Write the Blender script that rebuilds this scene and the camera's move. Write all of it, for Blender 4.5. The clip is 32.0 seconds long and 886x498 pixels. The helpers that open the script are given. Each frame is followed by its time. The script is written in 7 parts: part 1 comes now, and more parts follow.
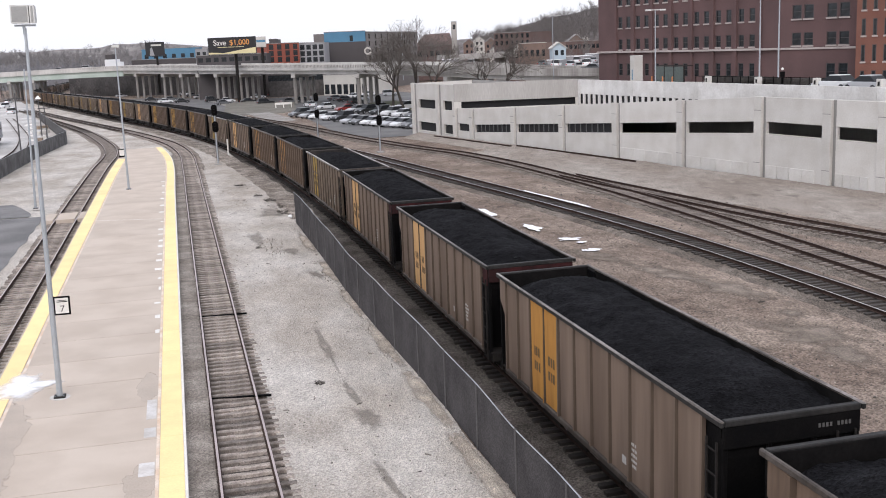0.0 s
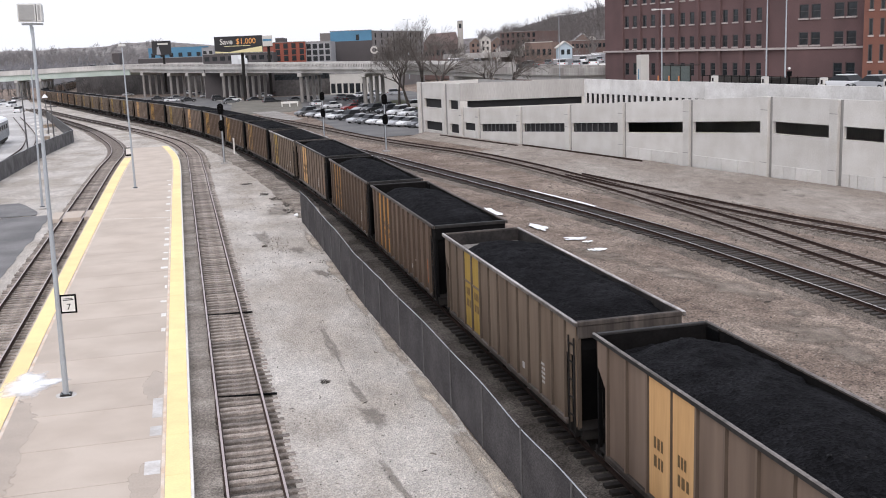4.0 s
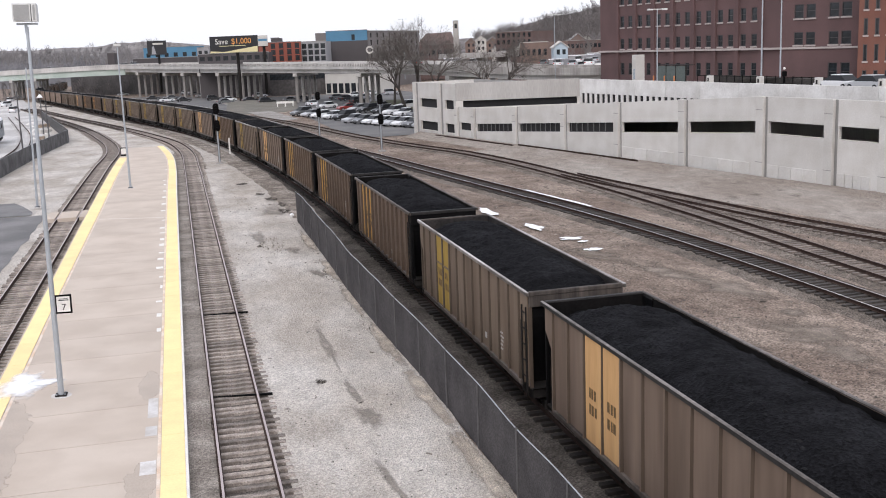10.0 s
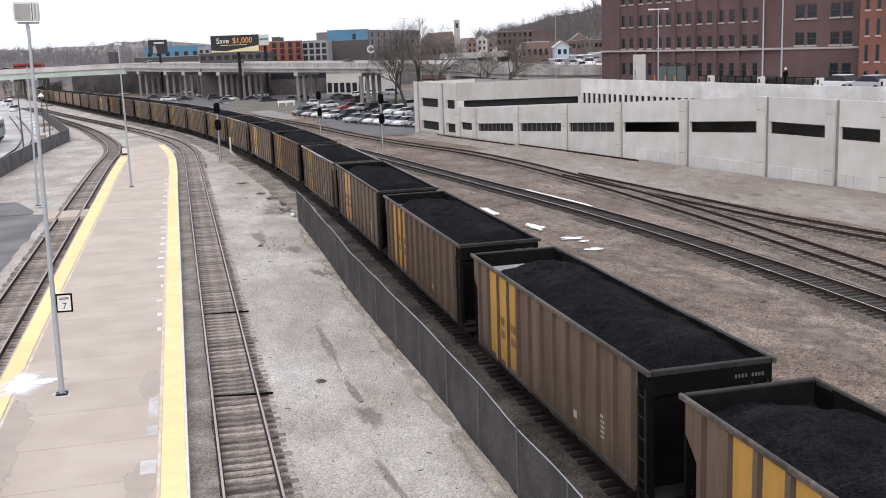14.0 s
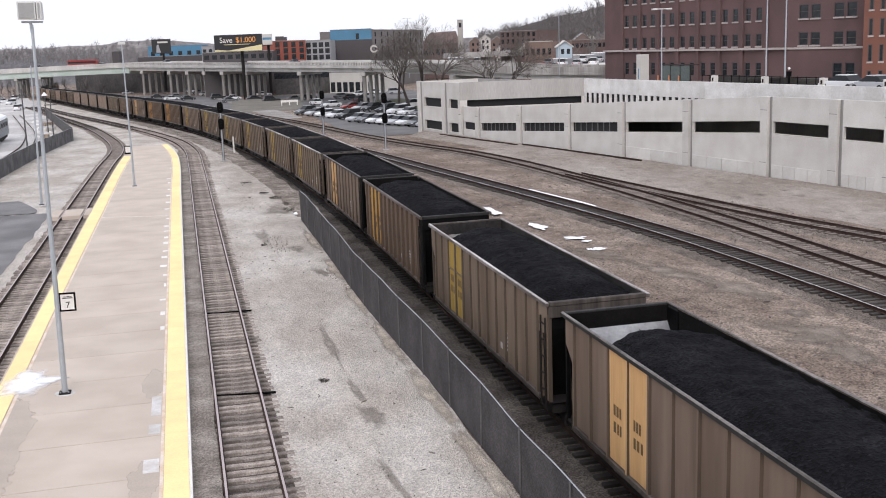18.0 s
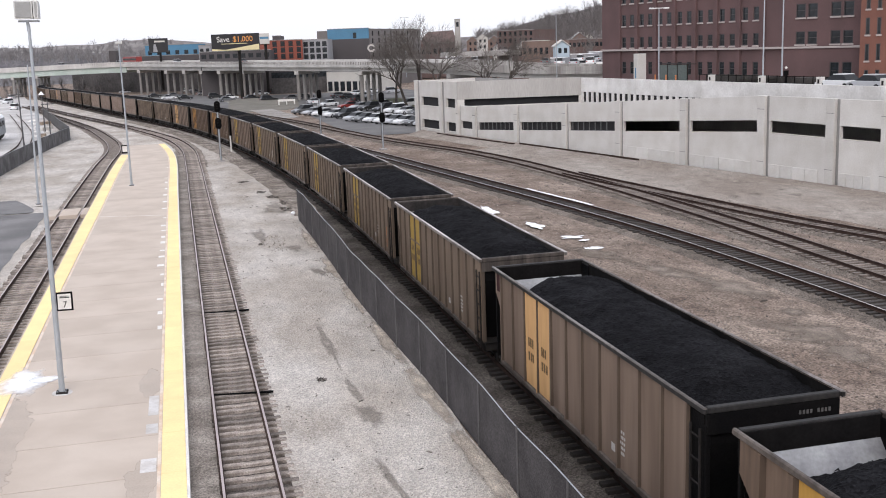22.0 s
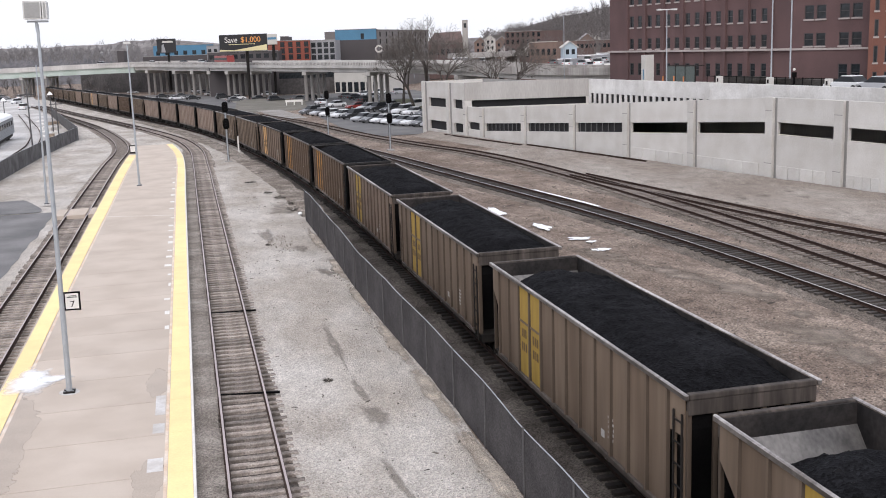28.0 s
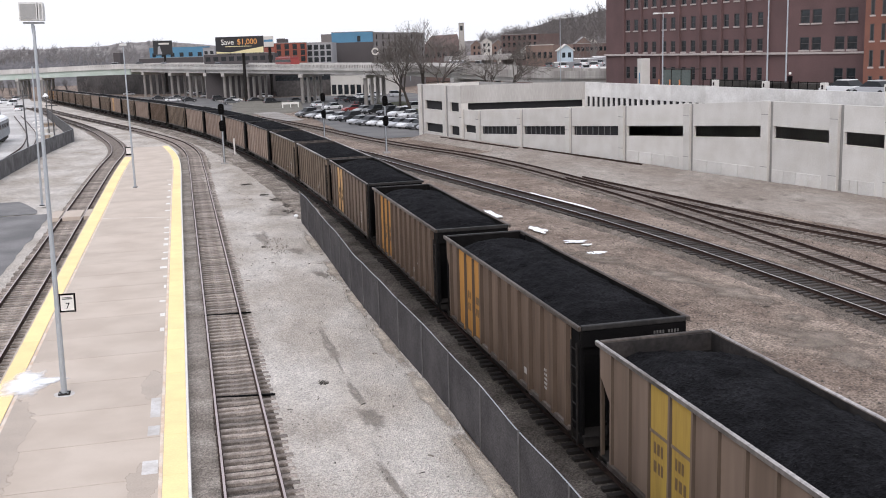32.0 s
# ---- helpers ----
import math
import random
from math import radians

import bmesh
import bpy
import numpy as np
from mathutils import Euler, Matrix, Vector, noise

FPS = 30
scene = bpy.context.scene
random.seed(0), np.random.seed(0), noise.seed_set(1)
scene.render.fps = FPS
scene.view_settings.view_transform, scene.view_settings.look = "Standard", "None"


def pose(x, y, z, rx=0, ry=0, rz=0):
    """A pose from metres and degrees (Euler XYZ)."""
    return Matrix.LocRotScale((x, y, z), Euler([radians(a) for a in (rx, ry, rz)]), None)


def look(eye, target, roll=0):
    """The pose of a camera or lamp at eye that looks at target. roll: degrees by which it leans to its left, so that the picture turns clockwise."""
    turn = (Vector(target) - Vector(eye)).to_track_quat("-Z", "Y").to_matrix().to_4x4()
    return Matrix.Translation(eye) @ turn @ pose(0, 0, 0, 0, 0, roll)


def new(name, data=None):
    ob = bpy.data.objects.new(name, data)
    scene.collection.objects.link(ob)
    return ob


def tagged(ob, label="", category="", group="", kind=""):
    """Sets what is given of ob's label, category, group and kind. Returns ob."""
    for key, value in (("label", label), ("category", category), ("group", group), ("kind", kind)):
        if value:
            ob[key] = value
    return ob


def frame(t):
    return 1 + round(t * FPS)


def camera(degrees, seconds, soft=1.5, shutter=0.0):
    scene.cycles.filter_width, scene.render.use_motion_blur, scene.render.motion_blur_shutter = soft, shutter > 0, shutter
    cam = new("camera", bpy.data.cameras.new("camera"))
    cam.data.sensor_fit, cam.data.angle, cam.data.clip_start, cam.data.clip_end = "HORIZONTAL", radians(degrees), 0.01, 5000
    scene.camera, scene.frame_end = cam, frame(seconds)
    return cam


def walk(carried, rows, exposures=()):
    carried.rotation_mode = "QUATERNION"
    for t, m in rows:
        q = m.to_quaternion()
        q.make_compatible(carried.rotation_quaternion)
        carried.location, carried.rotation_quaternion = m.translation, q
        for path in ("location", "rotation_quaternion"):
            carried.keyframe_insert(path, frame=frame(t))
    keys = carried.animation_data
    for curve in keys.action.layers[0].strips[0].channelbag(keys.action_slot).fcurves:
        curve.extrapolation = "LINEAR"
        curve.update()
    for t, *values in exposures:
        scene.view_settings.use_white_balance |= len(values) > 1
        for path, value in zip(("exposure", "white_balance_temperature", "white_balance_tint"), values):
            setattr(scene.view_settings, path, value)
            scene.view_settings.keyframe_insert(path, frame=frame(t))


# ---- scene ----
# x across the tracks, y along them away from the footbridge, z = 0 at the top of the rails
cam = camera(45.6, 32.0, soft=1.0)
EYE = (0.0, 0.0, 11.375)
SWAY = [
    (0, 79.004, 2.304, -14.338), (0.5, 79.004, 2.297, -14.352), (1, 79.041, 2.320, -14.426), (1.5, 79.033, 2.345, -14.486),
    (2, 79.000, 2.295, -14.427), (2.5, 78.960, 2.304, -14.298), (3, 78.967, 2.281, -14.138), (3.5, 78.961, 2.269, -14.030),
    (5.5, 79.015, 2.171, -14.026), (6, 79.002, 2.192, -14.062), (6.5, 78.982, 2.129, -13.968), (7, 78.966, 2.218, -13.828),
    (7.5, 79.010, 2.201, -13.883), (8, 79.072, 2.134, -14.013), (8.5, 79.081, 2.179, -14.188), (9, 79.016, 2.191, -14.288),
    (9.5, 78.942, 2.232, -14.285), (10, 78.959, 2.226, -14.243), (10.5, 78.952, 2.210, -14.188), (11, 79.018, 2.114, -14.184),
    (11.5, 79.074, 2.140, -14.285), (12, 79.043, 2.133, -14.292), (12.5, 78.944, 2.116, -14.282), (13, 78.915, 2.140, -14.221),
    (13.5, 78.928, 2.115, -14.147), (14, 78.940, 2.134, -14.186), (14.5, 78.930, 2.099, -14.197), (16.5, 78.856, 2.115, -14.177),
    (17, 78.833, 2.122, -14.171), (17.5, 78.875, 2.078, -14.068), (18, 78.924, 2.079, -14.011), (18.5, 78.893, 2.087, -13.933),
    (19, 78.820, 2.053, -13.877), (19.5, 78.807, 2.050, -13.832), (20, 78.796, 2.068, -13.811), (20.5, 78.843, 2.081, -13.869),
    (21, 78.880, 2.074, -14.044), (21.5, 78.879, 2.097, -14.127), (22, 78.878, 2.079, -14.158), (22.5, 78.891, 1.994, -14.140),
    (23, 78.860, 1.973, -14.006), (23.5, 78.843, 1.993, -13.862), (24, 78.860, 1.995, -13.746), (24.5, 78.915, 1.961, -13.752),
    (25, 78.876, 1.942, -13.773), (25.5, 78.885, 1.928, -13.775), (27.5, 78.931, 1.914, -13.777), (28, 78.941, 1.972, -13.754),
    (28.5, 78.949, 1.916, -13.642), (29, 78.925, 1.957, -13.613), (29.5, 78.896, 1.944, -13.608), (30, 78.884, 1.957, -13.602),
    (30.5, 78.946, 1.903, -13.540), (31, 79.008, 1.812, -13.625), (31.5, 79.009, 1.688, -13.712), (32, 79.083, 1.782, -13.945),
]
walk(cam, [(t, pose(*EYE, rx, ry, rz)) for t, rx, ry, rz in SWAY], exposures=((0, -0.02, 6250, 15), (32, -0.02, 6250, 15)))

# ---- light: bright overcast day ----
world = bpy.data.worlds.new("overcast_sky")
scene.world = world
world.use_nodes = True
wn, wl = world.node_tree.nodes, world.node_tree.links
wn.clear()
SUN_EL, SUN_ROT = radians(42), radians(200)
sky = wn.new("ShaderNodeTexSky")
sky.sky_type, sky.sun_disc = "NISHITA", False
sky.sun_elevation, sky.sun_rotation = SUN_EL, SUN_ROT
sky.air_density, sky.dust_density = 1.0, 4.0
b1 = wn.new("ShaderNodeBackground")
b1.inputs["Strength"].default_value = 0.05
cloud = wn.new("ShaderNodeBackground")
cloud.inputs["Color"].default_value = (0.97, 0.985, 1.0, 1)
cloud.inputs["Strength"].default_value = 1.0
add = wn.new("ShaderNodeAddShader")
wo = wn.new("ShaderNodeOutputWorld")
wl.new(sky.outputs[0], b1.inputs["Color"])
wl.new(b1.outputs[0], add.inputs[0])
wl.new(cloud.outputs[0], add.inputs[1])
wl.new(add.outputs[0], wo.inputs[0])
sun = new("sun", bpy.data.lights.new("sun", "SUN"))
sun.data.energy, sun.data.angle, sun.data.color = 0.9, radians(25), (1.0, 0.97, 0.92)
sun.matrix_world = look((0, 0, 100), (100 * math.cos(SUN_EL) * -math.sin(SUN_ROT), 100 * math.cos(SUN_EL) * -math.cos(SUN_ROT), 100 - 100 * math.sin(SUN_EL)))

# ---- materials ----
def material(name, color, rough=0.85, metal=0.0, vary=0.25, scale=3.0, fine=40.0, bump=0.3, tint=None, per_object=0.0, spec=0.4, island=0.0, streak=False):
    """A worn surface: two scales of colour variation, fine relief; tint: a second colour mixed in by broad stains."""
    m = bpy.data.materials.new(name)
    m.use_nodes = True
    n, l = m.node_tree.nodes, m.node_tree.links
    p = n["Principled BSDF"]
    p.inputs["Roughness"].default_value, p.inputs["Metallic"].default_value = rough, metal
    p.inputs["Specular IOR Level"].default_value = spec
    tc = n.new("ShaderNodeTexCoord")
    mp = n.new("ShaderNodeMapping")
    if streak:
        mp.inputs["Scale"].default_value = (1.0, 1.0, 0.12)
    l.new(tc.outputs["Object"], mp.inputs["Vector"])
    big, small = n.new("ShaderNodeTexNoise"), n.new("ShaderNodeTexNoise")
    big.inputs["Scale"].default_value, big.inputs["Detail"].default_value = scale, 5
    small.inputs["Scale"].default_value, small.inputs["Detail"].default_value = fine, 3
    l.new(mp.outputs[0], big.inputs["Vector"])
    l.new(mp.outputs[0], small.inputs["Vector"])
    c2 = tint or tuple(c * (1 - vary) for c in color)
    ramp = n.new("ShaderNodeValToRGB")
    ramp.color_ramp.elements[0].position, ramp.color_ramp.elements[1].position = 0.38, 0.64
    ramp.color_ramp.elements[0].color, ramp.color_ramp.elements[1].color = (*c2, 1), (*color, 1)
    l.new(big.outputs["Fac"], ramp.inputs[0])
    hsv = n.new("ShaderNodeHueSaturation")
    mr = n.new("ShaderNodeMapRange")
    mr.inputs["From Min"].default_value, mr.inputs["From Max"].default_value = 0.25, 0.75
    mr.inputs["To Min"].default_value, mr.inputs["To Max"].default_value = 1 - vary, 1 + vary
    l.new(small.outputs["Fac"], mr.inputs["Value"])
    last = mr.outputs[0]
    if per_object or island:
        if per_object:
            info = n.new("ShaderNodeObjectInfo")
            rnd = info.outputs["Random"]
        else:
            info = n.new("ShaderNodeNewGeometry")
            rnd = info.outputs["Random Per Island"]
        mr2 = n.new("ShaderNodeMapRange")
        w = per_object or island
        mr2.inputs["To Min"].default_value, mr2.inputs["To Max"].default_value = 1 - w, 1 + w
        l.new(rnd, mr2.inputs["Value"])
        mu = n.new("ShaderNodeMath")
        mu.operation = "MULTIPLY"
        l.new(last, mu.inputs[0])
        l.new(mr2.outputs[0], mu.inputs[1])
        last = mu.outputs[0]
    l.new(last, hsv.inputs["Value"])
    l.new(ramp.outputs[0], hsv.inputs["Color"])
    l.new(hsv.outputs[0], p.inputs["Base Color"])
    if bump:
        b = n.new("ShaderNodeBump")
        b.inputs["Strength"].default_value, b.inputs["Distance"].default_value = bump, 0.02
        l.new(small.outputs["Fac"], b.inputs["Height"])
        l.new(b.outputs[0], p.inputs["Normal"])
    return m


def gravel(name, color, tint, stone=9.0, patch=0.25, vary=0.45, bump=0.9, dark=(0.05, 0.045, 0.04), spots=0.62, stretch=1.0):
    """Loose stones: cells of several greys, broad damp and worn patches, dark scattered spots, wheel marks along y."""
    m = bpy.data.materials.new(name)
    m.use_nodes = True
    n, l = m.node_tree.nodes, m.node_tree.links
    p = n["Principled BSDF"]
    p.inputs["Roughness"].default_value, p.inputs["Specular IOR Level"].default_value = 0.95, 0.06
    tc = n.new("ShaderNodeTexCoord")
    vor = n.new("ShaderNodeTexVoronoi")
    vor.inputs["Scale"].default_value = stone
    l.new(tc.outputs["Object"], vor.inputs["Vector"])
    mp = n.new("ShaderNodeMapping")
    mp.inputs["Scale"].default_value = (1, stretch, 1)
    l.new(tc.outputs["Object"], mp.inputs["Vector"])
    a, b, c, e = (n.new("ShaderNodeTexNoise") for _ in range(4))
    for x, s, d in ((a, patch, 6), (b, 1.6, 6), (c, 14.0, 4), (e, 0.9, 2)):
        x.inputs["Scale"].default_value, x.inputs["Detail"].default_value = s, d
        l.new(mp.outputs[0], x.inputs["Vector"])
    ramp = n.new("ShaderNodeValToRGB")
    ramp.color_ramp.elements[0].position, ramp.color_ramp.elements[1].position = 0.4, 0.62
    ramp.color_ramp.elements[0].color, ramp.color_ramp.elements[1].color = (*tint, 1), (*color, 1)
    l.new(a.outputs["Fac"], ramp.inputs[0])

    def scaled(src, lo, hi, f0=0.25, f1=0.75):
        r = n.new("ShaderNodeMapRange")
        r.inputs["From Min"].default_value, r.inputs["From Max"].default_value = f0, f1
        r.inputs["To Min"].default_value, r.inputs["To Max"].default_value = lo, hi
        l.new(src, r.inputs["Value"])
        return r.outputs[0]

    def times(u, v):
        q = n.new("ShaderNodeMath")
        q.operation = "MULTIPLY"
        l.new(u, q.inputs[0])
        l.new(v, q.inputs[1])
        return q.outputs[0]

    bw = n.new("ShaderNodeRGBToBW")
    l.new(vor.outputs["Color"], bw.inputs[0])
    k = times(scaled(bw.outputs[0], 1 - vary, 1 + vary, 0.15, 0.85), scaled(b.outputs["Fac"], 1 - vary * 0.6, 1 + vary * 0.6))
    k = times(k, scaled(c.outputs["Fac"], 1 - vary * 0.5, 1 + vary * 0.5))
    hsv = n.new("ShaderNodeHueSaturation")
    l.new(k, hsv.inputs["Value"])
    l.new(ramp.outputs[0], hsv.inputs["Color"])
    mix = n.new("ShaderNodeMix")
    mix.data_type = "RGBA"
    mix.inputs["B"].default_value = (*dark, 1)
    l.new(hsv.outputs[0], mix.inputs["A"])
    l.new(times(scaled(e.outputs["Fac"], 0, 0.8, spots, spots + 0.14), scaled(c.outputs["Fac"], 0, 1, 0.4, 0.6)), mix.inputs["Factor"])
    l.new(mix.outputs["Result"], p.inputs["Base Color"])
    bp = n.new("ShaderNodeBump")
    bp.inputs["Strength"].default_value, bp.inputs["Distance"].default_value = bump, 0.05
    l.new(vor.outputs["Distance"], bp.inputs["Height"])
    l.new(bp.outputs[0], p.inputs["Normal"])
    return m


M_DIRT = gravel("brown_yard_gravel", (0.290, 0.237, 0.197), (0.192, 0.150, 0.123), stone=14.0, patch=0.22, vary=0.45, spots=0.58, dark=(0.07, 0.056, 0.047), stretch=0.7)
M_LOT = gravel("pale_crushed_stone", (0.575, 0.54, 0.497), (0.43, 0.388, 0.341), stone=19.0, patch=0.3, vary=0.25, spots=0.66, dark=(0.16, 0.145, 0.128), stretch=0.5)
M_BALLAST = gravel("grey_ballast", (0.225, 0.195, 0.168), (0.15, 0.127, 0.108), stone=22.0, patch=0.3, vary=0.5)
M_BALLAST_MID = gravel("dirty_brown_ballast", (0.37, 0.33, 0.29), (0.225, 0.195, 0.168), stone=14.0, patch=0.4, vary=0.5)
M_BALLAST_DARK = gravel("coal_dust_and_gap_shade_ballast", (0.150, 0.134, 0.120), (0.085, 0.075, 0.067), stone=22.0, patch=0.3, vary=0.45)
M_ROAD = gravel("pale_worn_road", (0.33, 0.315, 0.295), (0.25, 0.23, 0.21), stone=25.0, patch=0.1, vary=0.2, bump=0.2, spots=0.7)
M_DUSTROAD = gravel("dusty_service_road", (0.345, 0.312, 0.278), (0.26, 0.225, 0.195), stone=22.0, patch=0.16, vary=0.3, bump=0.3, spots=0.62, stretch=0.5)
M_ASPHALT = material("dark_asphalt", (0.205, 0.2, 0.197), vary=0.3, scale=0.25, fine=30, tint=(0.125, 0.122, 0.122), bump=0.2)
M_LOTASPHALT = material("parking_asphalt", (0.15, 0.145, 0.14), vary=0.2, scale=0.15, fine=8, tint=(0.1, 0.1, 0.1))
M_CONC = material("platform_concrete", (0.535, 0.462, 0.392), vary=0.06, scale=0.45, fine=25, tint=(0.465, 0.395, 0.33), bump=0.12, per_object=0.03)
M_CONC2 = material("old_grey_concrete", (0.40, 0.385, 0.36), vary=0.12, scale=0.3, fine=12, tint=(0.30, 0.285, 0.265), bump=0.2, streak=True)
M_PANEL = material("garage_concrete", (0.60, 0.585, 0.555), vary=0.07, scale=0.5, fine=10, tint=(0.53, 0.51, 0.475), bump=0.15, per_object=0.07)
M_UPPER = material("sooty_garage_concrete", (0.435, 0.42, 0.40), vary=0.12, scale=0.4, fine=10, tint=(0.36, 0.345, 0.325), bump=0.15, streak=True)
M_STREETWALL = material("bright_weathered_concrete", (0.72, 0.71, 0.69), vary=0.10, scale=0.5, fine=5, tint=(0.58, 0.565, 0.54), bump=0.25, per_object=0.05)
M_GRATE = material("dull_grating_bar", (0.15, 0.15, 0.15), vary=0.2, scale=2, fine=20)
# darker concrete for joints and for shade painted into recesses
M_PANELDARK = material("shaded_recess_and_joint_concrete", (0.30, 0.293, 0.28), vary=0.1, scale=0.6, fine=18, streak=True)
M_YELLOW = material("yellow_tactile_paint", (0.92, 0.715, 0.36), vary=0.05, scale=1.2, fine=14, tint=(0.87, 0.665, 0.34), bump=0.25, per_object=0.05)
M_WHITE = material("worn_white_paint", (0.76, 0.74, 0.70), vary=0.1, scale=2.0, fine=20)
M_TANLINE = material("tan_edge_band", (0.62, 0.47, 0.35), vary=0.12, scale=1.5, fine=14, tint=(0.70, 0.62, 0.54))
M_BRIGHTWHITE = material("bright_white", (0.86, 0.87, 0.88), vary=0.05, scale=1.5, fine=20, bump=0.3)
M_PATCH = material("dull_repair_mortar", (0.63, 0.615, 0.60), vary=0.1, scale=2.5, fine=16, tint=(0.52, 0.49, 0.46), bump=0.2, per_object=0.12)
M_DAMP = material("damp_concrete", (0.43, 0.36, 0.295), vary=0.1, scale=1.0, fine=20, rough=0.5)
M_RAIL = material("rusty_rail_side", (0.062, 0.042, 0.035), vary=0.3, scale=2, fine=30, rough=0.85, spec=0.08)
M_RAILTOP = material("polished_rail_head", (0.80, 0.76, 0.75), vary=0.12, scale=0.8, fine=30, rough=0.32, metal=0.9, bump=0.05)
M_RAILTOP_BROWN = material("worn_rail_head", (0.50, 0.42, 0.40), vary=0.15, scale=0.8, fine=30, rough=0.4, metal=0.6, bump=0.05)
M_RAILTOP_DULL = material("dull_rail_head", (0.20, 0.15, 0.13), vary=0.2, scale=0.8, fine=30, rough=0.5, metal=0.5, bump=0.05)
M_TIE = material("weathered_tie", (0.345, 0.30, 0.265), vary=0.45, scale=2.5, fine=18, tint=(0.165, 0.14, 0.12), per_object=0.35, bump=0.6)
M_TIE_DULL = material("dull_siding_tie", (0.22, 0.188, 0.164), vary=0.4, scale=2.5, fine=18, tint=(0.12, 0.10, 0.088), per_object=0.3, bump=0.6)
M_TIE_MID = material("oily_grey_tie", (0.06, 0.053, 0.048), vary=0.35, scale=2.0, fine=20, tint=(0.035, 0.03, 0.027), per_object=0.3, bump=0.6)
M_TIE_DARK = material("dark_tie", (0.040, 0.034, 0.031), vary=0.35, scale=1.5, fine=25, per_object=0.3, bump=0.6)
M_GALV = material("galvanized_steel", (0.42, 0.45, 0.48), vary=0.1, scale=2, fine=30, rough=0.5, metal=0.4)
M_BLACK = material("black_paint", (0.0042, 0.0042, 0.0047), vary=0.3, scale=1.5, fine=20, rough=0.6, tint=(0.0068, 0.0064, 0.0064), spec=0.04)
M_POST = material("dull_steel_post", (0.095, 0.092, 0.093), vary=0.2, scale=2, fine=20, rough=0.6)
M_DARKSTEEL = material("dark_steel", (0.021, 0.0185, 0.017), vary=0.3, scale=2, fine=20, rough=0.75, spec=0.2)
M_FENCE = gravel("dark_fence_fabric", (0.082, 0.077, 0.077), (0.062, 0.058, 0.059), stone=30.0, patch=0.6, vary=0.22, bump=0.06, spots=0.85, dark=(0.03, 0.03, 0.03))
M_COAL = gravel("coal", (0.0125, 0.0126, 0.0142), (0.0068, 0.0068, 0.0078), stone=17.0, patch=0.7, vary=0.5, bump=0.6, dark=(0.005, 0.005, 0.006), spots=0.55)
M_COAL_LUMP = material("coal_lump", (0.015, 0.015, 0.0162), vary=0.4, scale=3, fine=20, rough=0.8, spec=0.1, bump=0.4)
# near-black colour that paints the shade inside the garage openings
M_DARKHOLE = material("painted_interior_shade", (0.02, 0.02, 0.022), vary=0.2, scale=1, fine=5, bump=0)
BROWNS = {
    # paint for the farthest cars, lightened so distance haze is in the colour
    "faded": material("haze_paled_pinkish_car_paint", (0.30, 0.235, 0.19), vary=0.15, scale=0.8, fine=3.5, tint=(0.22, 0.16, 0.125), spec=0.25, streak=True, rough=0.7, per_object=0.12),
    "tan": material("tan_car_paint", (0.208, 0.152, 0.116), vary=0.13, scale=0.8, fine=3.5, tint=(0.135, 0.096, 0.071), spec=0.25, streak=True, rough=0.7, per_object=0.05),
    "brown": material("brown_car_paint", (0.162, 0.112, 0.080), vary=0.16, scale=1.0, fine=9, tint=(0.098, 0.066, 0.046), spec=0.25, streak=True, rough=0.7, per_object=0.05),
    "grey": material("grey_brown_car_paint", (0.196, 0.147, 0.107), vary=0.14, scale=0.8, fine=3.5, tint=(0.122, 0.087, 0.061), spec=0.25, streak=True, rough=0.7, per_object=0.05),
}
M_CHORD = material("worn_bare_chord", (0.20, 0.18, 0.167), vary=0.4, scale=0.5, fine=9, tint=(0.06, 0.05, 0.043), rough=0.5, metal=0.1, per_object=0.3, spec=0.35)
# worn chord top with its sunlit highlight painted into the colour
M_CHORD_PALE = material("sunlit_worn_chord", (0.47, 0.445, 0.43), vary=0.4, scale=0.45, fine=9, tint=(0.17, 0.15, 0.138), rough=0.45, metal=0.15, per_object=0.25, spec=0.4)
M_CHORD_BROWN = material("rusty_chord", (0.11, 0.092, 0.08), vary=0.4, scale=0.5, fine=9, tint=(0.045, 0.035, 0.029), rough=0.55, metal=0.1, per_object=0.25, spec=0.3)
M_CHORD_DARK = material("dark_chord", (0.026, 0.0245, 0.0235), vary=0.35, scale=0.9, fine=9, spec=0.2, tint=(0.014, 0.0135, 0.013), rough=0.6)
M_RED = material("dull_red_paint", (0.055, 0.013, 0.014), vary=0.3, scale=1.2, fine=9, tint=(0.022, 0.008, 0.0085), spec=0.2)
M_INNER = material("coal_dusted_steel", (0.0115, 0.0106, 0.0104), vary=0.3, scale=1.0, fine=12, tint=(0.006, 0.0057, 0.0057), rough=0.85, spec=0.06)
# darker copies of the car paints: shade and dirt of the post flanks
POSTS = {k: material(k + "_shaded_post_paint", v, vary=0.2, scale=1.4, fine=9, streak=True, rough=0.7, spec=0.25) for k, v in (("faded", (0.20, 0.15, 0.12)), ("tan", (0.088, 0.064, 0.047)), ("brown", (0.084, 0.058, 0.041)), ("grey", (0.084, 0.063, 0.047)))}
M_INNER_GREY = material("scraped_inner_steel", (0.042, 0.037, 0.035), vary=0.35, scale=0.8, fine=9, tint=(0.02, 0.0185, 0.0185), rough=0.7, spec=0.15)
M_SOOTY_END = material("sooty_end_paint", (0.105, 0.088, 0.077), vary=0.4, scale=1.1, fine=9, tint=(0.034, 0.029, 0.026), rough=0.7, spec=0.2, streak=True)
M_LINER = material("bare_liner_sheet", (0.33, 0.335, 0.34), vary=0.15, scale=1.2, fine=12, tint=(0.2, 0.2, 0.21), rough=0.45, metal=0.3)
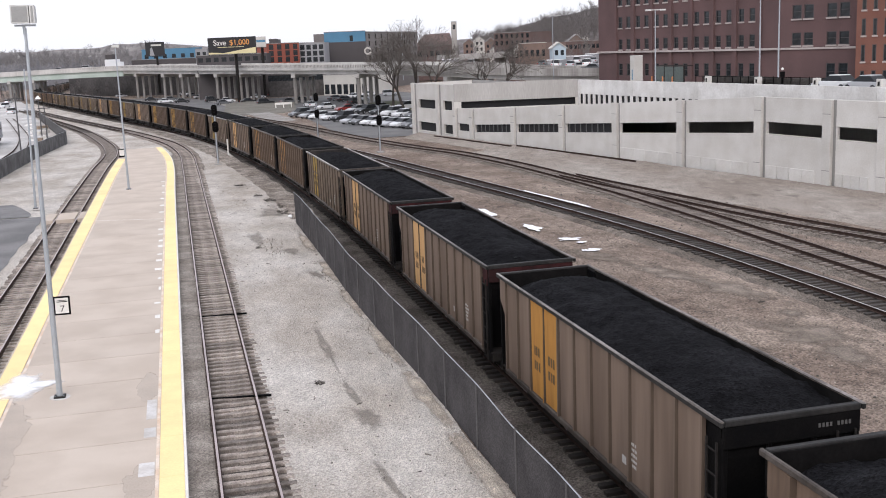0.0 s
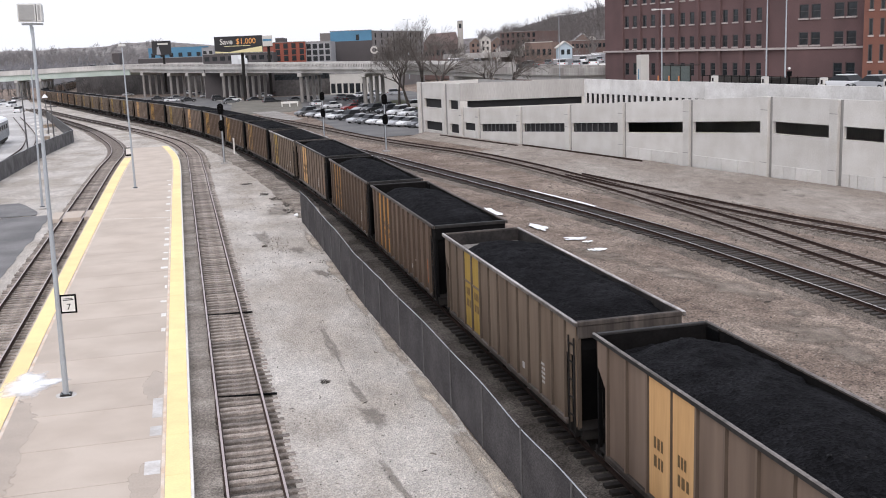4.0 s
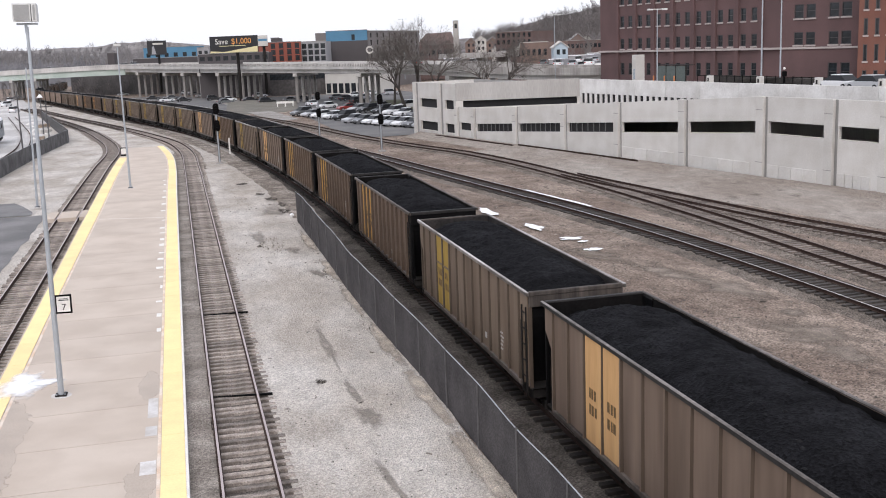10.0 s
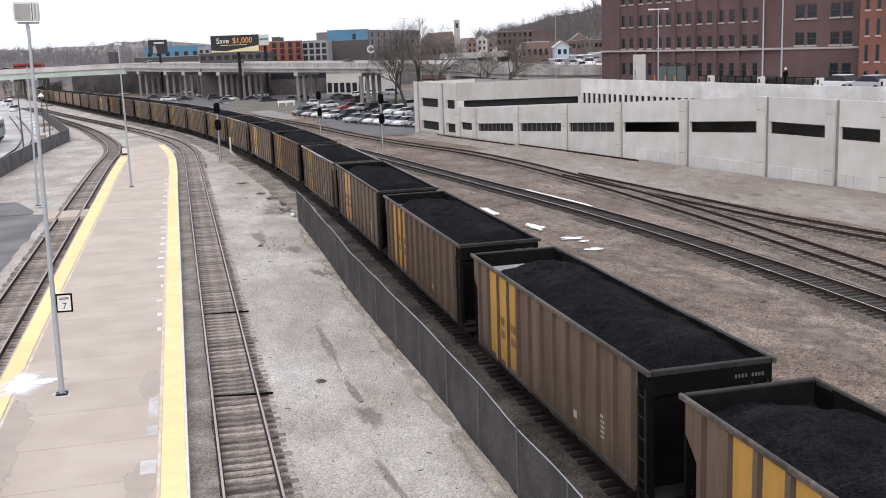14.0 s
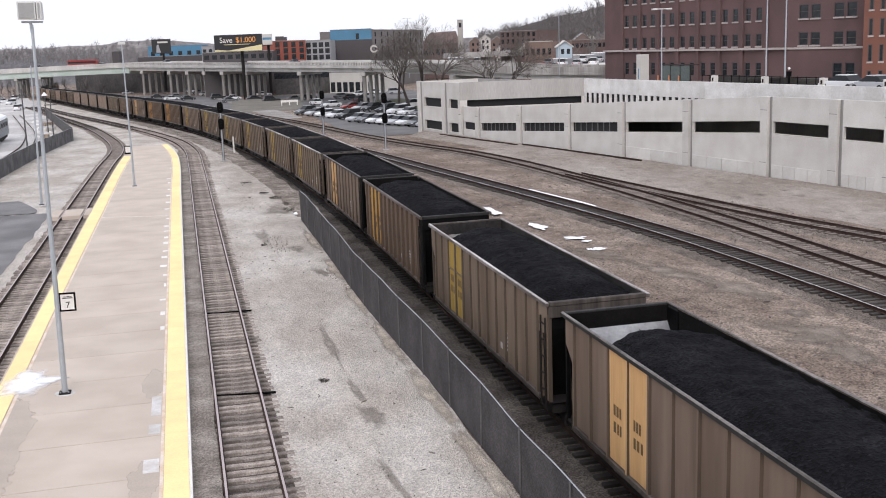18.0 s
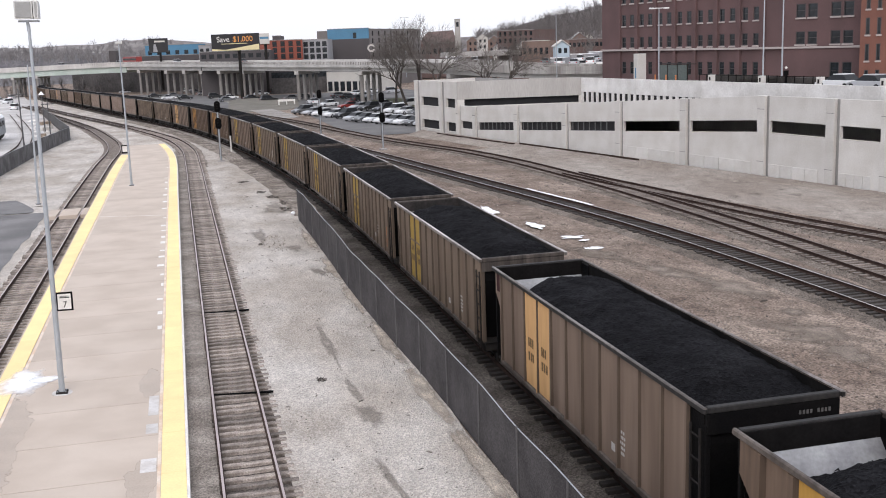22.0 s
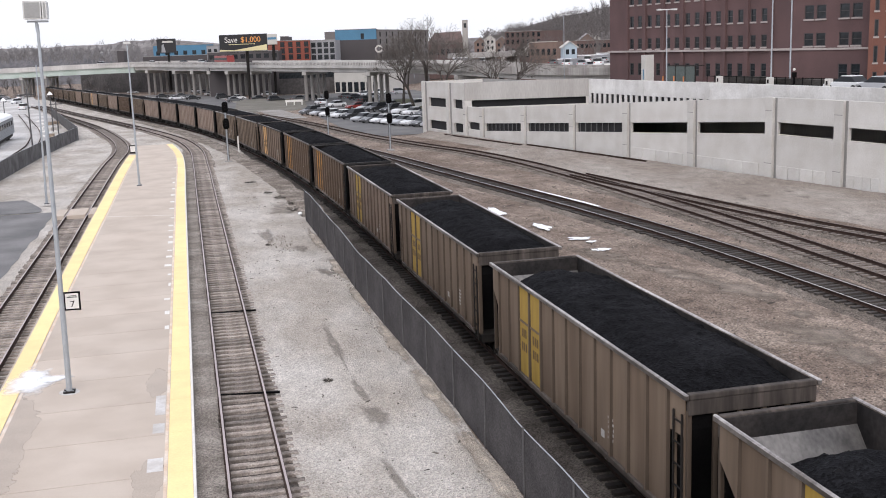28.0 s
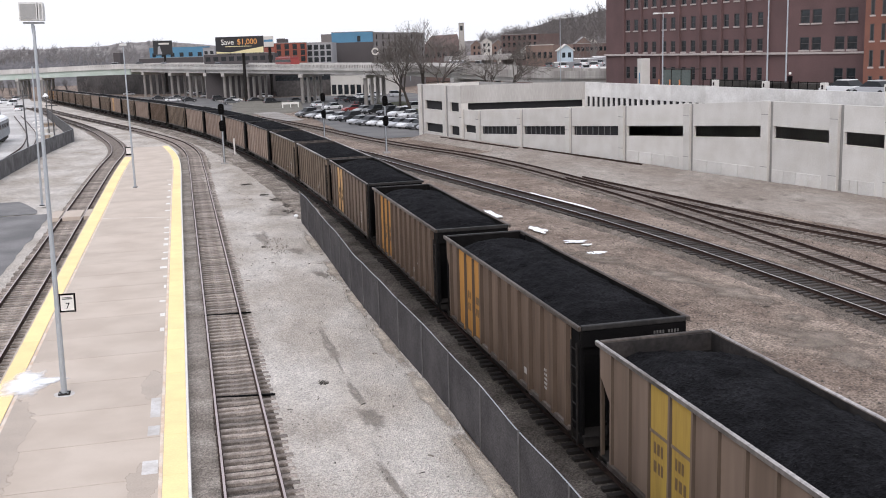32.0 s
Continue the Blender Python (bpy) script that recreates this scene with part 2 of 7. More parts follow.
M_LINER_DULL = material("sooty_liner_sheet", (0.28, 0.265, 0.25), vary=0.25, scale=0.55, fine=12, tint=(0.055, 0.053, 0.052), rough=0.5, metal=0.2, streak=True)
M_STRIPE = material("orange_chalk_mark", (0.45, 0.16, 0.045), vary=0.2, scale=3, fine=20)
M_MARK = material("pale_stencil", (0.48, 0.46, 0.435), vary=0.15, scale=4, fine=30)
PANELS = {
    "orange": material("faded_orange_panel", (0.50, 0.245, 0.045), vary=0.15, scale=0.8, fine=9, tint=(0.36, 0.17, 0.035), streak=True),
    "pale": material("pale_orange_panel", (0.62, 0.38, 0.17), vary=0.1, scale=0.8, fine=9, tint=(0.50, 0.29, 0.12), streak=True),
    "yellow": material("yellow_panel", (0.42, 0.28, 0.045), vary=0.15, scale=0.8, fine=9, tint=(0.28, 0.18, 0.037), streak=True),
    "amber": material("amber_panel", (0.55, 0.31, 0.06), vary=0.12, scale=0.8, fine=9, tint=(0.40, 0.22, 0.045), streak=True),
}
M_ENDMARK = material("dirty_white_stencil", (0.11, 0.105, 0.102), vary=0.2, scale=4, fine=30)
M_STENCIL = material("faded_brown_stencil", (0.14, 0.085, 0.035), vary=0.2, scale=4, fine=30)


def soft(mat, name, ragged=6.0, lo=0.75, hi=1.55):
    """The same surface, thinning out towards the rim of a patch (its "fade" attribute) with a ragged edge."""
    m = mat.copy()
    m.name = name
    n, l = m.node_tree.nodes, m.node_tree.links
    out, p = n["Material Output"], n["Principled BSDF"]
    at, no, ad, mr, tr, mx = (n.new(k) for k in ("ShaderNodeAttribute", "ShaderNodeTexNoise", "ShaderNodeMath", "ShaderNodeMapRange", "ShaderNodeBsdfTransparent", "ShaderNodeMixShader"))
    at.attribute_name = "fade"
    tc = n.new("ShaderNodeTexCoord")
    no.inputs["Scale"].default_value, no.inputs["Detail"].default_value = ragged, 6
    l.new(tc.outputs["Object"], no.inputs["Vector"])
    l.new(at.outputs["Fac"], ad.inputs[0])
    l.new(no.outputs["Fac"], ad.inputs[1])
    mr.inputs["From Min"].default_value, mr.inputs["From Max"].default_value = lo, hi
    l.new(ad.outputs[0], mr.inputs["Value"])
    l.new(mr.outputs[0], mx.inputs["Fac"])
    l.new(tr.outputs[0], mx.inputs[1])
    l.new(p.outputs[0], mx.inputs[2])
    l.new(mx.outputs[0], out.inputs["Surface"])
    return m


# ---- builders ----
def mesh_of(name, bm, mat):
    me = bpy.data.meshes.new(name)
    bm.to_mesh(me)
    bm.free()
    for m in (mat if isinstance(mat, (list, tuple)) else [mat]):
        me.materials.append(m)
    return me


def part(name, bm, mat, parent=None, label="", at=None):
    """Links a bmesh (or a shared mesh) as one mesh object under a thing or a part."""
    ob = new(name, bm if isinstance(bm, bpy.types.Mesh) else mesh_of(name, bm, mat))
    if parent:
        ob.parent = parent
    if at is not None:
        ob.matrix_local = at if isinstance(at, Matrix) else Matrix.Translation(at)
    if label:
        ob["label"] = label
    return ob


def box(bm, x0, x1, y0, y1, z0, z1, bevel=0.0, mat=0, taper=0.0):
    """An upright box between the given bounds; taper draws its top in."""
    t = taper
    co = [(x0, y0, z0), (x1, y0, z0), (x1, y1, z0), (x0, y1, z0), (x0 + t, y0 + t, z1), (x1 - t, y0 + t, z1), (x1 - t, y1 - t, z1), (x0 + t, y1 - t, z1)]
    v = [bm.verts.new(c) for c in co]
    fs = [bm.faces.new([v[i] for i in q]) for q in ((3, 2, 1, 0), (4, 5, 6, 7), (0, 1, 5, 4), (1, 2, 6, 5), (2, 3, 7, 6), (3, 0, 4, 7))]
    for fc in fs:
        fc.material_index = mat
    if bevel:
        bmesh.ops.bevel(bm, geom=list({e for fc in fs for e in fc.edges}), offset=bevel, segments=1, affect="EDGES", profile=0.5)
    return bm


def boxes(*specs, bevel=0.0):
    bm = bmesh.new()
    for s in specs:
        box(bm, *s, bevel=bevel)
    return bm


def beam(bm, a, b, r, sides=6, r2=None, mat=0):
    """A round bar from a to b."""
    a, b = Vector(a), Vector(b)
    d = b - a
    q = d.to_track_quat("Z", "Y").to_matrix()
    ring = []
    for p, rad in ((a, r), (b, r if r2 is None else r2)):
        ring.append([bm.verts.new(p + q @ Vector((rad * math.cos(k * math.tau / sides), rad * math.sin(k * math.tau / sides), 0))) for k in range(sides)])
    for k in range(sides):
        bm.faces.new((ring[0][k], ring[0][(k + 1) % sides], ring[1][(k + 1) % sides], ring[1][k])).material_index = mat
    bm.faces.new(ring[0][::-1]).material_index = mat
    bm.faces.new(ring[1]).material_index = mat
    return bm


def prism(bm, pts, x0, x1, axis="x", mat=0):
    """A solid of the closed outline pts (two coordinates) drawn out along one axis."""
    def at(u, p):
        return {"x": (u, p[0], p[1]), "y": (p[0], u, p[1]), "z": (p[0], p[1], u)}[axis]
    a, b = [bm.verts.new(at(x0, p)) for p in pts], [bm.verts.new(at(x1, p)) for p in pts]
    n = len(pts)
    fs = [bm.faces.new(a[::-1]), bm.faces.new(b)] + [bm.faces.new((a[k], a[(k + 1) % n], b[(k + 1) % n], b[k])) for k in range(n)]
    for fc in fs:
        fc.material_index = mat
    bmesh.ops.recalc_face_normals(bm, faces=fs)
    return bm


def quads(bm, rows, mat=0, closed=False):
    """A sheet of quads over rows of equally many points."""
    vs = [[bm.verts.new(p) for p in r] for r in rows]
    for a, b in zip(vs, vs[1:]):
        n = len(a)
        for k in range(n if closed else n - 1):
            bm.faces.new((a[k], a[(k + 1) % n], b[(k + 1) % n], b[k])).material_index = mat
    return bm


def thing(name, label, category, at=None, group="", kind=""):
    ob = tagged(new(name), label, category, group, kind)
    if at is not None:
        ob.matrix_world = at if isinstance(at, Matrix) else Matrix.Translation(at)
    return ob


# ---- the lie of the land ----
def fall(y):
    """The rail level: flat by the station, sinking gently towards the viaduct."""
    return -2.95 * (max(y - 45.0, 0.0) / 320.0) ** 1.5 if y < 420 else -3.74 - 0.008 * (y - 420)


def smooth(points):
    """A smooth line x(y) through a few plan points (y, x)."""
    ys, xs = np.array([p[0] for p in points], float), np.array([p[1] for p in points], float)
    s = np.gradient(xs, ys)

    def at(y):
        if y <= ys[0]:
            return float(xs[0])
        if y >= ys[-1]:
            return float(xs[-1] + s[-1] * (y - ys[-1]))
        i = int(np.searchsorted(ys, y)) - 1
        i = max(i, 0)
        h = ys[i + 1] - ys[i]
        t = (y - ys[i]) / h
        return float((2 * t ** 3 - 3 * t ** 2 + 1) * xs[i] + (t ** 3 - 2 * t ** 2 + t) * h * s[i] + (3 * t ** 2 - 2 * t ** 3) * xs[i + 1] + (t ** 3 - t ** 2) * h * s[i + 1])
    return at


def coal_line(y):
    """The coal train's track: straight, a long left curve, straight, then easing right under the viaduct."""
    if y < 60:
        return 11.25
    if y < 190:
        return 11.25 - 0.00079 * (y - 60) ** 2
    if y < 375:
        return -2.10 - 0.2054 * (y - 190)
    return -40.10 - 0.2054 * (y - 375) + 0.00065 * (min(y, 520) - 375) ** 2 + max(y - 520, 0) * 0.1885


platform_line = smooth([(-40, 1.11), (40, 1.11), (90, 1.11), (112, 1.11), (135, 0.75), (150, -0.6), (170, -4.2), (190, -8.6), (212, -13.8), (243, -21.4), (280, -29.8), (330, -41.0)])
left_line = smooth([(-40, -8.35), (60, -8.35), (120, -8.35), (140, -8.2), (150, -8.9), (168, -11.2), (193, -15.2), (217, -20.0), (242, -25.4), (288, -34.2), (330, -43.0)])
main_line = smooth([(-40, 28.0), (20, 28.0), (42, 27.95), (55, 27.45), (65, 26.6), (82, 24.5), (97, 22.6), (118, 20.0), (150, 14.6), (190, 6.6)])
third_line = smooth([(-40, 31.4), (20, 31.6), (42, 31.9), (64, 32.55), (84, 32.3), (101, 31.3), (113, 29.6), (120, 27.9), (139, 24.3), (164, 21.2), (176, 19.6), (210, 14.0), (280, 0.0)])
fourth_line = smooth([(-20, 50.0), (20, 43.6), (49, 37.6), (56, 36.2), (69, 34.6), (78, 33.6), (90, 32.3)])


def ribbon(bm, line, y0, y1, step, a, b, za, zb, mat=0, rough=0.0, slope=True):
    """A strip between offsets a and b of a line in plan; rough makes its edges uneven."""
    rows, y = [], y0
    while y <= y1 + 1e-6:
        c, base = line(y), (fall(y) if slope else 0.0)
        ra, rb = (rough * noise.noise((y * 0.35, a, 3.1)) * 2, rough * noise.noise((y * 0.35, b, 7.7)) * 2) if rough else (0, 0)
        rows.append([(c + a + ra, y, base + za), (c + b + rb, y, base + zb)])
        y += step
    return quads(bm, rows, mat)


RAIL_PROFILE = [(-0.07, -0.17), (0.07, -0.17), (0.07, -0.155), (0.012, -0.14), (0.012, -0.045), (0.034, -0.035), (0.034, 0.0), (-0.034, 0.0), (-0.034, -0.035), (-0.012, -0.045), (-0.012, -0.14), (-0.07, -0.155)]


def rail_mesh(line, off, y0, y1, step, top):
    bm = bmesh.new()
    rows, y = [], y0
    while y <= y1:
        c, z = line(y), fall(y)
        rows.append([(c + off + px, y, z + pz) for px, pz in RAIL_PROFILE])
        y += step
    quads(bm, rows, 0, closed=True)
    for fc in bm.faces:
        if fc.calc_center_median().z - fall(fc.calc_center_median().y) > -0.004:
            fc.material_index = 1
    bmesh.ops.recalc_face_normals(bm, faces=bm.faces[:])
    return mesh_of("rail", bm, [M_RAIL, top])


def heading(line, y):
    return math.atan2(line(y - 0.5) - line(y + 0.5), 1.0)


TIE_MESHES = {}


def tie_mesh(kind):
    """Three worn cuts of a timber tie, shared by all tracks."""
    if kind not in TIE_MESHES:
        out, tm = [], {"dark": M_TIE_DARK, "dull": M_TIE_DULL, "mid": M_TIE_MID}.get(kind, M_TIE)
        for k in range(3):
            bm = bmesh.new()
            box(bm, -1.28 + 0.03 * k, 1.28 - 0.02 * k, -0.115, 0.115, -0.15, 0.0, bevel=0.012)
            for v in bm.verts:
                v.co += Vector((0.02 * noise.noise(v.co * 3 + Vector((k, 0, 0))), 0.012 * noise.noise(v.co * 5 + Vector((0, k, 0))), 0.012 * noise.noise(v.co * 2.3)))
            out.append(mesh_of("tie", bm, tm))
        TIE_MESHES[kind] = out
    return TIE_MESHES[kind]


def ballast_bed(line, y0, y1, mat, wide=2.0, core=None):
    bm = bmesh.new()
    rows, y = [], y0
    while y <= y1:
        c, z = line(y), fall(y)
        r = [0.12 * noise.noise((y * 0.8, k * 4.0, wide)) for k in range(6)]
        rows.append([(c - wide - 0.7 + r[0] * 2, y, z - 0.42), (c - max(wide, 1.3) + r[1], y, z - 0.25), (c - 1.2, y, z - 0.262 + r[2] * 0.25), (c + 1.2, y, z - 0.262 + r[3] * 0.25), (c + max(wide, 1.3) + r[4], y, z - 0.25), (c + wide + 0.7 + r[5] * 2, y, z - 0.42)])
        y += 1.0 if y < 120 else 3.0
    quads(bm, rows)
    bm.faces.ensure_lookup_table()
    for i, fc in enumerate(bm.faces):
        fc.material_index = 1 if i % 5 == 2 else 0
    return mesh_of("ballast", bm, [mat, core or mat])


def track(name, label, line, y0, y1, ties, wide, kind="pale", bed=M_BALLAST, top=M_RAILTOP, near=300):
    t = thing(name, label, "railway track", kind="structure")
    # dark core on pale tracks paints shadow and oil between the ties
    part("ballast_bed", ballast_bed(line, y0, y1, bed, wide, M_BALLAST_DARK if bed is M_BALLAST_MID else None), None, t)
    for off in (-0.7525, 0.7525):
        part("rail", rail_mesh(line, off, y0, y1, 2.0, top), None, t)
    ms, rng = tie_mesh(kind), random.Random(len(name) * 7 + int(y1))
    y, count, far = ties[0], 0, bmesh.new()
    while y < ties[1]:
        if count < near:
            m = pose(line(y) + rng.uniform(-0.05, 0.05), y + rng.uniform(-0.04, 0.04), fall(y) - 0.165 + rng.uniform(-0.015, 0.008), 0, 0, math.degrees(heading(line, y)) + rng.uniform(-1.2, 1.2))
            part("tie", ms[count % 3], None, t, at=m)
        else:
            c, z = line(y), fall(y) - 0.165
            box(far, c - 1.28, c + 1.28, y - 0.115, y + 0.115, z - 0.1, z)
        count += 1
        y += 0.52
    if len(far.verts):
        tagged(part("far_ties", far, M_TIE_DARK if kind == "dark" else M_TIE, t), kind="stuff")
    else:
        far.free()
    return t

# ---- ground and tracks ----
M_YARD = gravel("pale_yard_concrete", (0.55, 0.54, 0.525), (0.42, 0.405, 0.39), stone=20.0, patch=0.12, vary=0.15, bump=0.1, spots=0.68)


def ground_sheet():
    """One sheet to the horizon: rail yard level, sinking with the line, rising in the far hills."""
    ys = [-400, -200, -80, -30, 0] + list(range(10, 160, 10)) + list(range(160, 440, 20)) + [460, 520, 600, 750, 1000, 1500, 2500, 4800]
    xs = [-4800, -2500, -1200, -600, -300, -150, -80, -40, -20, 0, 20, 40, 60, 80, 120, 160, 300, 600, 1200, 2500, 4800]
    bm = bmesh.new()
    quads(bm, [[(x, y, max(fall(y), -9.0) - 0.36) for x in xs] for y in ys])
    return tagged(part("ground", bm, M_DIRT), "brown gravel and dirt ground of the rail yard", "ground", kind="structure")


ground_sheet()

bm = bmesh.new()
ribbon(bm, lambda y: 0.5 * (platform_line(y) + coal_line(y)), -30, 112, 0.3, -3.98, 1.5, -0.198, -0.205, rough=0.05)
tagged(part("gravel_path", bm, M_LOT), "pale crushed stone strip between the tracks with worn patches", "gravel", kind="structure")
bm = bmesh.new()
ribbon(bm, lambda y: platform_line(y), 112, 230, 1.0, 1.5, 5.2, -0.24, -0.24, rough=0.12)
tagged(part("gravel_verge", bm, M_LOT), "pale gravel verge beside the curving track", "gravel", kind="structure")
bm = bmesh.new()
ribbon(bm, lambda y: -13.5 + 0.0 * y, -30, 165, 2.0, -5.2, 7.2, -0.24, -0.24, rough=0.2)
ribbon(bm, lambda y: 0.5 * (left_line(y) + platform_line(y)), 134, 260, 3.0, -4.0, 3.0, -0.28, -0.28, rough=0.3)
ribbon(bm, lambda y: 0.5 * (left_line(y) + coal_line(y)), 190, 420, 4.0, -9.0, 6.0, -0.33, -0.33, rough=0.4)
ribbon(bm, lambda y: 0.5 * (left_line(y) - 1.5 + max(-14.2 - max(y - 152, 0) * 0.13, -30)), 95, 235, 2.0, -3.2, 3.2, -0.30, -0.30, rough=0.2)
tagged(part("gravel_apron", bm, M_LOT), "pale gravel apron along the station track", "gravel", kind="structure")
bm = bmesh.new()
ribbon(bm, lambda y: -13.2, 40, 85, 1.0, -5.2, 2.9, -0.225, -0.225, rough=0.12)
ribbon(bm, lambda y: -14.2 - 0.03 * (y - 85) ** 2, 85.2, 93.6, 0.6, -4.2, 2.6, -0.22, -0.19, rough=0.25)
tagged(part("asphalt_pad", bm, M_ASPHALT), "dark asphalt pad beside the track crossing", "asphalt", kind="structure")
bm = bmesh.new()
ribbon(bm, lambda y: 26.9 + (141 - y) * 0.18146, 20, 112, 2.0, -3.2, 4.9, -0.35, 0.28, rough=0.25)
ribbon(bm, lambda y: 29.9 + (141 - y) * 0.18146, 112, 140, 2.0, -0.6, 1.9, -0.35, 0.25, rough=0.15)
tagged(part("dirt_road", bm, M_DUSTROAD), "pale dusty service road along the garage wall", "road", kind="structure")
bm = bmesh.new()
ribbon(bm, lambda y: -23.6 - max(y - 168, 0) * 0.15 + min(max(y - 120, 0), 48) * 0.05, -30, 460, 4.0, -40, 5.2, -0.3, -0.3, rough=0.1)
ribbon(bm, lambda y: -70 - (y - 440) * 0.26, 462, 700, 6.0, -90, 0, -0.32, -0.32, rough=0.2)
tagged(part("yard_road", bm, M_YARD), "pale concrete service yard behind the fence", "road", kind="structure")
bm = bmesh.new()
ribbon(bm, lambda y: 36.0 + (y - 150) * 0.02, 142, 330, 4.0, -13, 30, -0.3, -0.3, rough=0.1)
tagged(part("parking_lot", bm, M_LOTASPHALT), "grey asphalt parking lot below the viaduct", "parking lot", kind="structure")
bm = bmesh.new()
ribbon(bm, coal_line, 250, 410, 4.0, 6, 46, -0.32, -0.32, rough=0.3)
tagged(part("street_lot", bm, M_LOTASPHALT), "grey asphalt lot beneath the viaduct", "parking lot", kind="structure")
bm = bmesh.new()
ribbon(bm, lambda y: 17.8 - (y - 228) * 0.0444, 195, 350, 4.0, -2.6, 2.6, -0.29, -0.29, rough=0.2)
tagged(part("side_street", bm, M_ROAD), "pale worn narrow street leading under the viaduct", "road", kind="structure")

bm = bmesh.new()
ribbon(bm, coal_line, 73.5, 210, 1.0, -3.75, -1.7, -0.19, -0.20, rough=0.16)
tagged(part("gravel_margin", bm, M_BALLAST_MID), "dull grey trodden gravel margin beside the coal track", "gravel", kind="structure")

track("platform_track", "rusty railway track on weathered timber ties beside the platform", platform_line, -10, 330, (20, 190), 1.25, bed=M_BALLAST_MID, top=M_RAILTOP_BROWN)
track("left_track", "railway track on weathered ties along the platform's far edge", left_line, -10, 330, (36, 190), 1.4, bed=M_BALLAST_MID, top=M_RAILTOP_BROWN, near=180)
track("coal_track", "dark coal-dusted railway track under the train", coal_line, -60, 600, (14, 120), 1.9, kind="dark", bed=M_BALLAST_DARK)
track("main_track", "polished main line track on dark ties", main_line, -10, 190, (22, 150), 1.5, kind="mid", bed=M_BALLAST)
track("siding_track", "dull brown siding track on old ties", third_line, -10, 280, (30, 150), 1.35, kind="dull", top=M_RAILTOP_DULL)
yard_line = smooth([(80, -22.6), (100, -21.5), (122, -20.9), (146, -20.9), (155, -21.2), (168, -22.3), (189, -24.8), (220, -29.7), (263, -36.9), (290, -41.4)])
track("yard_track", "curved track set in the service yard", yard_line, 80, 270, (60, 60), 0.9, bed=M_YARD, top=M_RAILTOP_DULL)
bm = bmesh.new()
ribbon(bm, platform_line, 14, 128, 0.5, -2.7, -0.83, -0.148, -0.150, rough=0.03)
tagged(part("platform_margin", bm, gravel("trodden_gravel", (0.36, 0.322, 0.285), (0.25, 0.22, 0.192), stone=22.0, patch=0.5, vary=0.35)), "trodden grey-brown gravel between the platform and the rail", "gravel", kind="structure")
track("branch_track", "dull brown branch track curving to the siding", fourth_line, 0, 86, (34, 86), 1.35, kind="dull", top=M_RAILTOP_DULL)

# ---- the coal train ----
PITCH, CAR_L = 16.0, 14.64
# slack in the couplers, car by car
SLACK = {1: -0.34, 2: -0.18, 3: -0.36, 4: -0.23, 5: -0.47, 6: -0.25, 7: -0.38, 8: -0.14, 9: -0.04, 10: 0.2, 11: 0.17, 12: 0.0, 13: 0.17, 14: -0.1, 15: -0.03, 16: -0.29, 17: -0.07, 18: -0.27, 19: -0.03, 20: 0.02, 21: -0.19, 22: -0.22}
STRETCH = Matrix.Diagonal((1.0, CAR_L / 14.76, 1.0, 1.0))
SHARED = {}


def shared(key, make):
    if key not in SHARED:
        SHARED[key] = make()
    return SHARED[key]


def side_sheet_mesh(kind, paint, h):
    """A side sheet cut back at its ends; painted outside, dusted with coal inside."""
    bm = bmesh.new()
    e = 7.2
    cut = [(-6.6, h - 0.05), (-6.6, 1.0), (6.55, 1.0), (6.55, 2.6), (e, h - 0.85), (e, h - 0.05)]
    if kind == "frame":
        cut = [(-e, h - 0.05), (-e, h - 1.0), (-6.4, h - 1.05), (-6.3, h - 1.2), (-6.25, 1.0), (6.5, 1.0), (6.5, 2.5), (e, h - 0.9), (e, h - 0.05)]
    prism(bm, cut, -1.53, -1.505)
    for fc in bm.faces:
        if fc.normal.x > 0.9:
            fc.material_index = 1
    return mesh_of("side_sheet", bm, [paint, M_INNER_GREY if kind == "frame" else M_INNER])


def liner_mesh(h, mat):
    return mesh_of("end_liner", prism(bmesh.new(), [(7.14, h - 0.5), (5.2, 1.2), (5.2, 1.1), (7.16, h - 0.58)], -1.5, 1.5), mat)


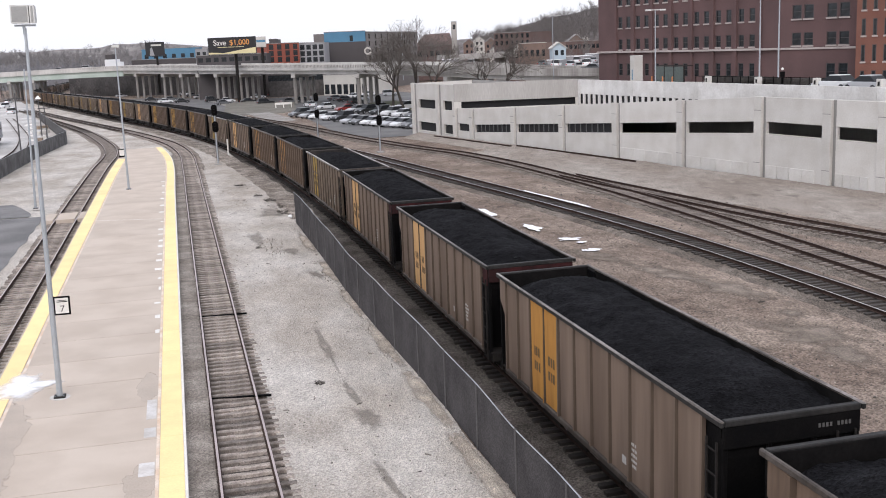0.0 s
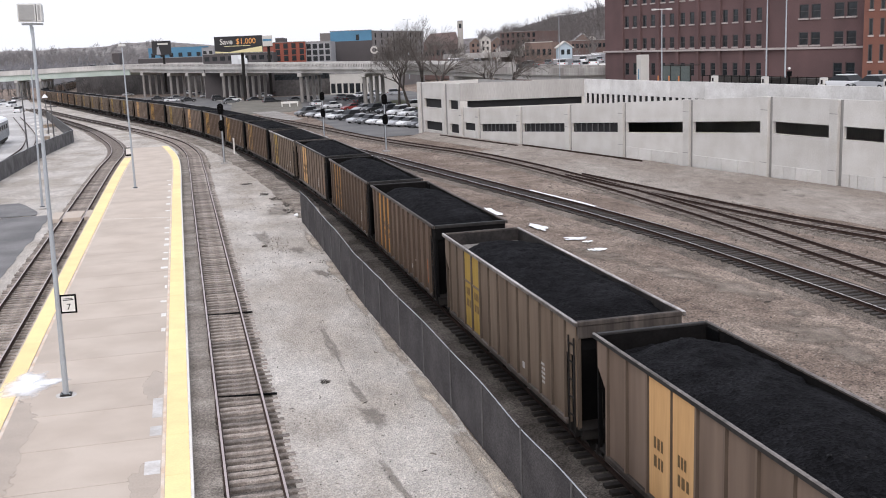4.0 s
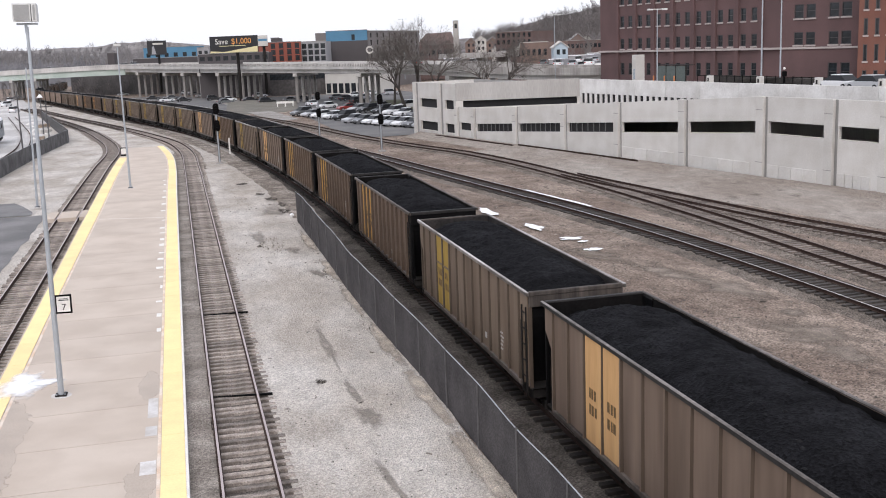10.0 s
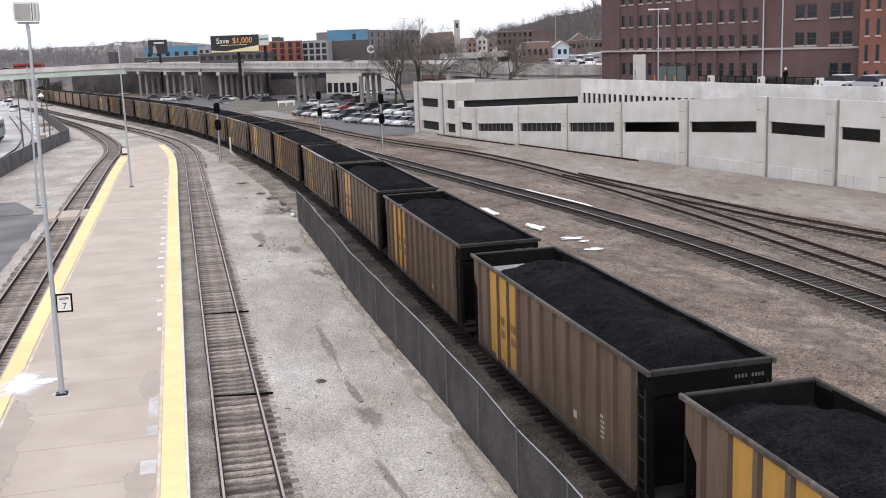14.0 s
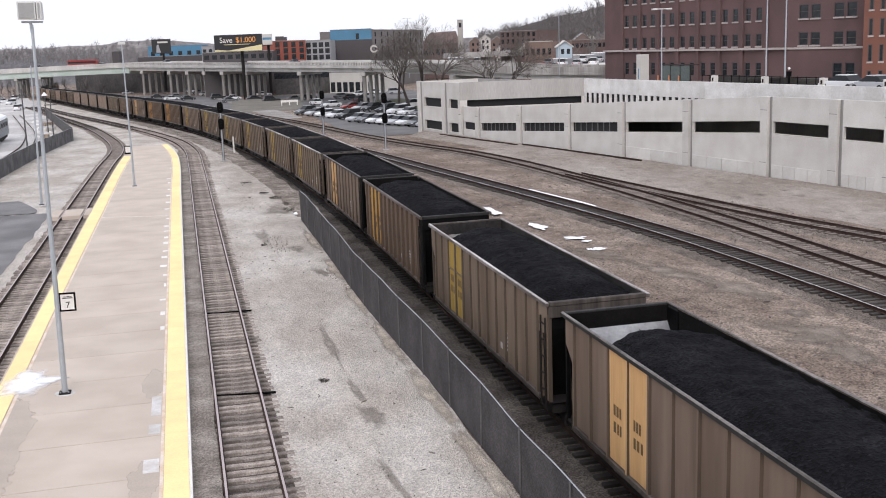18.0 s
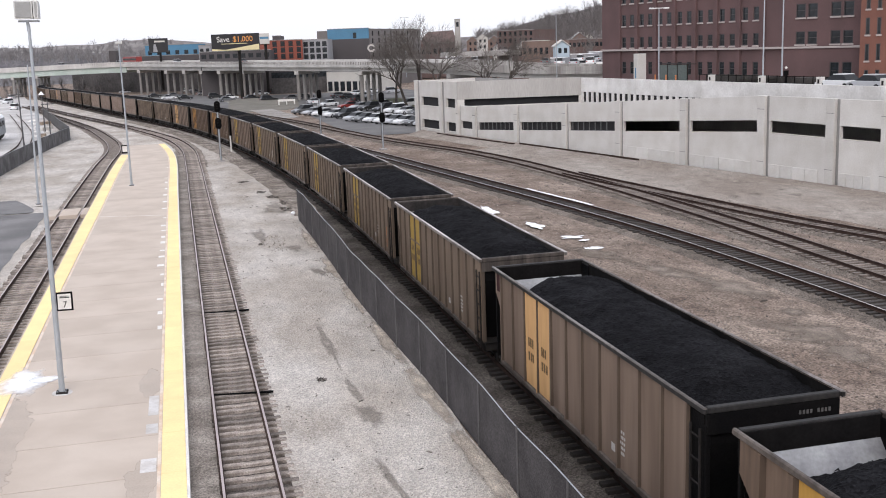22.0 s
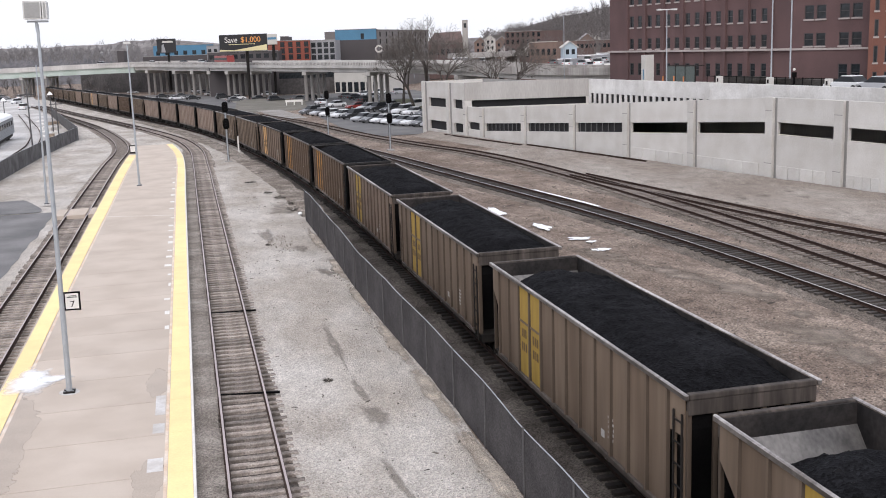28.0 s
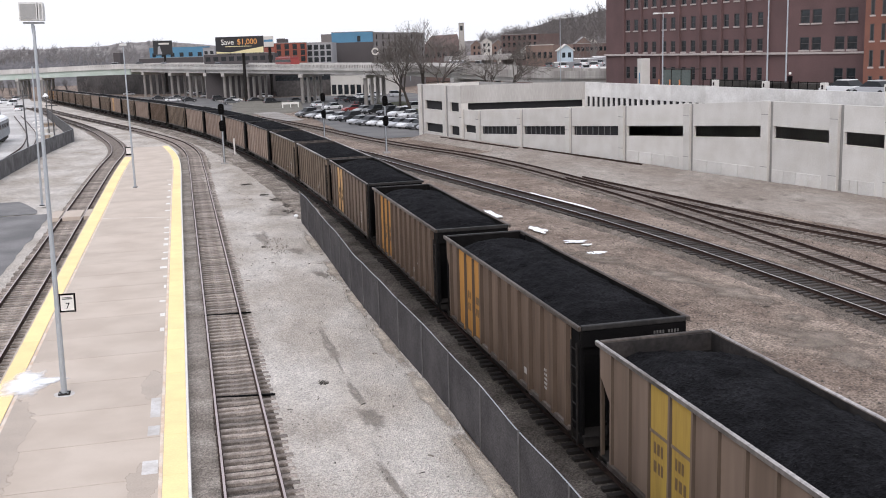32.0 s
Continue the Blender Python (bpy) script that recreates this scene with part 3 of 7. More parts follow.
def coal_mesh(seed, h, bare):
    rng = random.Random(seed)
    ox, nx, ny = rng.uniform(0, 90), 22, 96
    bm, rows = bmesh.new(), []
    for j in range(ny + 1):
        y = -7.05 + 14.1 * j / ny
        row = []
        for i in range(nx + 1):
            x = -1.5 + 3.0 * i / nx
            crown = 1 - (abs(x) / 1.5) ** 2.2
            front, rear = min(1, (y + 7.05) / 1.6), min(1, max(0, (7.05 - bare - 0.45 * (x / 1.5) ** 2 - y)) / 1.5)
            z = h - 0.19 + 0.27 * crown * front ** 0.7 - 0.16 * (1 - front) - (1.0 if bare > 0.55 else 0.42) * (1 - rear) ** 1.5
            z += 0.09 * noise.noise((x * 0.7 + ox, y * 0.33, 1)) + 0.07 * noise.noise((x * 2.1, y * 1.9 + ox, 5)) + 0.05 * noise.noise((x * 4.5, y * 4.5 + ox, 9)) + 0.04 * noise.noise((x * 10, y * 10 + ox, 3))
            row.append((x, y, z))
        rows.append(row)
    quads(bm, rows)
    for fc in bm.faces:
        fc.smooth = True
    # loose lumps lying on the heap
    for _ in range(170):
        i, j = rng.randrange(1, nx), rng.randrange(4, ny - 8)
        c, r = Vector(rows[j][i]) + Vector((rng.uniform(-0.06, 0.06), rng.uniform(-0.07, 0.07), 0)), 0.018 + 0.05 * rng.random() ** 3
        tip = bm.verts.new(c + Vector((rng.uniform(-0.3, 0.3) * r, rng.uniform(-0.3, 0.3) * r, r * 0.7)))
        ring = [bm.verts.new(c + Vector((r * f * math.cos(a), r * f * math.sin(a), rng.uniform(-0.6, 0.3) * r))) for a, f in ((q * math.tau / 5 + 0.4, rng.uniform(0.8, 1.5)) for q in range(5))]
        for q in range(5):
            bm.faces.new((ring[q], ring[(q + 1) % 5], tip)).material_index = 1
    return mesh_of("coal", bm, [M_COAL, M_COAL_LUMP])


def chord_mesh(h, mat, side):
    """A box chord: its top worn bare by loading, its sides painted."""
    bm = boxes((-1.61, -1.515, -7.38, 7.38, h - 0.14, h), bevel=0.025)
    bm.normal_update()
    for fc in bm.faces:
        fc.material_index = 0 if fc.normal.z > 0.3 else 1
    return mesh_of("top_chord", bm, [mat, side])


def ladder_mesh(h, steps=6):
    bm = bmesh.new()
    for y in (-0.2, 0.2):
        box(bm, -0.02, 0.02, y - 0.02, y + 0.02, 0.7, h - 0.5)
    for k in range(steps):
        z = 0.8 + (h - 1.5) * k / (steps - 1)
        box(bm, -0.015, 0.015, -0.2, 0.2, z - 0.015, z + 0.015)
    return bm


def wheelset_mesh():
    bm = bmesh.new()
    beam(bm, (-0.9, 0, 0.44), (0.9, 0, 0.44), 0.08, 8)
    for s in (-1, 1):
        beam(bm, (s * 0.68, 0, 0.44), (s * 0.82, 0, 0.44), 0.44, 18)
        beam(bm, (s * 0.64, 0, 0.44), (s * 0.68, 0, 0.44), 0.47, 18)
    return mesh_of("wheelset", bm, M_DARKSTEEL)


def side_frame_mesh():
    bm = bmesh.new()
    prism(bm, [(-1.15, 0.62), (-0.75, 0.66), (-0.5, 0.9), (0.5, 0.9), (0.75, 0.66), (1.15, 0.62), (1.15, 0.4), (0.7, 0.4), (0.4, 0.22), (-0.4, 0.22), (-0.7, 0.4), (-1.15, 0.4)], -0.06, 0.06)
    return mesh_of("side_frame", bm, M_DARKSTEEL)


def post_mesh(paint, flank, h, wide=False):
    """A pressed side post: painted face, flanks darkened by painted shade and dirt."""
    bm = bmesh.new()
    w, deep = (0.15, 0.085) if wide else (0.075, 0.048)
    prism(bm, [(-w, 1.02), (w, 1.02), (w, h - 0.14), (-w, h - 0.14)], -deep, 0.04)
    for v in bm.verts:
        if v.co.x < 0:
            v.co.y *= 0.55
            if v.co.z > 2:
                v.co.x += 0.02
    bm.normal_update()
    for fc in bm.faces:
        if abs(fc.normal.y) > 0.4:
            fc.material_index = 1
    return mesh_of("side_post", bm, [paint, flank])


def marks_mesh(rows, w, hgt, gap, mat, rng):
    """Bars in the place of writing, on a sheet facing -x."""
    bm = bmesh.new()
    for r in range(rows):
        y = 0.0
        while y < w:
            n = rng.choice((0.15, 0.18, 0.22)) if hgt > 0.15 else rng.choice((0.07, 0.09, 0.12))
            box(bm, -0.003, 0.003, -y - n * 0.62, -y, -r * gap - hgt, -r * gap)
            y += n
    me = mesh_of("stencil", bm, mat)
    return me


def gondola(k, kind, paint, panels, count, bare, h, red=False):
    rng = random.Random(100 + k)
    col = {"faded": "haze-paled pinkish-brown", "tan": "tan-brown", "brown": "dark brown", "grey": "grey-brown"}[paint]
    pan = {"orange": "orange", "pale": "pale orange", "yellow": "yellow", "amber": "amber"}[panels]
    car = thing("coal_gondola", "%s ribbed gondola with %s, heaped coal" % (col, "%d %s panels" % (count, pan) if count > 1 else ("one %s panel" % pan if count else "plain sides")), "rail car", group="cars of the coal train")
    mat = BROWNS[paint]

    def body(name, me, _, parent, label="", at=None):
        m = Matrix.Identity(4) if at is None else (at if isinstance(at, Matrix) else Matrix.Translation(at))
        return part(name, me, None, parent, label, at=STRETCH @ m)
    sm = shared(("side", kind, paint, h), lambda: side_sheet_mesh(kind, mat, h))
    body("side_sheet", sm, None, car)
    body("side_sheet", sm, None, car, at=pose(0, 0, 0, 0, 0, 180))
    body("floor", shared("floor", lambda: mesh_of("floor", boxes((-1.45, 1.45, -5.3, 5.3, 1.0, 1.1)), M_INNER)), None, car)
    lin = 0 if bare <= 0.55 else (1 if kind == "frame" else 2)
    body("end_liner", shared(("liner", h, lin), lambda: liner_mesh(h, (M_INNER, M_LINER_DULL, M_LINER)[lin])), None, car, ("", "sooty grey steel liner", "bare pale steel liner")[lin])
    for rz in (0, 180):
        body("end_wall", shared(("ewall", h), lambda: mesh_of("end_wall", boxes((-1.5, 1.5, 7.16, 7.2, h - 0.6, h - 0.05)), M_INNER_GREY if kind == "frame" else M_INNER)), None, car, at=pose(0, 0, 0, 0, 0, rz))
    body("end_liner", shared(("liner", h, 0), lambda: liner_mesh(h, M_INNER)), None, car, at=pose(0, 0, 0, 0, 0, 180))
    for rz in (0, 180):
        body("top_chord", shared(("chord", h, paint, kind), lambda: chord_mesh(h, M_CHORD_PALE if kind == "frame" else {"brown": M_CHORD_BROWN}.get(paint, M_CHORD), M_CHORD if kind == "frame" else {"brown": M_CHORD_BROWN}.get(paint, M_CHORD_DARK))), None, car, "worn steel top chord", at=pose(0, 0, 0, 0, 0, rz))
        body("end_chord", shared(("echord", h, kind, paint), lambda: mesh_of("end_chord", boxes((-1.5, 1.5, -7.36, -7.2, h - 0.14, h - 0.004), bevel=0.02), M_SOOTY_END if kind == "frame" else M_CHORD_DARK)), None, car, at=pose(0, 0, 0, 0, 0, rz))
    if kind == "black":
        # full height: its lower part paints the shade of an open corner
        body("corner_plate", shared(("corner", h), lambda: mesh_of("corner_plate", boxes((-1.503, -1.46, -7.2, -6.5, 1.02, h - 0.1), bevel=0.008), M_BLACK)), None, car, "black corner plate")
        body("corner_plate", shared(("corner", h), None), None, car, at=pose(0, 0, 0, 0, 0, 180))
    else:
        # inset black plate put in for the shade behind the ladder
        body("corner_plate", shared(("corner", h), lambda: mesh_of("corner_plate", boxes((-1.40, -1.37, -7.19, -6.1, 1.02, h - 0.9), bevel=0.008), M_BLACK)), None, car, "dark plate painted as the recess shade behind the ladder")
        body("corner_post", shared(("cpost", paint, h), lambda: mesh_of("corner_post", boxes((-1.53, -1.47, -6.74, -6.68, 1.0, h - 1.05), (-1.53, -1.43, -7.2, -7.13, 1.0, h - 1.0), bevel=0.01), mat)), None, car)
    body("coal_load", shared(("coal", k % 7, h, bare), lambda: coal_mesh(k % 7, h, bare)), None, car, "heaped black coal")
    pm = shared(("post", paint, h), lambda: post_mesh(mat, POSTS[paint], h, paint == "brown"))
    # upright posts; the panels fill the bays behind the fourth post from the rear
    posts = [6.36 - 1.06 * i for i in range(13)] if kind == "frame" or paint == "brown" else [6.45] + [5.3 - 1.18 * i for i in range(11)]
    bay = posts[4] - posts[5]
    for i, y in enumerate(posts):
        inside = 4 - count < i < 4 and kind == "black" and k not in (4, 5, 8)
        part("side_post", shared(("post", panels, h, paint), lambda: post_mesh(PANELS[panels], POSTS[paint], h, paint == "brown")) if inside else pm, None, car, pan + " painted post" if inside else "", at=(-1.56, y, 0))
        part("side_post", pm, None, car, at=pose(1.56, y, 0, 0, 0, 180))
    for c in range(count):
        y = 0.5 * (posts[3] + posts[4]) + bay * (count - 1 - c)
        half = bay / 2 - (0.08 if kind == "frame" else 0.03)
        pl = part("colour_panel", shared(("panel", panels, h, kind, bay), lambda: mesh_of("colour_panel", boxes((-0.006, 0.006, -half, half, 1.08, h - 0.17)), PANELS[panels])), None, car, pan + " painted panel", at=(-1.537, y, 0))
        if kind == "frame":
            part("strap", shared(("strap", h), lambda: mesh_of("strap", boxes((-0.02, 0.02, -half, half, 2.74, 2.8)), BROWNS["grey"])), None, pl, at=(-0.015, 0, 0))
        if k < 24 and c >= count - 2:
            tagged(part("stencil", shared(("mark", k % 3, c), lambda: marks_mesh(2, 0.42, 0.27, 0.44, M_STENCIL, rng)), None, pl, at=(-0.012, 0.27, 2.55)), kind="stuff")
    body("side_sill", shared("sill", lambda: mesh_of("side_sill", boxes((-0.05, 0.05, -6.6, 6.6, 0.9, 1.06), bevel=0.015), M_CHORD_BROWN)), None, car, at=(-1.56, 0, 0))
    body("side_sill", shared("sill", None), None, car, at=(1.56, 0, 0))
    hop = shared("hop", lambda: mesh_of("hopper_bottom", boxes((-0.35, 0.35, -7.4, 7.4, 0.62, 1.0), (-1.3, 1.3, -3.9, -2.4, 0.45, 1.0), (-1.3, 1.3, -1.9, -0.4, 0.45, 1.0), (-1.3, 1.3, 0.4, 1.9, 0.45, 1.0), (-1.3, 1.3, 2.4, 3.9, 0.45, 1.0), bevel=0.02), M_DARKSTEEL))
    body("hopper_bottom", hop, None, car)
    endm = M_RED if red else (M_BLACK if kind == "black" else M_SOOTY_END)
    # end sheets are black on every car, painting shade behind the posts
    inner = M_BLACK
    for s in (-1, 1):
        m = pose(0, 0, 0, 0, 0, 0 if s < 0 else 180)
        ep = body("end_plate", shared(("plate", kind, paint, h, red), lambda: mesh_of("end_plate", boxes((-1.5, 1.5, -7.34, -7.225, h - 0.6 if kind == "black" else h - 0.48, h - 0.145), bevel=0.012), endm)), None, car, at=m)
        if s < 0 and k < 24 and kind == "black":
            tagged(part("stencil", shared(("endmark", k % 4), lambda: mesh_of("stencil", boxes(*[(0.55 + 0.085 * q, 0.60 + 0.085 * q, -0.004, 0.004, 0, 0.085) for q in range(9) if q != 4]), M_ENDMARK)), None, ep, at=(0, -7.345, h - 0.40)), kind="stuff")
        body("end_sheet", shared(("esheet", h), lambda: mesh_of("end_sheet", prism(bmesh.new(), [(-7.21, h - 0.2), (-7.21, h - 0.8), (-6.75, 1.0), (-6.75, 0.96), (-7.22, h - 0.84), (-7.22, h - 0.2)], -1.46, 1.46), inner)), None, car, at=m)
        # open-framed ends use the darkened post colour as painted shade
        pmt = M_BLACK if kind == "black" else POSTS[paint]
        epm = shared(("epost", kind, paint, h), lambda: mesh_of("end_post", boxes((-0.05, 0.05, -7.3, -7.2, 0.95, h - 0.4), bevel=0.01), pmt))
        for x in ((-1.46, -0.5, 0.5, 1.46) if kind == "black" else (-1.46, -0.85, -0.28, 0.28, 0.85, 1.46)):
            body("end_post", epm, None, car, at=m @ Matrix.Translation((x, 0, 0)))
        body("end_platform", shared("eplat", lambda: mesh_of("end_platform", boxes((-1.5, 1.5, -7.5, -5.6, 0.92, 1.0), (-1.5, 1.5, -7.5, -7.42, 0.72, 1.0), bevel=0.01), M_DARKSTEEL)), None, car, at=m)
        lm = shared(("ladder", h), lambda: mesh_of("ladder", ladder_mesh(h), M_DARKSTEEL))
        body("ladder", lm, None, car, at=m @ Matrix.Translation((-1.57, -6.95, 0)))
        body("ladder", lm, None, car, at=m @ pose(1.15, -7.4, 0, 0, 0, 90))
        body("coupler", shared("coup", lambda: mesh_of("coupler", boxes((-0.11, 0.11, -8.14, -7.3, 0.72, 0.98), (-0.2, 0.2, -8.2, -7.96, 0.7, 1.0), bevel=0.03), M_DARKSTEEL)), None, car, at=m)
        tr = part("truck", shared("bolster", lambda: mesh_of("truck", boxes((-1.05, 1.05, -0.2, 0.2, 0.45, 0.8), bevel=0.03), M_DARKSTEEL)), None, car, at=(0, s * 5.55, 0))
        for q in (-1, 1):
            part("wheelset", shared("wheels", wheelset_mesh), None, tr, at=(0, q * 0.89, 0))
            part("side_frame", shared("frame", side_frame_mesh), None, tr, at=(q * 1.0, 0, 0))
    if k in (4, 6, 16):
        part("chalk_mark", shared("chalk", lambda: mesh_of("chalk_mark", boxes((-0.002, 0.002, -0.035, 0.035, 1.3, 2.35)), M_STRIPE)), None, car, "orange chalk stripe", at=(-1.533, -5.7, 0))
    if red or k == 14:
        body("red_corner", shared(("redc", h), lambda: mesh_of("red_corner", boxes((-0.006, 0.006, -0.28, 0.28, h - 0.75, h - 0.18)), M_RED)), None, car, "red reflector plate", at=(-1.537, 6.75, 0) if k == 14 else (-1.51, -6.9, 0))
    if k < 26:
        tagged(part("data_mark", shared(("data", k % 3), lambda: marks_mesh(5, 0.34, 0.07, 0.135, M_MARK, rng)), None, car, at=(-1.535, -2.95 - 1.28 * (k % 2), 2.05)), kind="stuff")
        part("data_mark", shared("square", lambda: mesh_of("data_mark", boxes((-0.003, 0.003, -0.11, 0.11, 0, 0.2)), M_MARK)), None, car, at=(-1.535, -2.6, 1.35))
    return car


# car by car: end type, paint, panel colour, panels, bare liner at the rear
CARS = {
    -1: ("black", "brown", "orange", 2, 0.4), 0: ("black", "tan", "orange", 2, 0.2), 1: ("black", "tan", "pale", 2, 0.3), 2: ("black", "tan", "pale", 2, 0.2),
    3: ("frame", "grey", "yellow", 2, 0.9), 4: ("black", "brown", "orange", 3, 0.8), 5: ("black", "brown", "orange", 3, 0.6), 6: ("black", "tan", "pale", 2, 0.1),
    7: ("frame", "grey", "yellow", 2, 0.2), 8: ("black", "brown", "amber", 3, 0.2), 9: ("black", "brown", "amber", 3, 0.8), 10: ("black", "brown", "amber", 3, 0.9),
    11: ("black", "tan", "pale", 2, 1.0), 12: ("frame", "grey", "yellow", 2, 0.9), 13: ("black", "brown", "amber", 3, 0.7), 14: ("black", "tan", "pale", 2, 1.0),
    15: ("frame", "grey", "yellow", 2, 0.9), 16: ("frame", "grey", "yellow", 2, 0.6), 17: ("frame", "grey", "yellow", 2, 0.9), 18: ("frame", "grey", "yellow", 2, 0.6),
    19: ("frame", "grey", "yellow", 2, 0.5), 20: ("frame", "tan", "yellow", 2, 0.5), 21: ("black", "brown", "orange", 3, 0.3),
    22: ("black", "brown", "orange", 3, 0.4), 23: ("black", "tan", "pale", 2, 0.3),
}
trng = random.Random(5)
TRAIN = {}
for k in range(-2, 44):
    # cars beyond the list mostly take the haze-lightened paint
    spec = CARS.get(k) or (("black", trng.choice(("faded", "faded", "tan", "brown")), trng.choice(("orange", "pale", "pale")), trng.choice((0, 0, 2, 3)), 0.4) if trng.random() < 0.75 else ("frame", "grey", "amber", 0, 0.4))
    TRAIN[k] = gondola(k, *spec, 4.04 if spec[0] == "black" else 4.0, red=k in (1, 2))

# arc length along the coal track
ARC_Y = np.arange(-420.0, 860.0, 1.0)
ARC_X = np.array([coal_line(float(y)) for y in ARC_Y])
ARC_S = np.concatenate([[0.0], np.cumsum(np.hypot(np.diff(ARC_X), 1.0))])
ARC_0 = float(np.interp(0.0, ARC_Y, ARC_S))


def on_track(s):
    y = float(np.interp(s + ARC_0, ARC_S, ARC_Y))
    return Vector((coal_line(y), y, fall(y)))


def travelled(t):
    u = t / 10.0
    return 98.69 * u + 1.40 * u * u - 0.06 * u ** 3


def car_pose(k, t):
    s = 24.79 + PITCH * k + SLACK.get(k, -0.1) - travelled(t)
    a, b = on_track(s - 5.7), on_track(s + 5.7)
    d = b - a
    return Matrix.LocRotScale((a + b) / 2, Euler((math.atan2(d.z, d.y), 0, math.atan2(-d.x, d.y))), None)

# ---- the platform ----
plat = thing("platform", "low pale concrete station platform with yellow edges", "platform", kind="structure")


plat_right = smooth([(-40, -0.51), (90, -0.51), (112, -0.51), (118, -0.62), (125.4, -0.98), (130, -1.35), (136, -1.9), (140, -2.3)])
plat_left = smooth([(-40, -6.95), (40, -6.95), (90, -6.95), (110, -6.85), (124, -6.6), (139, -6.0)])


def between(name, y0, y1, step, left, right, z, mat, label=""):
    bm, rows, y = bmesh.new(), [], y0
    n = max(1, round((y1 - y0) / step))
    for j in range(n + 1):
        y = y0 + (y1 - y0) * j / n
        rows.append([(left(y), y, -0.4), (left(y), y, z), (right(y), y, z), (right(y), y, -0.4)])
    quads(bm, rows)
    for y, r in ((y0, rows[0]), (y1, rows[-1])):
        bm.faces.new([bm.verts.new(p) for p in r])
    bmesh.ops.recalc_face_normals(bm, faces=bm.faces[:])
    return part(name, bm, mat, plat, label)


def left_band(y):
    return plat_left(y) + 0.72 + 0.18 * min(max((y - 50) / 30, 0.0), 1.0)


PY = [12.0 + 3.175 * i for i in range(40)]
for a, b in zip(PY, PY[1:]):
    between("slab", a + 0.014, b - 0.014, 2.0, plat_left, plat_right, 0.2, M_CONC)
    between("tactile_edge", a + 0.006, b - 0.006, 2.0, lambda y: plat_right(y) - 0.72, lambda y: plat_right(y) - 0.06, 0.225, M_YELLOW, "yellow tactile edge strip")
    if b < 125:
        between("tactile_edge", a + 0.006, b - 0.006, 2.0, lambda y: plat_left(y) + 0.08, left_band, 0.225, M_YELLOW, "yellow tactile edge strip")
        between("edge_line", a + 0.006, b - 0.006, 2.0, lambda y: left_band(y) + 0.04, lambda y: left_band(y) + 0.14, 0.206, M_TANLINE, "tan worn edge line")
    between("edge_line", a + 0.006, b - 0.006, 2.0, lambda y: plat_right(y) - 0.055, lambda y: plat_right(y) + 0.02, 0.215, M_WHITE, "white worn edge line")
    between("edge_line", a + 0.006, b - 0.006, 2.0, lambda y: plat_right(y) - 0.83, lambda y: plat_right(y) - 0.74, 0.206, M_TANLINE, "tan worn edge line")


def blot(name, cx, cy, rx, ry, z, mat, label, category, seed=0, uneven=0.5, n=28, turn=0.0):
    """A thin uneven patch lying on the ground, fading out to its rim."""
    bm = bmesh.new()
    lay = bm.verts.layers.float.new("fade")
    rings = []
    for q, fade in ((0.0, 1.0), (0.45, 0.85), (0.8, 0.4), (1.15, 0.0)):
        ring = []
        for i in range(n):
            a = math.tau * i / n
            r = q * (1 + uneven * noise.noise((math.cos(a) * 1.6 + seed * 3.7, math.sin(a) * 1.6, seed)))
            x, y = rx * r * math.cos(a), ry * r * math.sin(a)
            v = bm.verts.new((cx + x * math.cos(turn) - y * math.sin(turn), cy + x * math.sin(turn) + y * math.cos(turn), z + 0.003 * (1 - q)))
            v[lay] = fade
            ring.append(v)
        rings.append(ring)
    for p, q in zip(rings, rings[1:]):
        for i in range(n):
            bm.faces.new((p[i], p[(i + 1) % n], q[(i + 1) % n], q[i]))
    bmesh.ops.remove_doubles(bm, verts=rings[0], dist=1e-5)
    bmesh.ops.recalc_face_normals(bm, faces=bm.faces[:])
    return tagged(part(name, bm, mat), label, category)


part("sealed_joint", prism(bmesh.new(), [(-6.15, 76.85), (-1.42, 75.35), (-1.42, 75.43), (-6.15, 76.93)], 0.198, 0.2045, axis="z"), M_WHITE, plat, "white sealed joint across the concrete")
M_SNOW_SOFT, M_DAMP_SOFT = soft(M_BRIGHTWHITE, "thin_salt", 1.5, 0.6, 0.7), soft(M_DAMP, "drying_damp", 2.0, 0.66, 0.69)
M_GLARE_SOFT = soft(M_BRIGHTWHITE, "dusted_salt", 2.5, 0.55, 1.25)
# puddle by the lamp post: the sky's reflection painted as white patches
blot("salt_spill", -5.35, 37.95, 0.75, 0.4, 0.233, M_GLARE_SOFT, "wet patch with sky glare painted white beside the lamp post", "salt", 2, 0.3)
blot("salt_spill", -6.05, 37.9, 0.75, 1.5, 0.232, M_GLARE_SOFT, "wet patch with sky glare painted white beside the lamp post", "salt", 1, 0.4)
blot("damp_stain", -5.85, 31.4, 0.62, 4.6, 0.2035, M_DAMP_SOFT, "brown damp stain on the platform concrete", "stain", 4)
blot("damp_stain", -1.68, 36.3, 0.36, 1.5, 0.2035, M_DAMP_SOFT, "brown damp stain beside the yellow edge", "stain", 5)
blot("damp_stain", -1.75, 27.4, 0.4, 1.5, 0.2035, M_DAMP_SOFT, "brown damp stain beside the yellow edge", "stain", 6)
prng = random.Random(3)
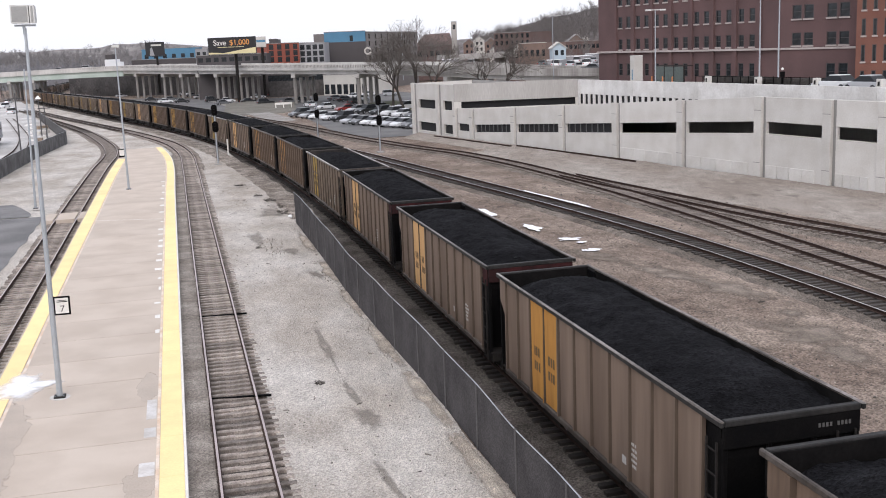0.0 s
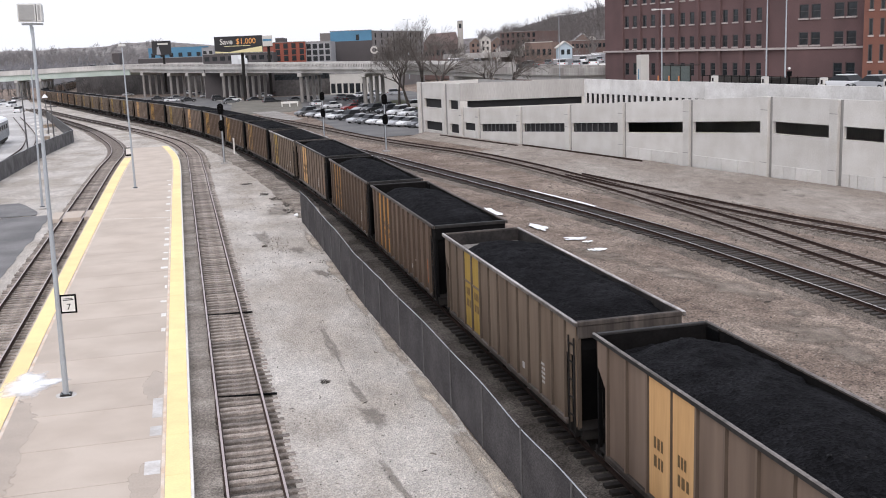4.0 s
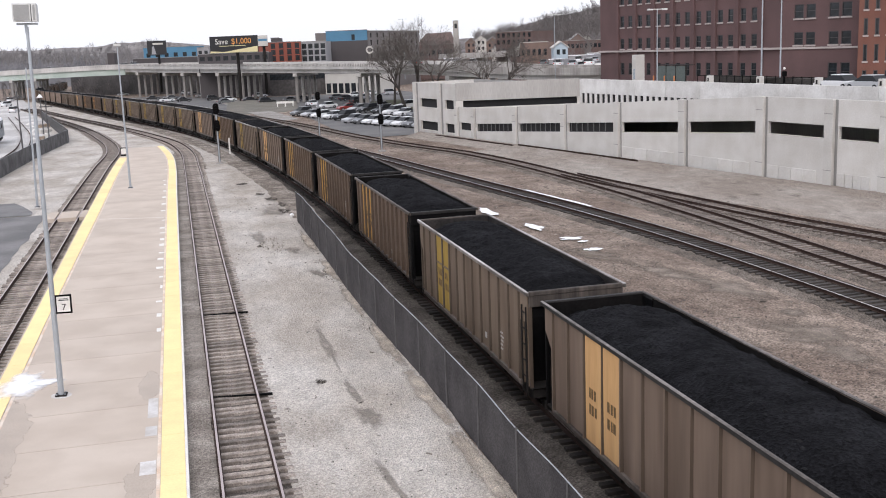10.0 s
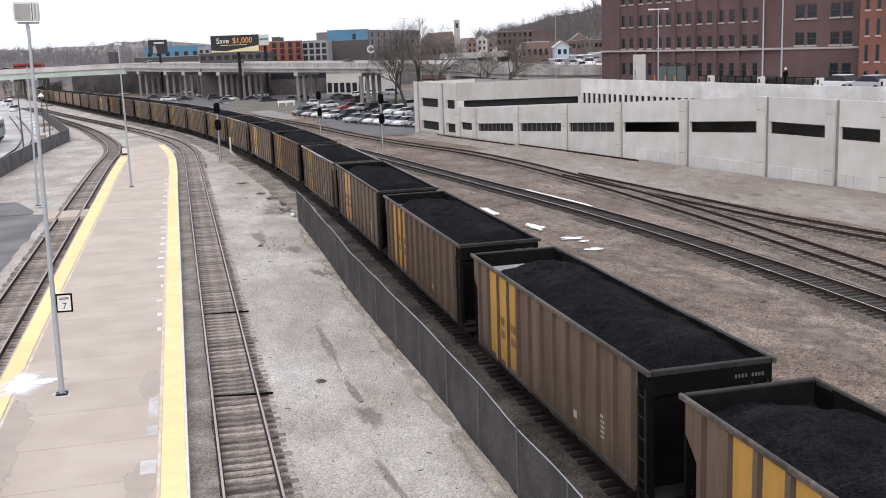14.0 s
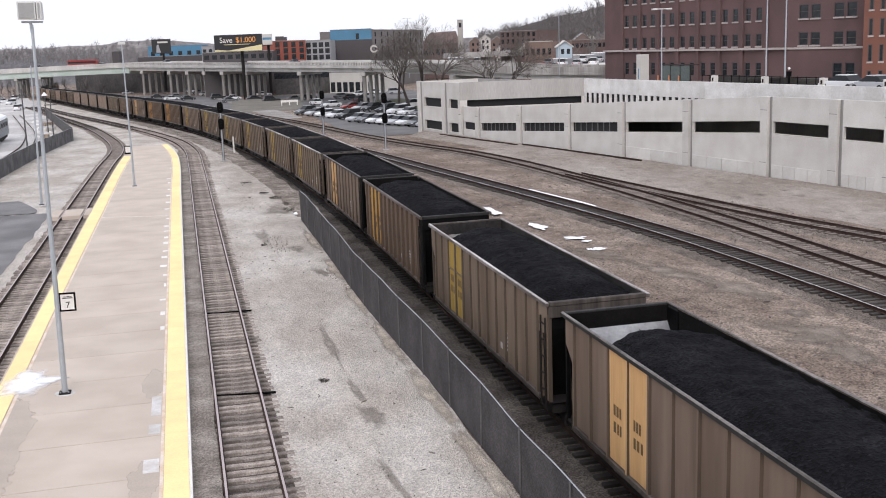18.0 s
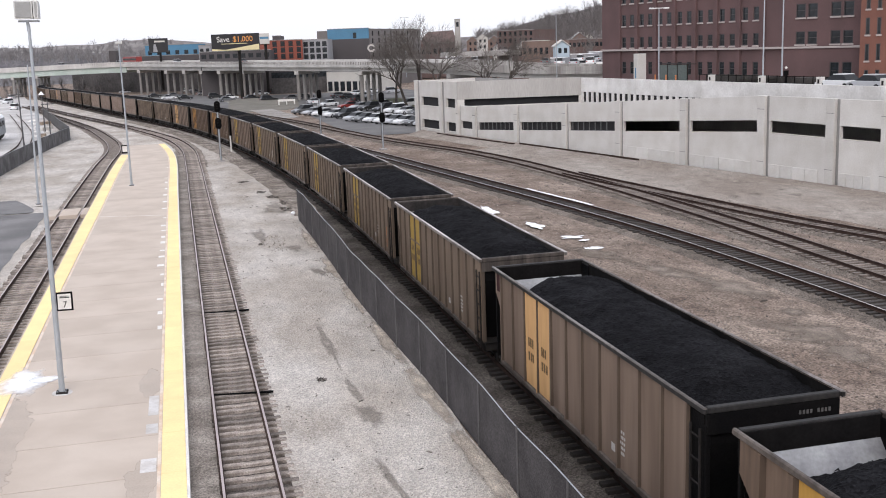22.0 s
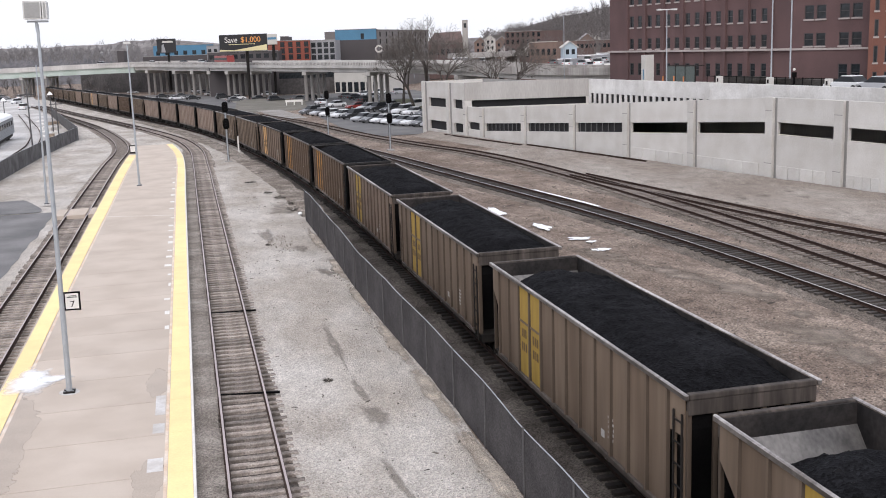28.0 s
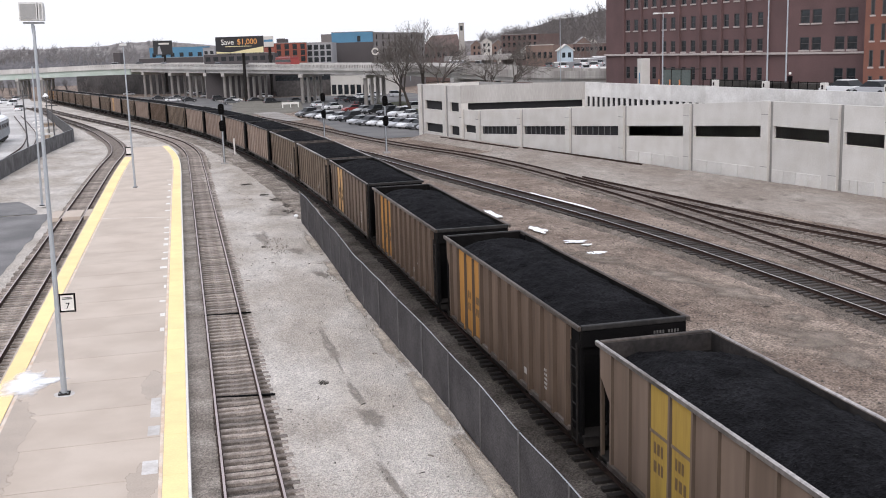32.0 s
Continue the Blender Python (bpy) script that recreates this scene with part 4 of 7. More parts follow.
for i, y in enumerate((28.15, 31.2, 32.85, 43.6, 46.2, 49.0, 52.0, 54.6, 57.0, 59.5, 61.5, 64.0, 66.0, 68.6, 70.5, 74.0, 78.5, 82.0, 86.0, 90.0, 94.5, 98.0, 107.0)):
    w = (0.44, 0.36, 0.32)[i] if i < 3 else prng.uniform(0.12, 0.38)
    tagged(part("repair_patch", boxes((-1.36 - w, -1.37, y, y + ((1.0, 0.85, 1.95)[i] if i < 3 else prng.uniform(0.3, 0.8)), 0.2, 0.206), bevel=0.002), M_PATCH if i < 3 else M_WHITE), "pale concrete repair beside the yellow edge", "patch", "platform repairs")


def platform_lamp(x, y, h, label):
    t = thing("platform_lamp", label, "lamp post", (x, y, 0.2), "platform lamps")
    part("footing", beam(bmesh.new(), (0, 0, -0.05), (0, 0, 0.012), 0.34, 20), M_PATCH, t, "pale round concrete footing")
    part("base_plate", boxes((-0.19, 0.19, -0.19, 0.19, 0.012, 0.06), bevel=0.01), M_DARKSTEEL, t)
    for sx in (-0.13, 0.13):
        for sy in (-0.13, 0.13):
            bm = bmesh.new()
            beam(bm, (sx, sy, 0.04), (sx, sy, 0.1), 0.02, 6)
            part("anchor_bolt", bm, M_GALV, t)
    bm = bmesh.new()
    beam(bm, (0, 0, 0.04), (0, 0, h - 0.5), 0.10, 12, 0.045)
    part("pole", bm, M_GALV, t)
    return t


def floodlight(t, h):
    bm = bmesh.new()
    beam(bm, (0, 0, h - 0.75), (-0.03, 0, h - 0.45), 0.06, 10, 0.045)
    part("fitter", bm, M_GALV, t)
    part("bracket", boxes((-0.3, 0.34, -0.06, 0.06, h - 0.46, h - 0.4), bevel=0.01), M_GALV, t)
    for x, w in ((-0.1, 0.27), (0.27, 0.07)):
        hd = part("lamp_head", prism(bmesh.new(), [(-0.28, h - 0.36), (0.3, h - 0.36), (0.36, h - 0.1), (0.3, h + 0.16), (-0.22, h + 0.2)], x - w, x + w), M_LAMPBODY, t, "white floodlight housing")
        part("lens", prism(bmesh.new(), [(-0.30, h - 0.32), (-0.285, h - 0.32), (-0.235, h + 0.15), (-0.25, h + 0.15)], x - w + 0.04, x + w - 0.04), M_LENS, hd)


M_LAMPBODY = material("lamp_housing", (0.62, 0.62, 0.60), vary=0.08, scale=2, fine=20, rough=0.5)
M_LENS = material("grey_lens", (0.30, 0.30, 0.29), vary=0.1, scale=2, fine=30, rough=0.2)
lamp = platform_lamp(-4.56, 36.25, 12.7, "tall grey steel platform lamp post with floodlights and a number sign")
floodlight(lamp, 12.72)
sg = part("sign", boxes((-0.02, 0.52, -0.03, 0.0, 2.78, 3.42), bevel=0.008), M_BLACK, lamp, "black framed number sign", at=(0.08, 0, 0.06))
part("sign_face", boxes((0.04, 0.46, -0.036, -0.031, 2.84, 3.36)), M_WHITE, sg, "white sign face")


def letters(text, size, mat, parent, at, name="lettering"):
    cu = bpy.data.curves.new(name, "FONT")
    cu.body, cu.size, cu.extrude, cu.align_x = text, size, 0.002, "CENTER"
    tmp = bpy.data.objects.new("tmp", cu)
    me = bpy.data.meshes.new_from_object(tmp)
    bpy.data.objects.remove(tmp)
    me.materials.append(mat)
    return part(name, me, None, parent, at=at)


lamp.rotation_euler = (0, radians(1.0), 0)
letters("7", 0.3, M_BLACK, sg, pose(0.26, -0.04, 2.9, 90, 0, 0))
part("small_print", boxes((0.1, 0.42, -0.04, -0.037, 3.22, 3.25), (0.12, 0.4, -0.04, -0.037, 3.27, 3.29)), M_BLACK, sg)
lamp2 = platform_lamp(-4.36, 94.1, 12.45, "tall grey steel platform lamp post")
part("lamp_head", boxes((-0.3, 0.3, -0.1, 0.1, 12.0, 12.2), bevel=0.03), M_LAMPBODY, lamp2)
lamp3 = platform_lamp(-11.4, 89.0, 11.5, "tall grey steel yard lamp post beyond the track")
lamp3.location.z = -0.22
lamp3.rotation_euler = (0, radians(1.6), 0)
cab = thing("platform_cabinet", "small black and white box at the platform's end", "sign", (-6.19, 125.3, 0.2))
part("frame", boxes((-0.35, 0.35, -0.1, 0.1, 0.0, 0.95), bevel=0.02), M_BLACK, cab)
part("face", boxes((-0.26, 0.26, -0.112, -0.102, 0.2, 0.86)), M_WHITE, cab)
for x, y, hh, cone in ((-18.9, 140.2, 8.5, 0), (-21.9, 189.1, 6.6, 1), (-18.6, 166.6, 6.3, 0), (-31.0, 200.0, 5.6, 1)):
    t = thing("yard_pole", "slim dark yard pole with %s" % ("a white cone lamp shade" if cone else "a short cross arm"), "pole", (x, y, fall(y) - 0.4), "yard poles")
    part("shaft", beam(bmesh.new(), (0, 0, 0), (0, 0, hh), 0.11, 8, 0.07), M_POST, t)
    if cone:
        part("shade", beam(bmesh.new(), (0, 0, hh - 0.2), (0, 0, hh + 0.35), 0.5, 12, 0.08), M_BRIGHTWHITE, t, "white cone lamp shade")
    else:
        part("cross_arm", boxes((-0.9, 0.9, -0.06, 0.06, hh - 0.8, hh - 0.66), bevel=0.01), M_POST, t)

# timber and concrete crossings of the left track
xing = thing("track_crossing", "worn concrete foot crossing over the track", "crossing", kind="structure")
for i, (a, b) in enumerate(((-9.9, -9.2), (-9.02, -7.7), (-7.52, -6.98))):
    part("crossing_panel", boxes((a, b, 80.2, 83.6, -0.3, -0.01), bevel=0.02), M_CONC, xing)
xing2 = thing("track_crossing", "dark timber crossing at the switch", "crossing", kind="structure")
part("plank", boxes((-10.0, -7.7, 151.9, 152.6, -1.0, -0.84), bevel=0.02), M_TIE_DARK, xing2)
walkway = thing("walkway", "narrow pale concrete foot path across the gravel", "path", kind="structure")
for k in range(4):
    part("paving_slab", boxes((-15.2 + 1.3 * k, -13.92 + 1.3 * k, 152.3, 153.6, -1.2, -1.06), bevel=0.02), M_CONC, walkway)

# ---- fence beside the train ----
M_YARDFENCE = material("grey_chain_link", (0.15, 0.148, 0.15), vary=0.4, scale=0.8, fine=14, tint=(0.085, 0.083, 0.085), bump=0.3, spec=0.15)


def chain_fence(name, label, line, y0, y1, step, hgt, base, rng, cloth=M_FENCE):
    t = thing(name, label, "fence")
    bm, rows, y = bmesh.new(), [], y0
    while y <= y1:
        sag = 0.07 * noise.noise((y * 0.3, 1, 2))
        lean = 0.05 * noise.noise((y * 0.16, 5, 2))
        rows.append([(line(y) - 0.012, y, base(y)), (line(y) - 0.012 + lean, y, base(y) + hgt(y) + sag), (line(y) + 0.012 + lean, y, base(y) + hgt(y) + sag), (line(y) + 0.012, y, base(y))])
        y += 0.5
    part("mesh_panel", quads(bm, rows, closed=True), cloth, t, "dark windscreen fabric on chain link")
    bm = bmesh.new()
    for a, b in zip(rows, rows[1:]):
        beam(bm, Vector(a[1]) + Vector((0.0, 0, 0.02)), Vector(b[1]) + Vector((0.0, 0, 0.02)), 0.018, 5)
    part("top_wire", bm, M_GALV, t)
    y = y0
    while y <= y1:
        bm = bmesh.new()
        lean = 0.05 * noise.noise((y * 0.16, 5, 2))
        beam(bm, (line(y) - 0.03, y, base(y)), (line(y) - 0.03 + lean, y, base(y) + hgt(y) + 0.04), 0.035, 8)
        part("post", bm, M_POST, t)
        y += step
    return t


frng = random.Random(8)
chain_fence("chain_link_fence", "long sagging dark fabric-covered chain link fence beside the train", smooth([(8, 7.85), (26, 7.76), (34, 7.7), (40, 7.52), (47, 7.38), (60, 7.46), (74, 7.46)]), 10.0, 72.4, 3.6, lambda y: float(np.interp(y, (24, 42), (1.88, 2.12))), lambda y: -0.25, frng)
yard_fence_line = smooth([(40, -19.6), (95, -18.7), (124, -18.0), (143.5, -17.3), (165, -16.0), (167, -15.9), (169, -16.2), (190, -19.5), (215, -23.4), (250, -28.8)])
chain_fence("yard_fence", "dark chain link fence around the service yard", yard_fence_line, 40, 250, 3.0, lambda y: 1.9, lambda y: fall(y) - 0.3, frng, M_YARDFENCE)

# ---- the parking garage ----
GA, GB = Vector((31.9, 141.0)), Vector((48.05, 52.0))       # the line of the front wall
gdir = (GB - GA).normalized()
gout = Vector((gdir.y, -gdir.x))
if gout.x > 0:
    gout = -gout
garage = thing("parking_garage", "pale concrete parking garage with a sloped ramp wall and slots", "parking garage")
GANG = math.atan2(gdir.y, gdir.x)


def gmat(s):
    """Local axes on the front wall: x along it towards the camera, y into the garage."""
    p = GA + gdir * s
    return Matrix.LocRotScale((p.x, p.y, 0.0), Euler((0, 0, GANG)), None)


def sat(y):
    return (GA.y - y) / -gdir.y


def wall_top(s):
    y = GA.y + gdir.y * s
    return float(np.interp(y, [73.7, 124.0], [6.38, 3.5]))


def wall_panel(s0, s1, slot, name="wall_panel"):
    """One precast panel with its slot: wall below, spandrel above, jambs at the sides."""
    h0, h1 = wall_top(s0), wall_top(s1)
    w = s1 - s0
    bm = bmesh.new()
    lo, hi = 2.80, 1.88

    def strip(a, b, f0, f1):
        fr = [(a, f0(a)), (b, f0(b)), (b, f1(b)), (a, f1(a))]
        prism(bm, fr, 0.0, 0.25, axis="y")

    def top(u):
        return h0 + (h1 - h0) * u / w
    if slot:
        j0, j1 = 0.1, w - 0.02
        strip(0, w, lambda u: -0.6, lambda u: top(u) - lo)
        strip(0, w, lambda u: top(u) - hi, lambda u: top(u))
        strip(0, j0, lambda u: top(u) - lo, lambda u: top(u) - hi)
        strip(j1, w, lambda u: top(u) - lo, lambda u: top(u) - hi)
    else:
        strip(0, w, lambda u: -0.6, top)
    return part(name, bm, M_PANEL, garage, at=gmat(s0))


BAYS = [sat(y) for y in (128.6, 124.0, 113.5, 103.1, 93.35, 83.44, 73.74, 66.6, 61.6, 55.6)]
for i, (a, b) in enumerate(zip(BAYS, BAYS[1:])):
    wall_panel(a + 0.55, b - 0.74, 1)
    # a dark plate behind the slot paints the garage's inner shade
    if i <= 3:
        h = wall_top(a)
        part("vent_screen", prism(bmesh.new(), [(0.5, h - 3.0), (b - a - 0.7, wall_top(b) - 3.0), (b - a - 0.7, wall_top(b) - 1.7), (0.5, h - 1.7)], 0.27, 0.31, axis="y"), M_DARKHOLE, garage, "dark plate painted as the shade behind the slot", at=gmat(a))
    if 1 <= i <= 3:
        # a grating of upright bars in the slot
        u = a + 1.2
        while u < b - 1.5:
            h = wall_top(u)
            part("grate_bar", boxes((-0.035, 0.035, 0.10, 0.16, h - 2.81, h - 1.87)), M_GRATE, garage, at=gmat(u))
            u += 1.05
for i, s in enumerate(BAYS):
    h = wall_top(s)
    part("pilaster", boxes((-0.72, 0.12, -0.10, 0.25, -0.6, h + 0.02), bevel=0.02), M_PANEL, garage, at=gmat(s))
    for z in (h - 1.05, 1.25 if h > 5 else 2.4):
        part("joint", boxes((-0.7, 0.1, -0.106, -0.101, z, z + 0.05)), M_PANELDARK, garage, at=gmat(s))
    # groove backing coloured darker to deepen the groove's shade
    part("recess_back", boxes((0.121, 0.55, 0.16, 0.24, -0.6, h - 0.02)), M_PANELDARK, garage, at=gmat(s))
# base course blocks below the tall panels
for a, b in zip(BAYS[4:], BAYS[5:]):
    w = (b - a - 2.0) / 4
    for k in range(4):
        part("base_block", boxes((0.58 + k * w + 0.02, 0.58 + (k + 1) * w - 0.02, -0.05, -0.003, -0.6, 1.15), bevel=0.015), M_PANEL, garage, at=gmat(a))
# tall stair block at the far end
T0 = 0.0
SB = BAYS[0]
for z0, z1 in ((-0.9, 0.1), (1.25, 3.1), (4.25, 6.35)):
    part("stair_wall", boxes((-1.1, SB, 0.0, 0.3, z0, z1), bevel=0.01), M_PANEL, garage, at=gmat(0))
for z0, z1 in ((0.1, 1.25), (3.1, 4.25)):
    for a, b in ((-1.1, 0.9), (6.6, 8.9), (11.6, SB)):
        part("stair_wall", boxes((a, b, 0.0, 0.3, z0, z1)), M_PANEL, garage, at=gmat(0))
for a in (-1.1, 6.9):
    part("pilaster", boxes((a, a + 0.95, -0.2, 0.0, -0.9, 6.38), bevel=0.02), M_PANEL, garage, at=gmat(0))
    # flat strip on the wall, painted dark as a recess's shade
    part("recess_back", boxes((a + 0.96, a + 1.4, -0.03, -0.004, -0.9, 6.3)), M_PANELDARK, garage, at=gmat(0))


def town(lat, dep, z=0.0):
    """Plan points of the town, whose grid lies square to the footbridge's view."""
    return Vector((lat * 0.9689 + dep * 0.2477, dep * 0.9689 - lat * 0.2477, z))


def wall_frame(a, b):
    """A frame on a wall from a to b in plan: x along it, y into the building, z up."""
    d = (b - a)
    return Matrix.LocRotScale((a.x, a.y, 0), Euler((0, 0, math.atan2(d.y, d.x))), None), d.to_2d().length


# garage: the set-back storeys behind the ramp
g1, g2, g3 = Vector((34.0, 128.6, 0)), Vector((49.2, 125.2, 0)), Vector((60.4, 60.0, 0))
m1, l1 = wall_frame(g1, g2)
part("upper_wall", boxes((0, l1, 0, 0.3, 4.2, 6.42), bevel=0.015), M_UPPER, garage, at=m1)
part("upper_wall", boxes((0, l1, 0, 0.3, -0.5, 3.35), bevel=0.015), M_PANEL, garage, at=m1)
part("upper_wall", boxes((0, 0.9, 0, 0.3, 3.35, 4.2), (l1 - 0.3, l1, 0, 0.3, 3.35, 4.2)), M_PANEL, garage, at=m1)
# slab and unseen back wall added to keep daylight out of the opening
part("roof_slab", boxes((0.0, l1 + 0.5, 0.31, 14.0, 4.22, 4.5)), M_CONC2, garage, at=m1)
part("back_wall", boxes((0.0, l1 + 0.5, 13.7, 14.0, -0.5, 4.2)), M_CONC2, garage, at=m1)
part("floor_slab", boxes((0.0, l1, 0.31, 13.7, 1.6, 1.9)), M_CONC2, garage, at=m1)
# dark plate in place of the deep shaded opening
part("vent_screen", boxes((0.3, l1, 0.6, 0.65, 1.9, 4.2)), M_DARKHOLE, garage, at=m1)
m2, l2 = wall_frame(g2, g3)
n = int(l2 / 6.0)
for i in range(n):
    part("street_wall", boxes((i * l2 / n + 0.01, (i + 1) * l2 / n - 0.01, 0, 0.3, 4.62, 6.36), bevel=0.012), M_STREETWALL, garage, at=m2)
part("street_wall", boxes((0, l2, 0, 0.3, -0.5, 3.4)), M_PANEL, garage, at=m2)
for i in range(int(l2 / 1.15)):
    part("fin", boxes((i * 1.15, i * 1.15 + 0.5, 0, 0.12, 3.4, 4.62), bevel=0.01), M_STREETWALL, garage, at=m2)
# shade between the fins, painted on a dark plate close behind them
part("vent_screen", boxes((0, l2, 0.14, 0.18, 3.4, 4.62)), M_DARKHOLE, garage, "dark plate painted as the shade behind the fins", at=m2)


def ramp_slab(name, drop0, drop1, mat):
    """A sloping slab of the ramp, following the top of its wall."""
    top = [(q, wall_top(q)) for q in (BAYS[0], sat(124.0), sat(73.7), BAYS[-1])]
    part(name, prism(bmesh.new(), [(q, z - drop1) for q, z in top] + [(q, z - drop0) for q, z in reversed(top)], 0.26, 10.0, axis="y"), mat, garage, at=gmat(0))


ramp_slab("ramp_slab", 1.2, 1.5, M_CONC2)
ramp_slab("ramp_slab", 4.6, 4.9, M_CONC2)
part("stair_back", boxes((-1.1, SB + 2, 9.0, 9.3, -0.9, 6.3)), M_PANELDARK, garage, at=gmat(0))
# dark plates that paint shade into the stair block's windows
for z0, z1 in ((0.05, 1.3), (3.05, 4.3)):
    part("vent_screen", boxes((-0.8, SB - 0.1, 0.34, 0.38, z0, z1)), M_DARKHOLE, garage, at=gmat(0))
part("stair_end", boxes((-1.1, -0.8, 0.3, 9.0, -0.9, 6.3)), M_PANEL, garage, at=gmat(0))
part("stair_roof", boxes((-0.8, SB, 0.3, 9.0, 5.3, 5.5)), M_CONC2, garage, at=gmat(0))
# unseen wall added behind the ramp, so no sky light reaches the slots
_top = [(q, wall_top(q)) for q in (BAYS[0], sat(124.0), sat(73.7), BAYS[-1])]
part("inner_wall", prism(bmesh.new(), [(q, z - 1.52) for q, z in _top] + [(q, -1.6) for q, z in reversed(_top)], 9.6, 9.9, axis="y"), M_CONC2, garage, at=gmat(0))
part("end_wall", boxes((BAYS[-1] - 0.3, BAYS[-1], 0.26, 10.0, -0.6, 6.3)), M_PANEL, garage, at=gmat(0))

# disused rails lying at the foot of the garage wall
for y0, y1, z in ((89.0, 111.5, 0.39), (112.5, 134.0, 0.24)):
    rail = thing("old_rail", "rusty disused rail lying along the garage wall", "rail", (0, 0, z), "old rails")
    part("rail_bar", rail_mesh(lambda y: 31.1 + (141 - y) * 0.18146, 0.0, y0, y1, 1.5, M_RAILTOP_DULL), None, rail)

# street level behind the garage
street = boxes((0, l2 + 30, 0.32, 60, 5.0, 5.3), (0, l2 + 30, 9.0, 9.3, -1, 5.0))
tagged(part("street", street, M_ROAD, at=m2), "raised street and parking deck behind the garage", "street", kind="structure")

tagged(part("street_kerb", boxes((39.35, l2 + 20, 0.33, 7.0, 5.3, 5.84), bevel=0.03), M_CONC2, at=m2), "raised concrete parking strip along the street wall", "kerb", kind="structure")

# ---- brick building ----
M_BRICK = material("dark_red_brick", (0.132, 0.079, 0.077), vary=0.14, scale=0.25, fine=9, tint=(0.102, 0.063, 0.062), bump=0.2)
M_BRICK2 = material("orange_brick", (0.185, 0.084, 0.061), vary=0.14, scale=0.3, fine=9, tint=(0.145, 0.064, 0.048), bump=0.2)
M_BAND = material("stone_band", (0.42, 0.37, 0.35), vary=0.12, scale=0.6, fine=9)
M_GLASS = material("dark_window_glass", (0.028, 0.033, 0.038), vary=0.4, scale=0.4, fine=2, rough=0.12, bump=0, spec=0.35)
M_FRAME = material("window_frame_paint", (0.075, 0.07, 0.072), vary=0.1, scale=2, fine=20)


def window(parent, m, x, z, w, h, sill=True, mat=M_GLASS, mull=1):
    """A window set into its wall: glass behind a frame, with a sill."""
    def ring():
        bm = bmesh.new()
        out = [(0, 0), (w, 0), (w, h), (0, h)]
        inn = [(0.08, 0.08), (w - 0.08, 0.08), (w - 0.08, h - 0.08), (0.08, h - 0.08)]
        loops = [[bm.verts.new((x, y, z)) for x, z in pts] for pts, y in ((out, 0.16), (out, 0.05), (inn, 0.05), (inn, 0.16))]
        for p, q in zip(loops, loops[1:]):
            for k in range(4):
                bm.faces.new((p[k], p[(k + 1) % 4], q[(k + 1) % 4], q[k]))
        return mesh_of("window", bm, M_FRAME)
    t = part("window", shared(("wframe", w, h), ring), None, parent, at=m @ Matrix.Translation((x, 0, z)))
    if mull:
        part("meeting_rail", shared(("meet", w, h), lambda: mesh_of("meeting_rail", boxes((0.08, w - 0.08, 0.06, 0.118, h * 0.5 - 0.03, h * 0.5 + 0.03)), M_FRAME)), None, t)
    part("pane", shared(("pane", w, h, mat.name), lambda: mesh_of("pane", boxes((0.05, w - 0.05, 0.12, 0.14, 0.05, h - 0.05)), mat)), None, t)
    if sill:
        part("sill", shared(("sill", w), lambda: mesh_of("sill", boxes((-0.08, w + 0.08, -0.1, 0.1, -0.18, 0.0), bevel=0.01), M_BAND)), None, t)


def pierced(spans, x0, x1, z0, z1, thick=0.3, y0=0.0):
    """A wall with rectangular openings (x, z, w, h) cut through it, built of the strips between them."""
    bm = bmesh.new()
    zs = sorted({z0, z1} | {s[1] for s in spans} | {s[1] + s[3] for s in spans})
    for a, b in zip(zs, zs[1:]):
        mid = (a + b) / 2
        cuts = sorted((s[0], s[0] + s[2]) for s in spans if s[1] < mid < s[1] + s[3])
        x = x0
        for c0, c1 in cuts + [(x1, x1)]:
            if c0 > x + 1e-4:
                box(bm, x, c0, y0, y0 + thick, a, b)
            x = c1
    return bm


bank = thing("brick_office", "large dark red brick office building with paired windows", "building")
mA, lA = wall_frame(town(22.9, 158), town(39.2, 125))
ROWS_A = [(5.95, 1.7), (9.6, 1.45), (12.6, 1.55), (15.7, 1.55), (18.8, 1.55)]
spans = []
for b in range(7):
    x = (0.127 + 0.1125 * b) * lA
    for q in (0.25, 2.15):
        for z, h in ROWS_A:
            spans.append((x + q, z, 0.95, h))
part("wall", pierced(spans, 0, lA, 5.0, 24.0), M_BRICK, bank, at=mA)
for s in spans:
    window(bank, mA, *s, sill=s[1] > 7)
for b in range(8):
    x = (0.127 + 0.1125 * b) * lA
    part("pier", boxes((x - 0.45, x + 0.1, -0.28, 0.0, 5.0, 24.0), bevel=0.01), M_BRICK, bank, at=mA)
part("stone_band", boxes((-0.1, lA + 0.1, -0.36, -0.0, 9.12, 9.38), bevel=0.03), M_BAND, bank, at=mA)
mB, lB = wall_frame(town(39.2, 125), town(45.2, 116.5))
spans = [(x, z, 1.25, h) for x in (1.6, 3.2, 6.2, 7.8) for z, h in ROWS_A if z > 7] + [(6.2, 5.6, 1.2, 2.0), (7.8, 5.6, 1.2, 2.0)]
part("wall", pierced(spans, 0.0, lB, 5.0, 24.0, y0=0.02), M_BRICK, bank, at=mB)
for s in spans:
    window(bank, mB, *s, sill=s[1] > 7)
part("stone_band", boxes((0.1, lB, -0.12, 0.018, 9.12, 9.36), bevel=0.03), M_BAND, bank, at=mB)
mD, lD = wall_frame(town(30, 185), town(22.9, 158))
part("wall", boxes((0, lD - 0.02, 0, 0.3, 5.0, 24.0)), M_BRICK, bank, at=mD)
part("roof", prism(bmesh.new(), [tuple(town(*q).to_2d()) for q in ((23.2, 158), (39.3, 125.3), (45.3, 117), (70, 140), (30, 185))], 23.6, 23.9, axis="z"), M_CONC2, bank)
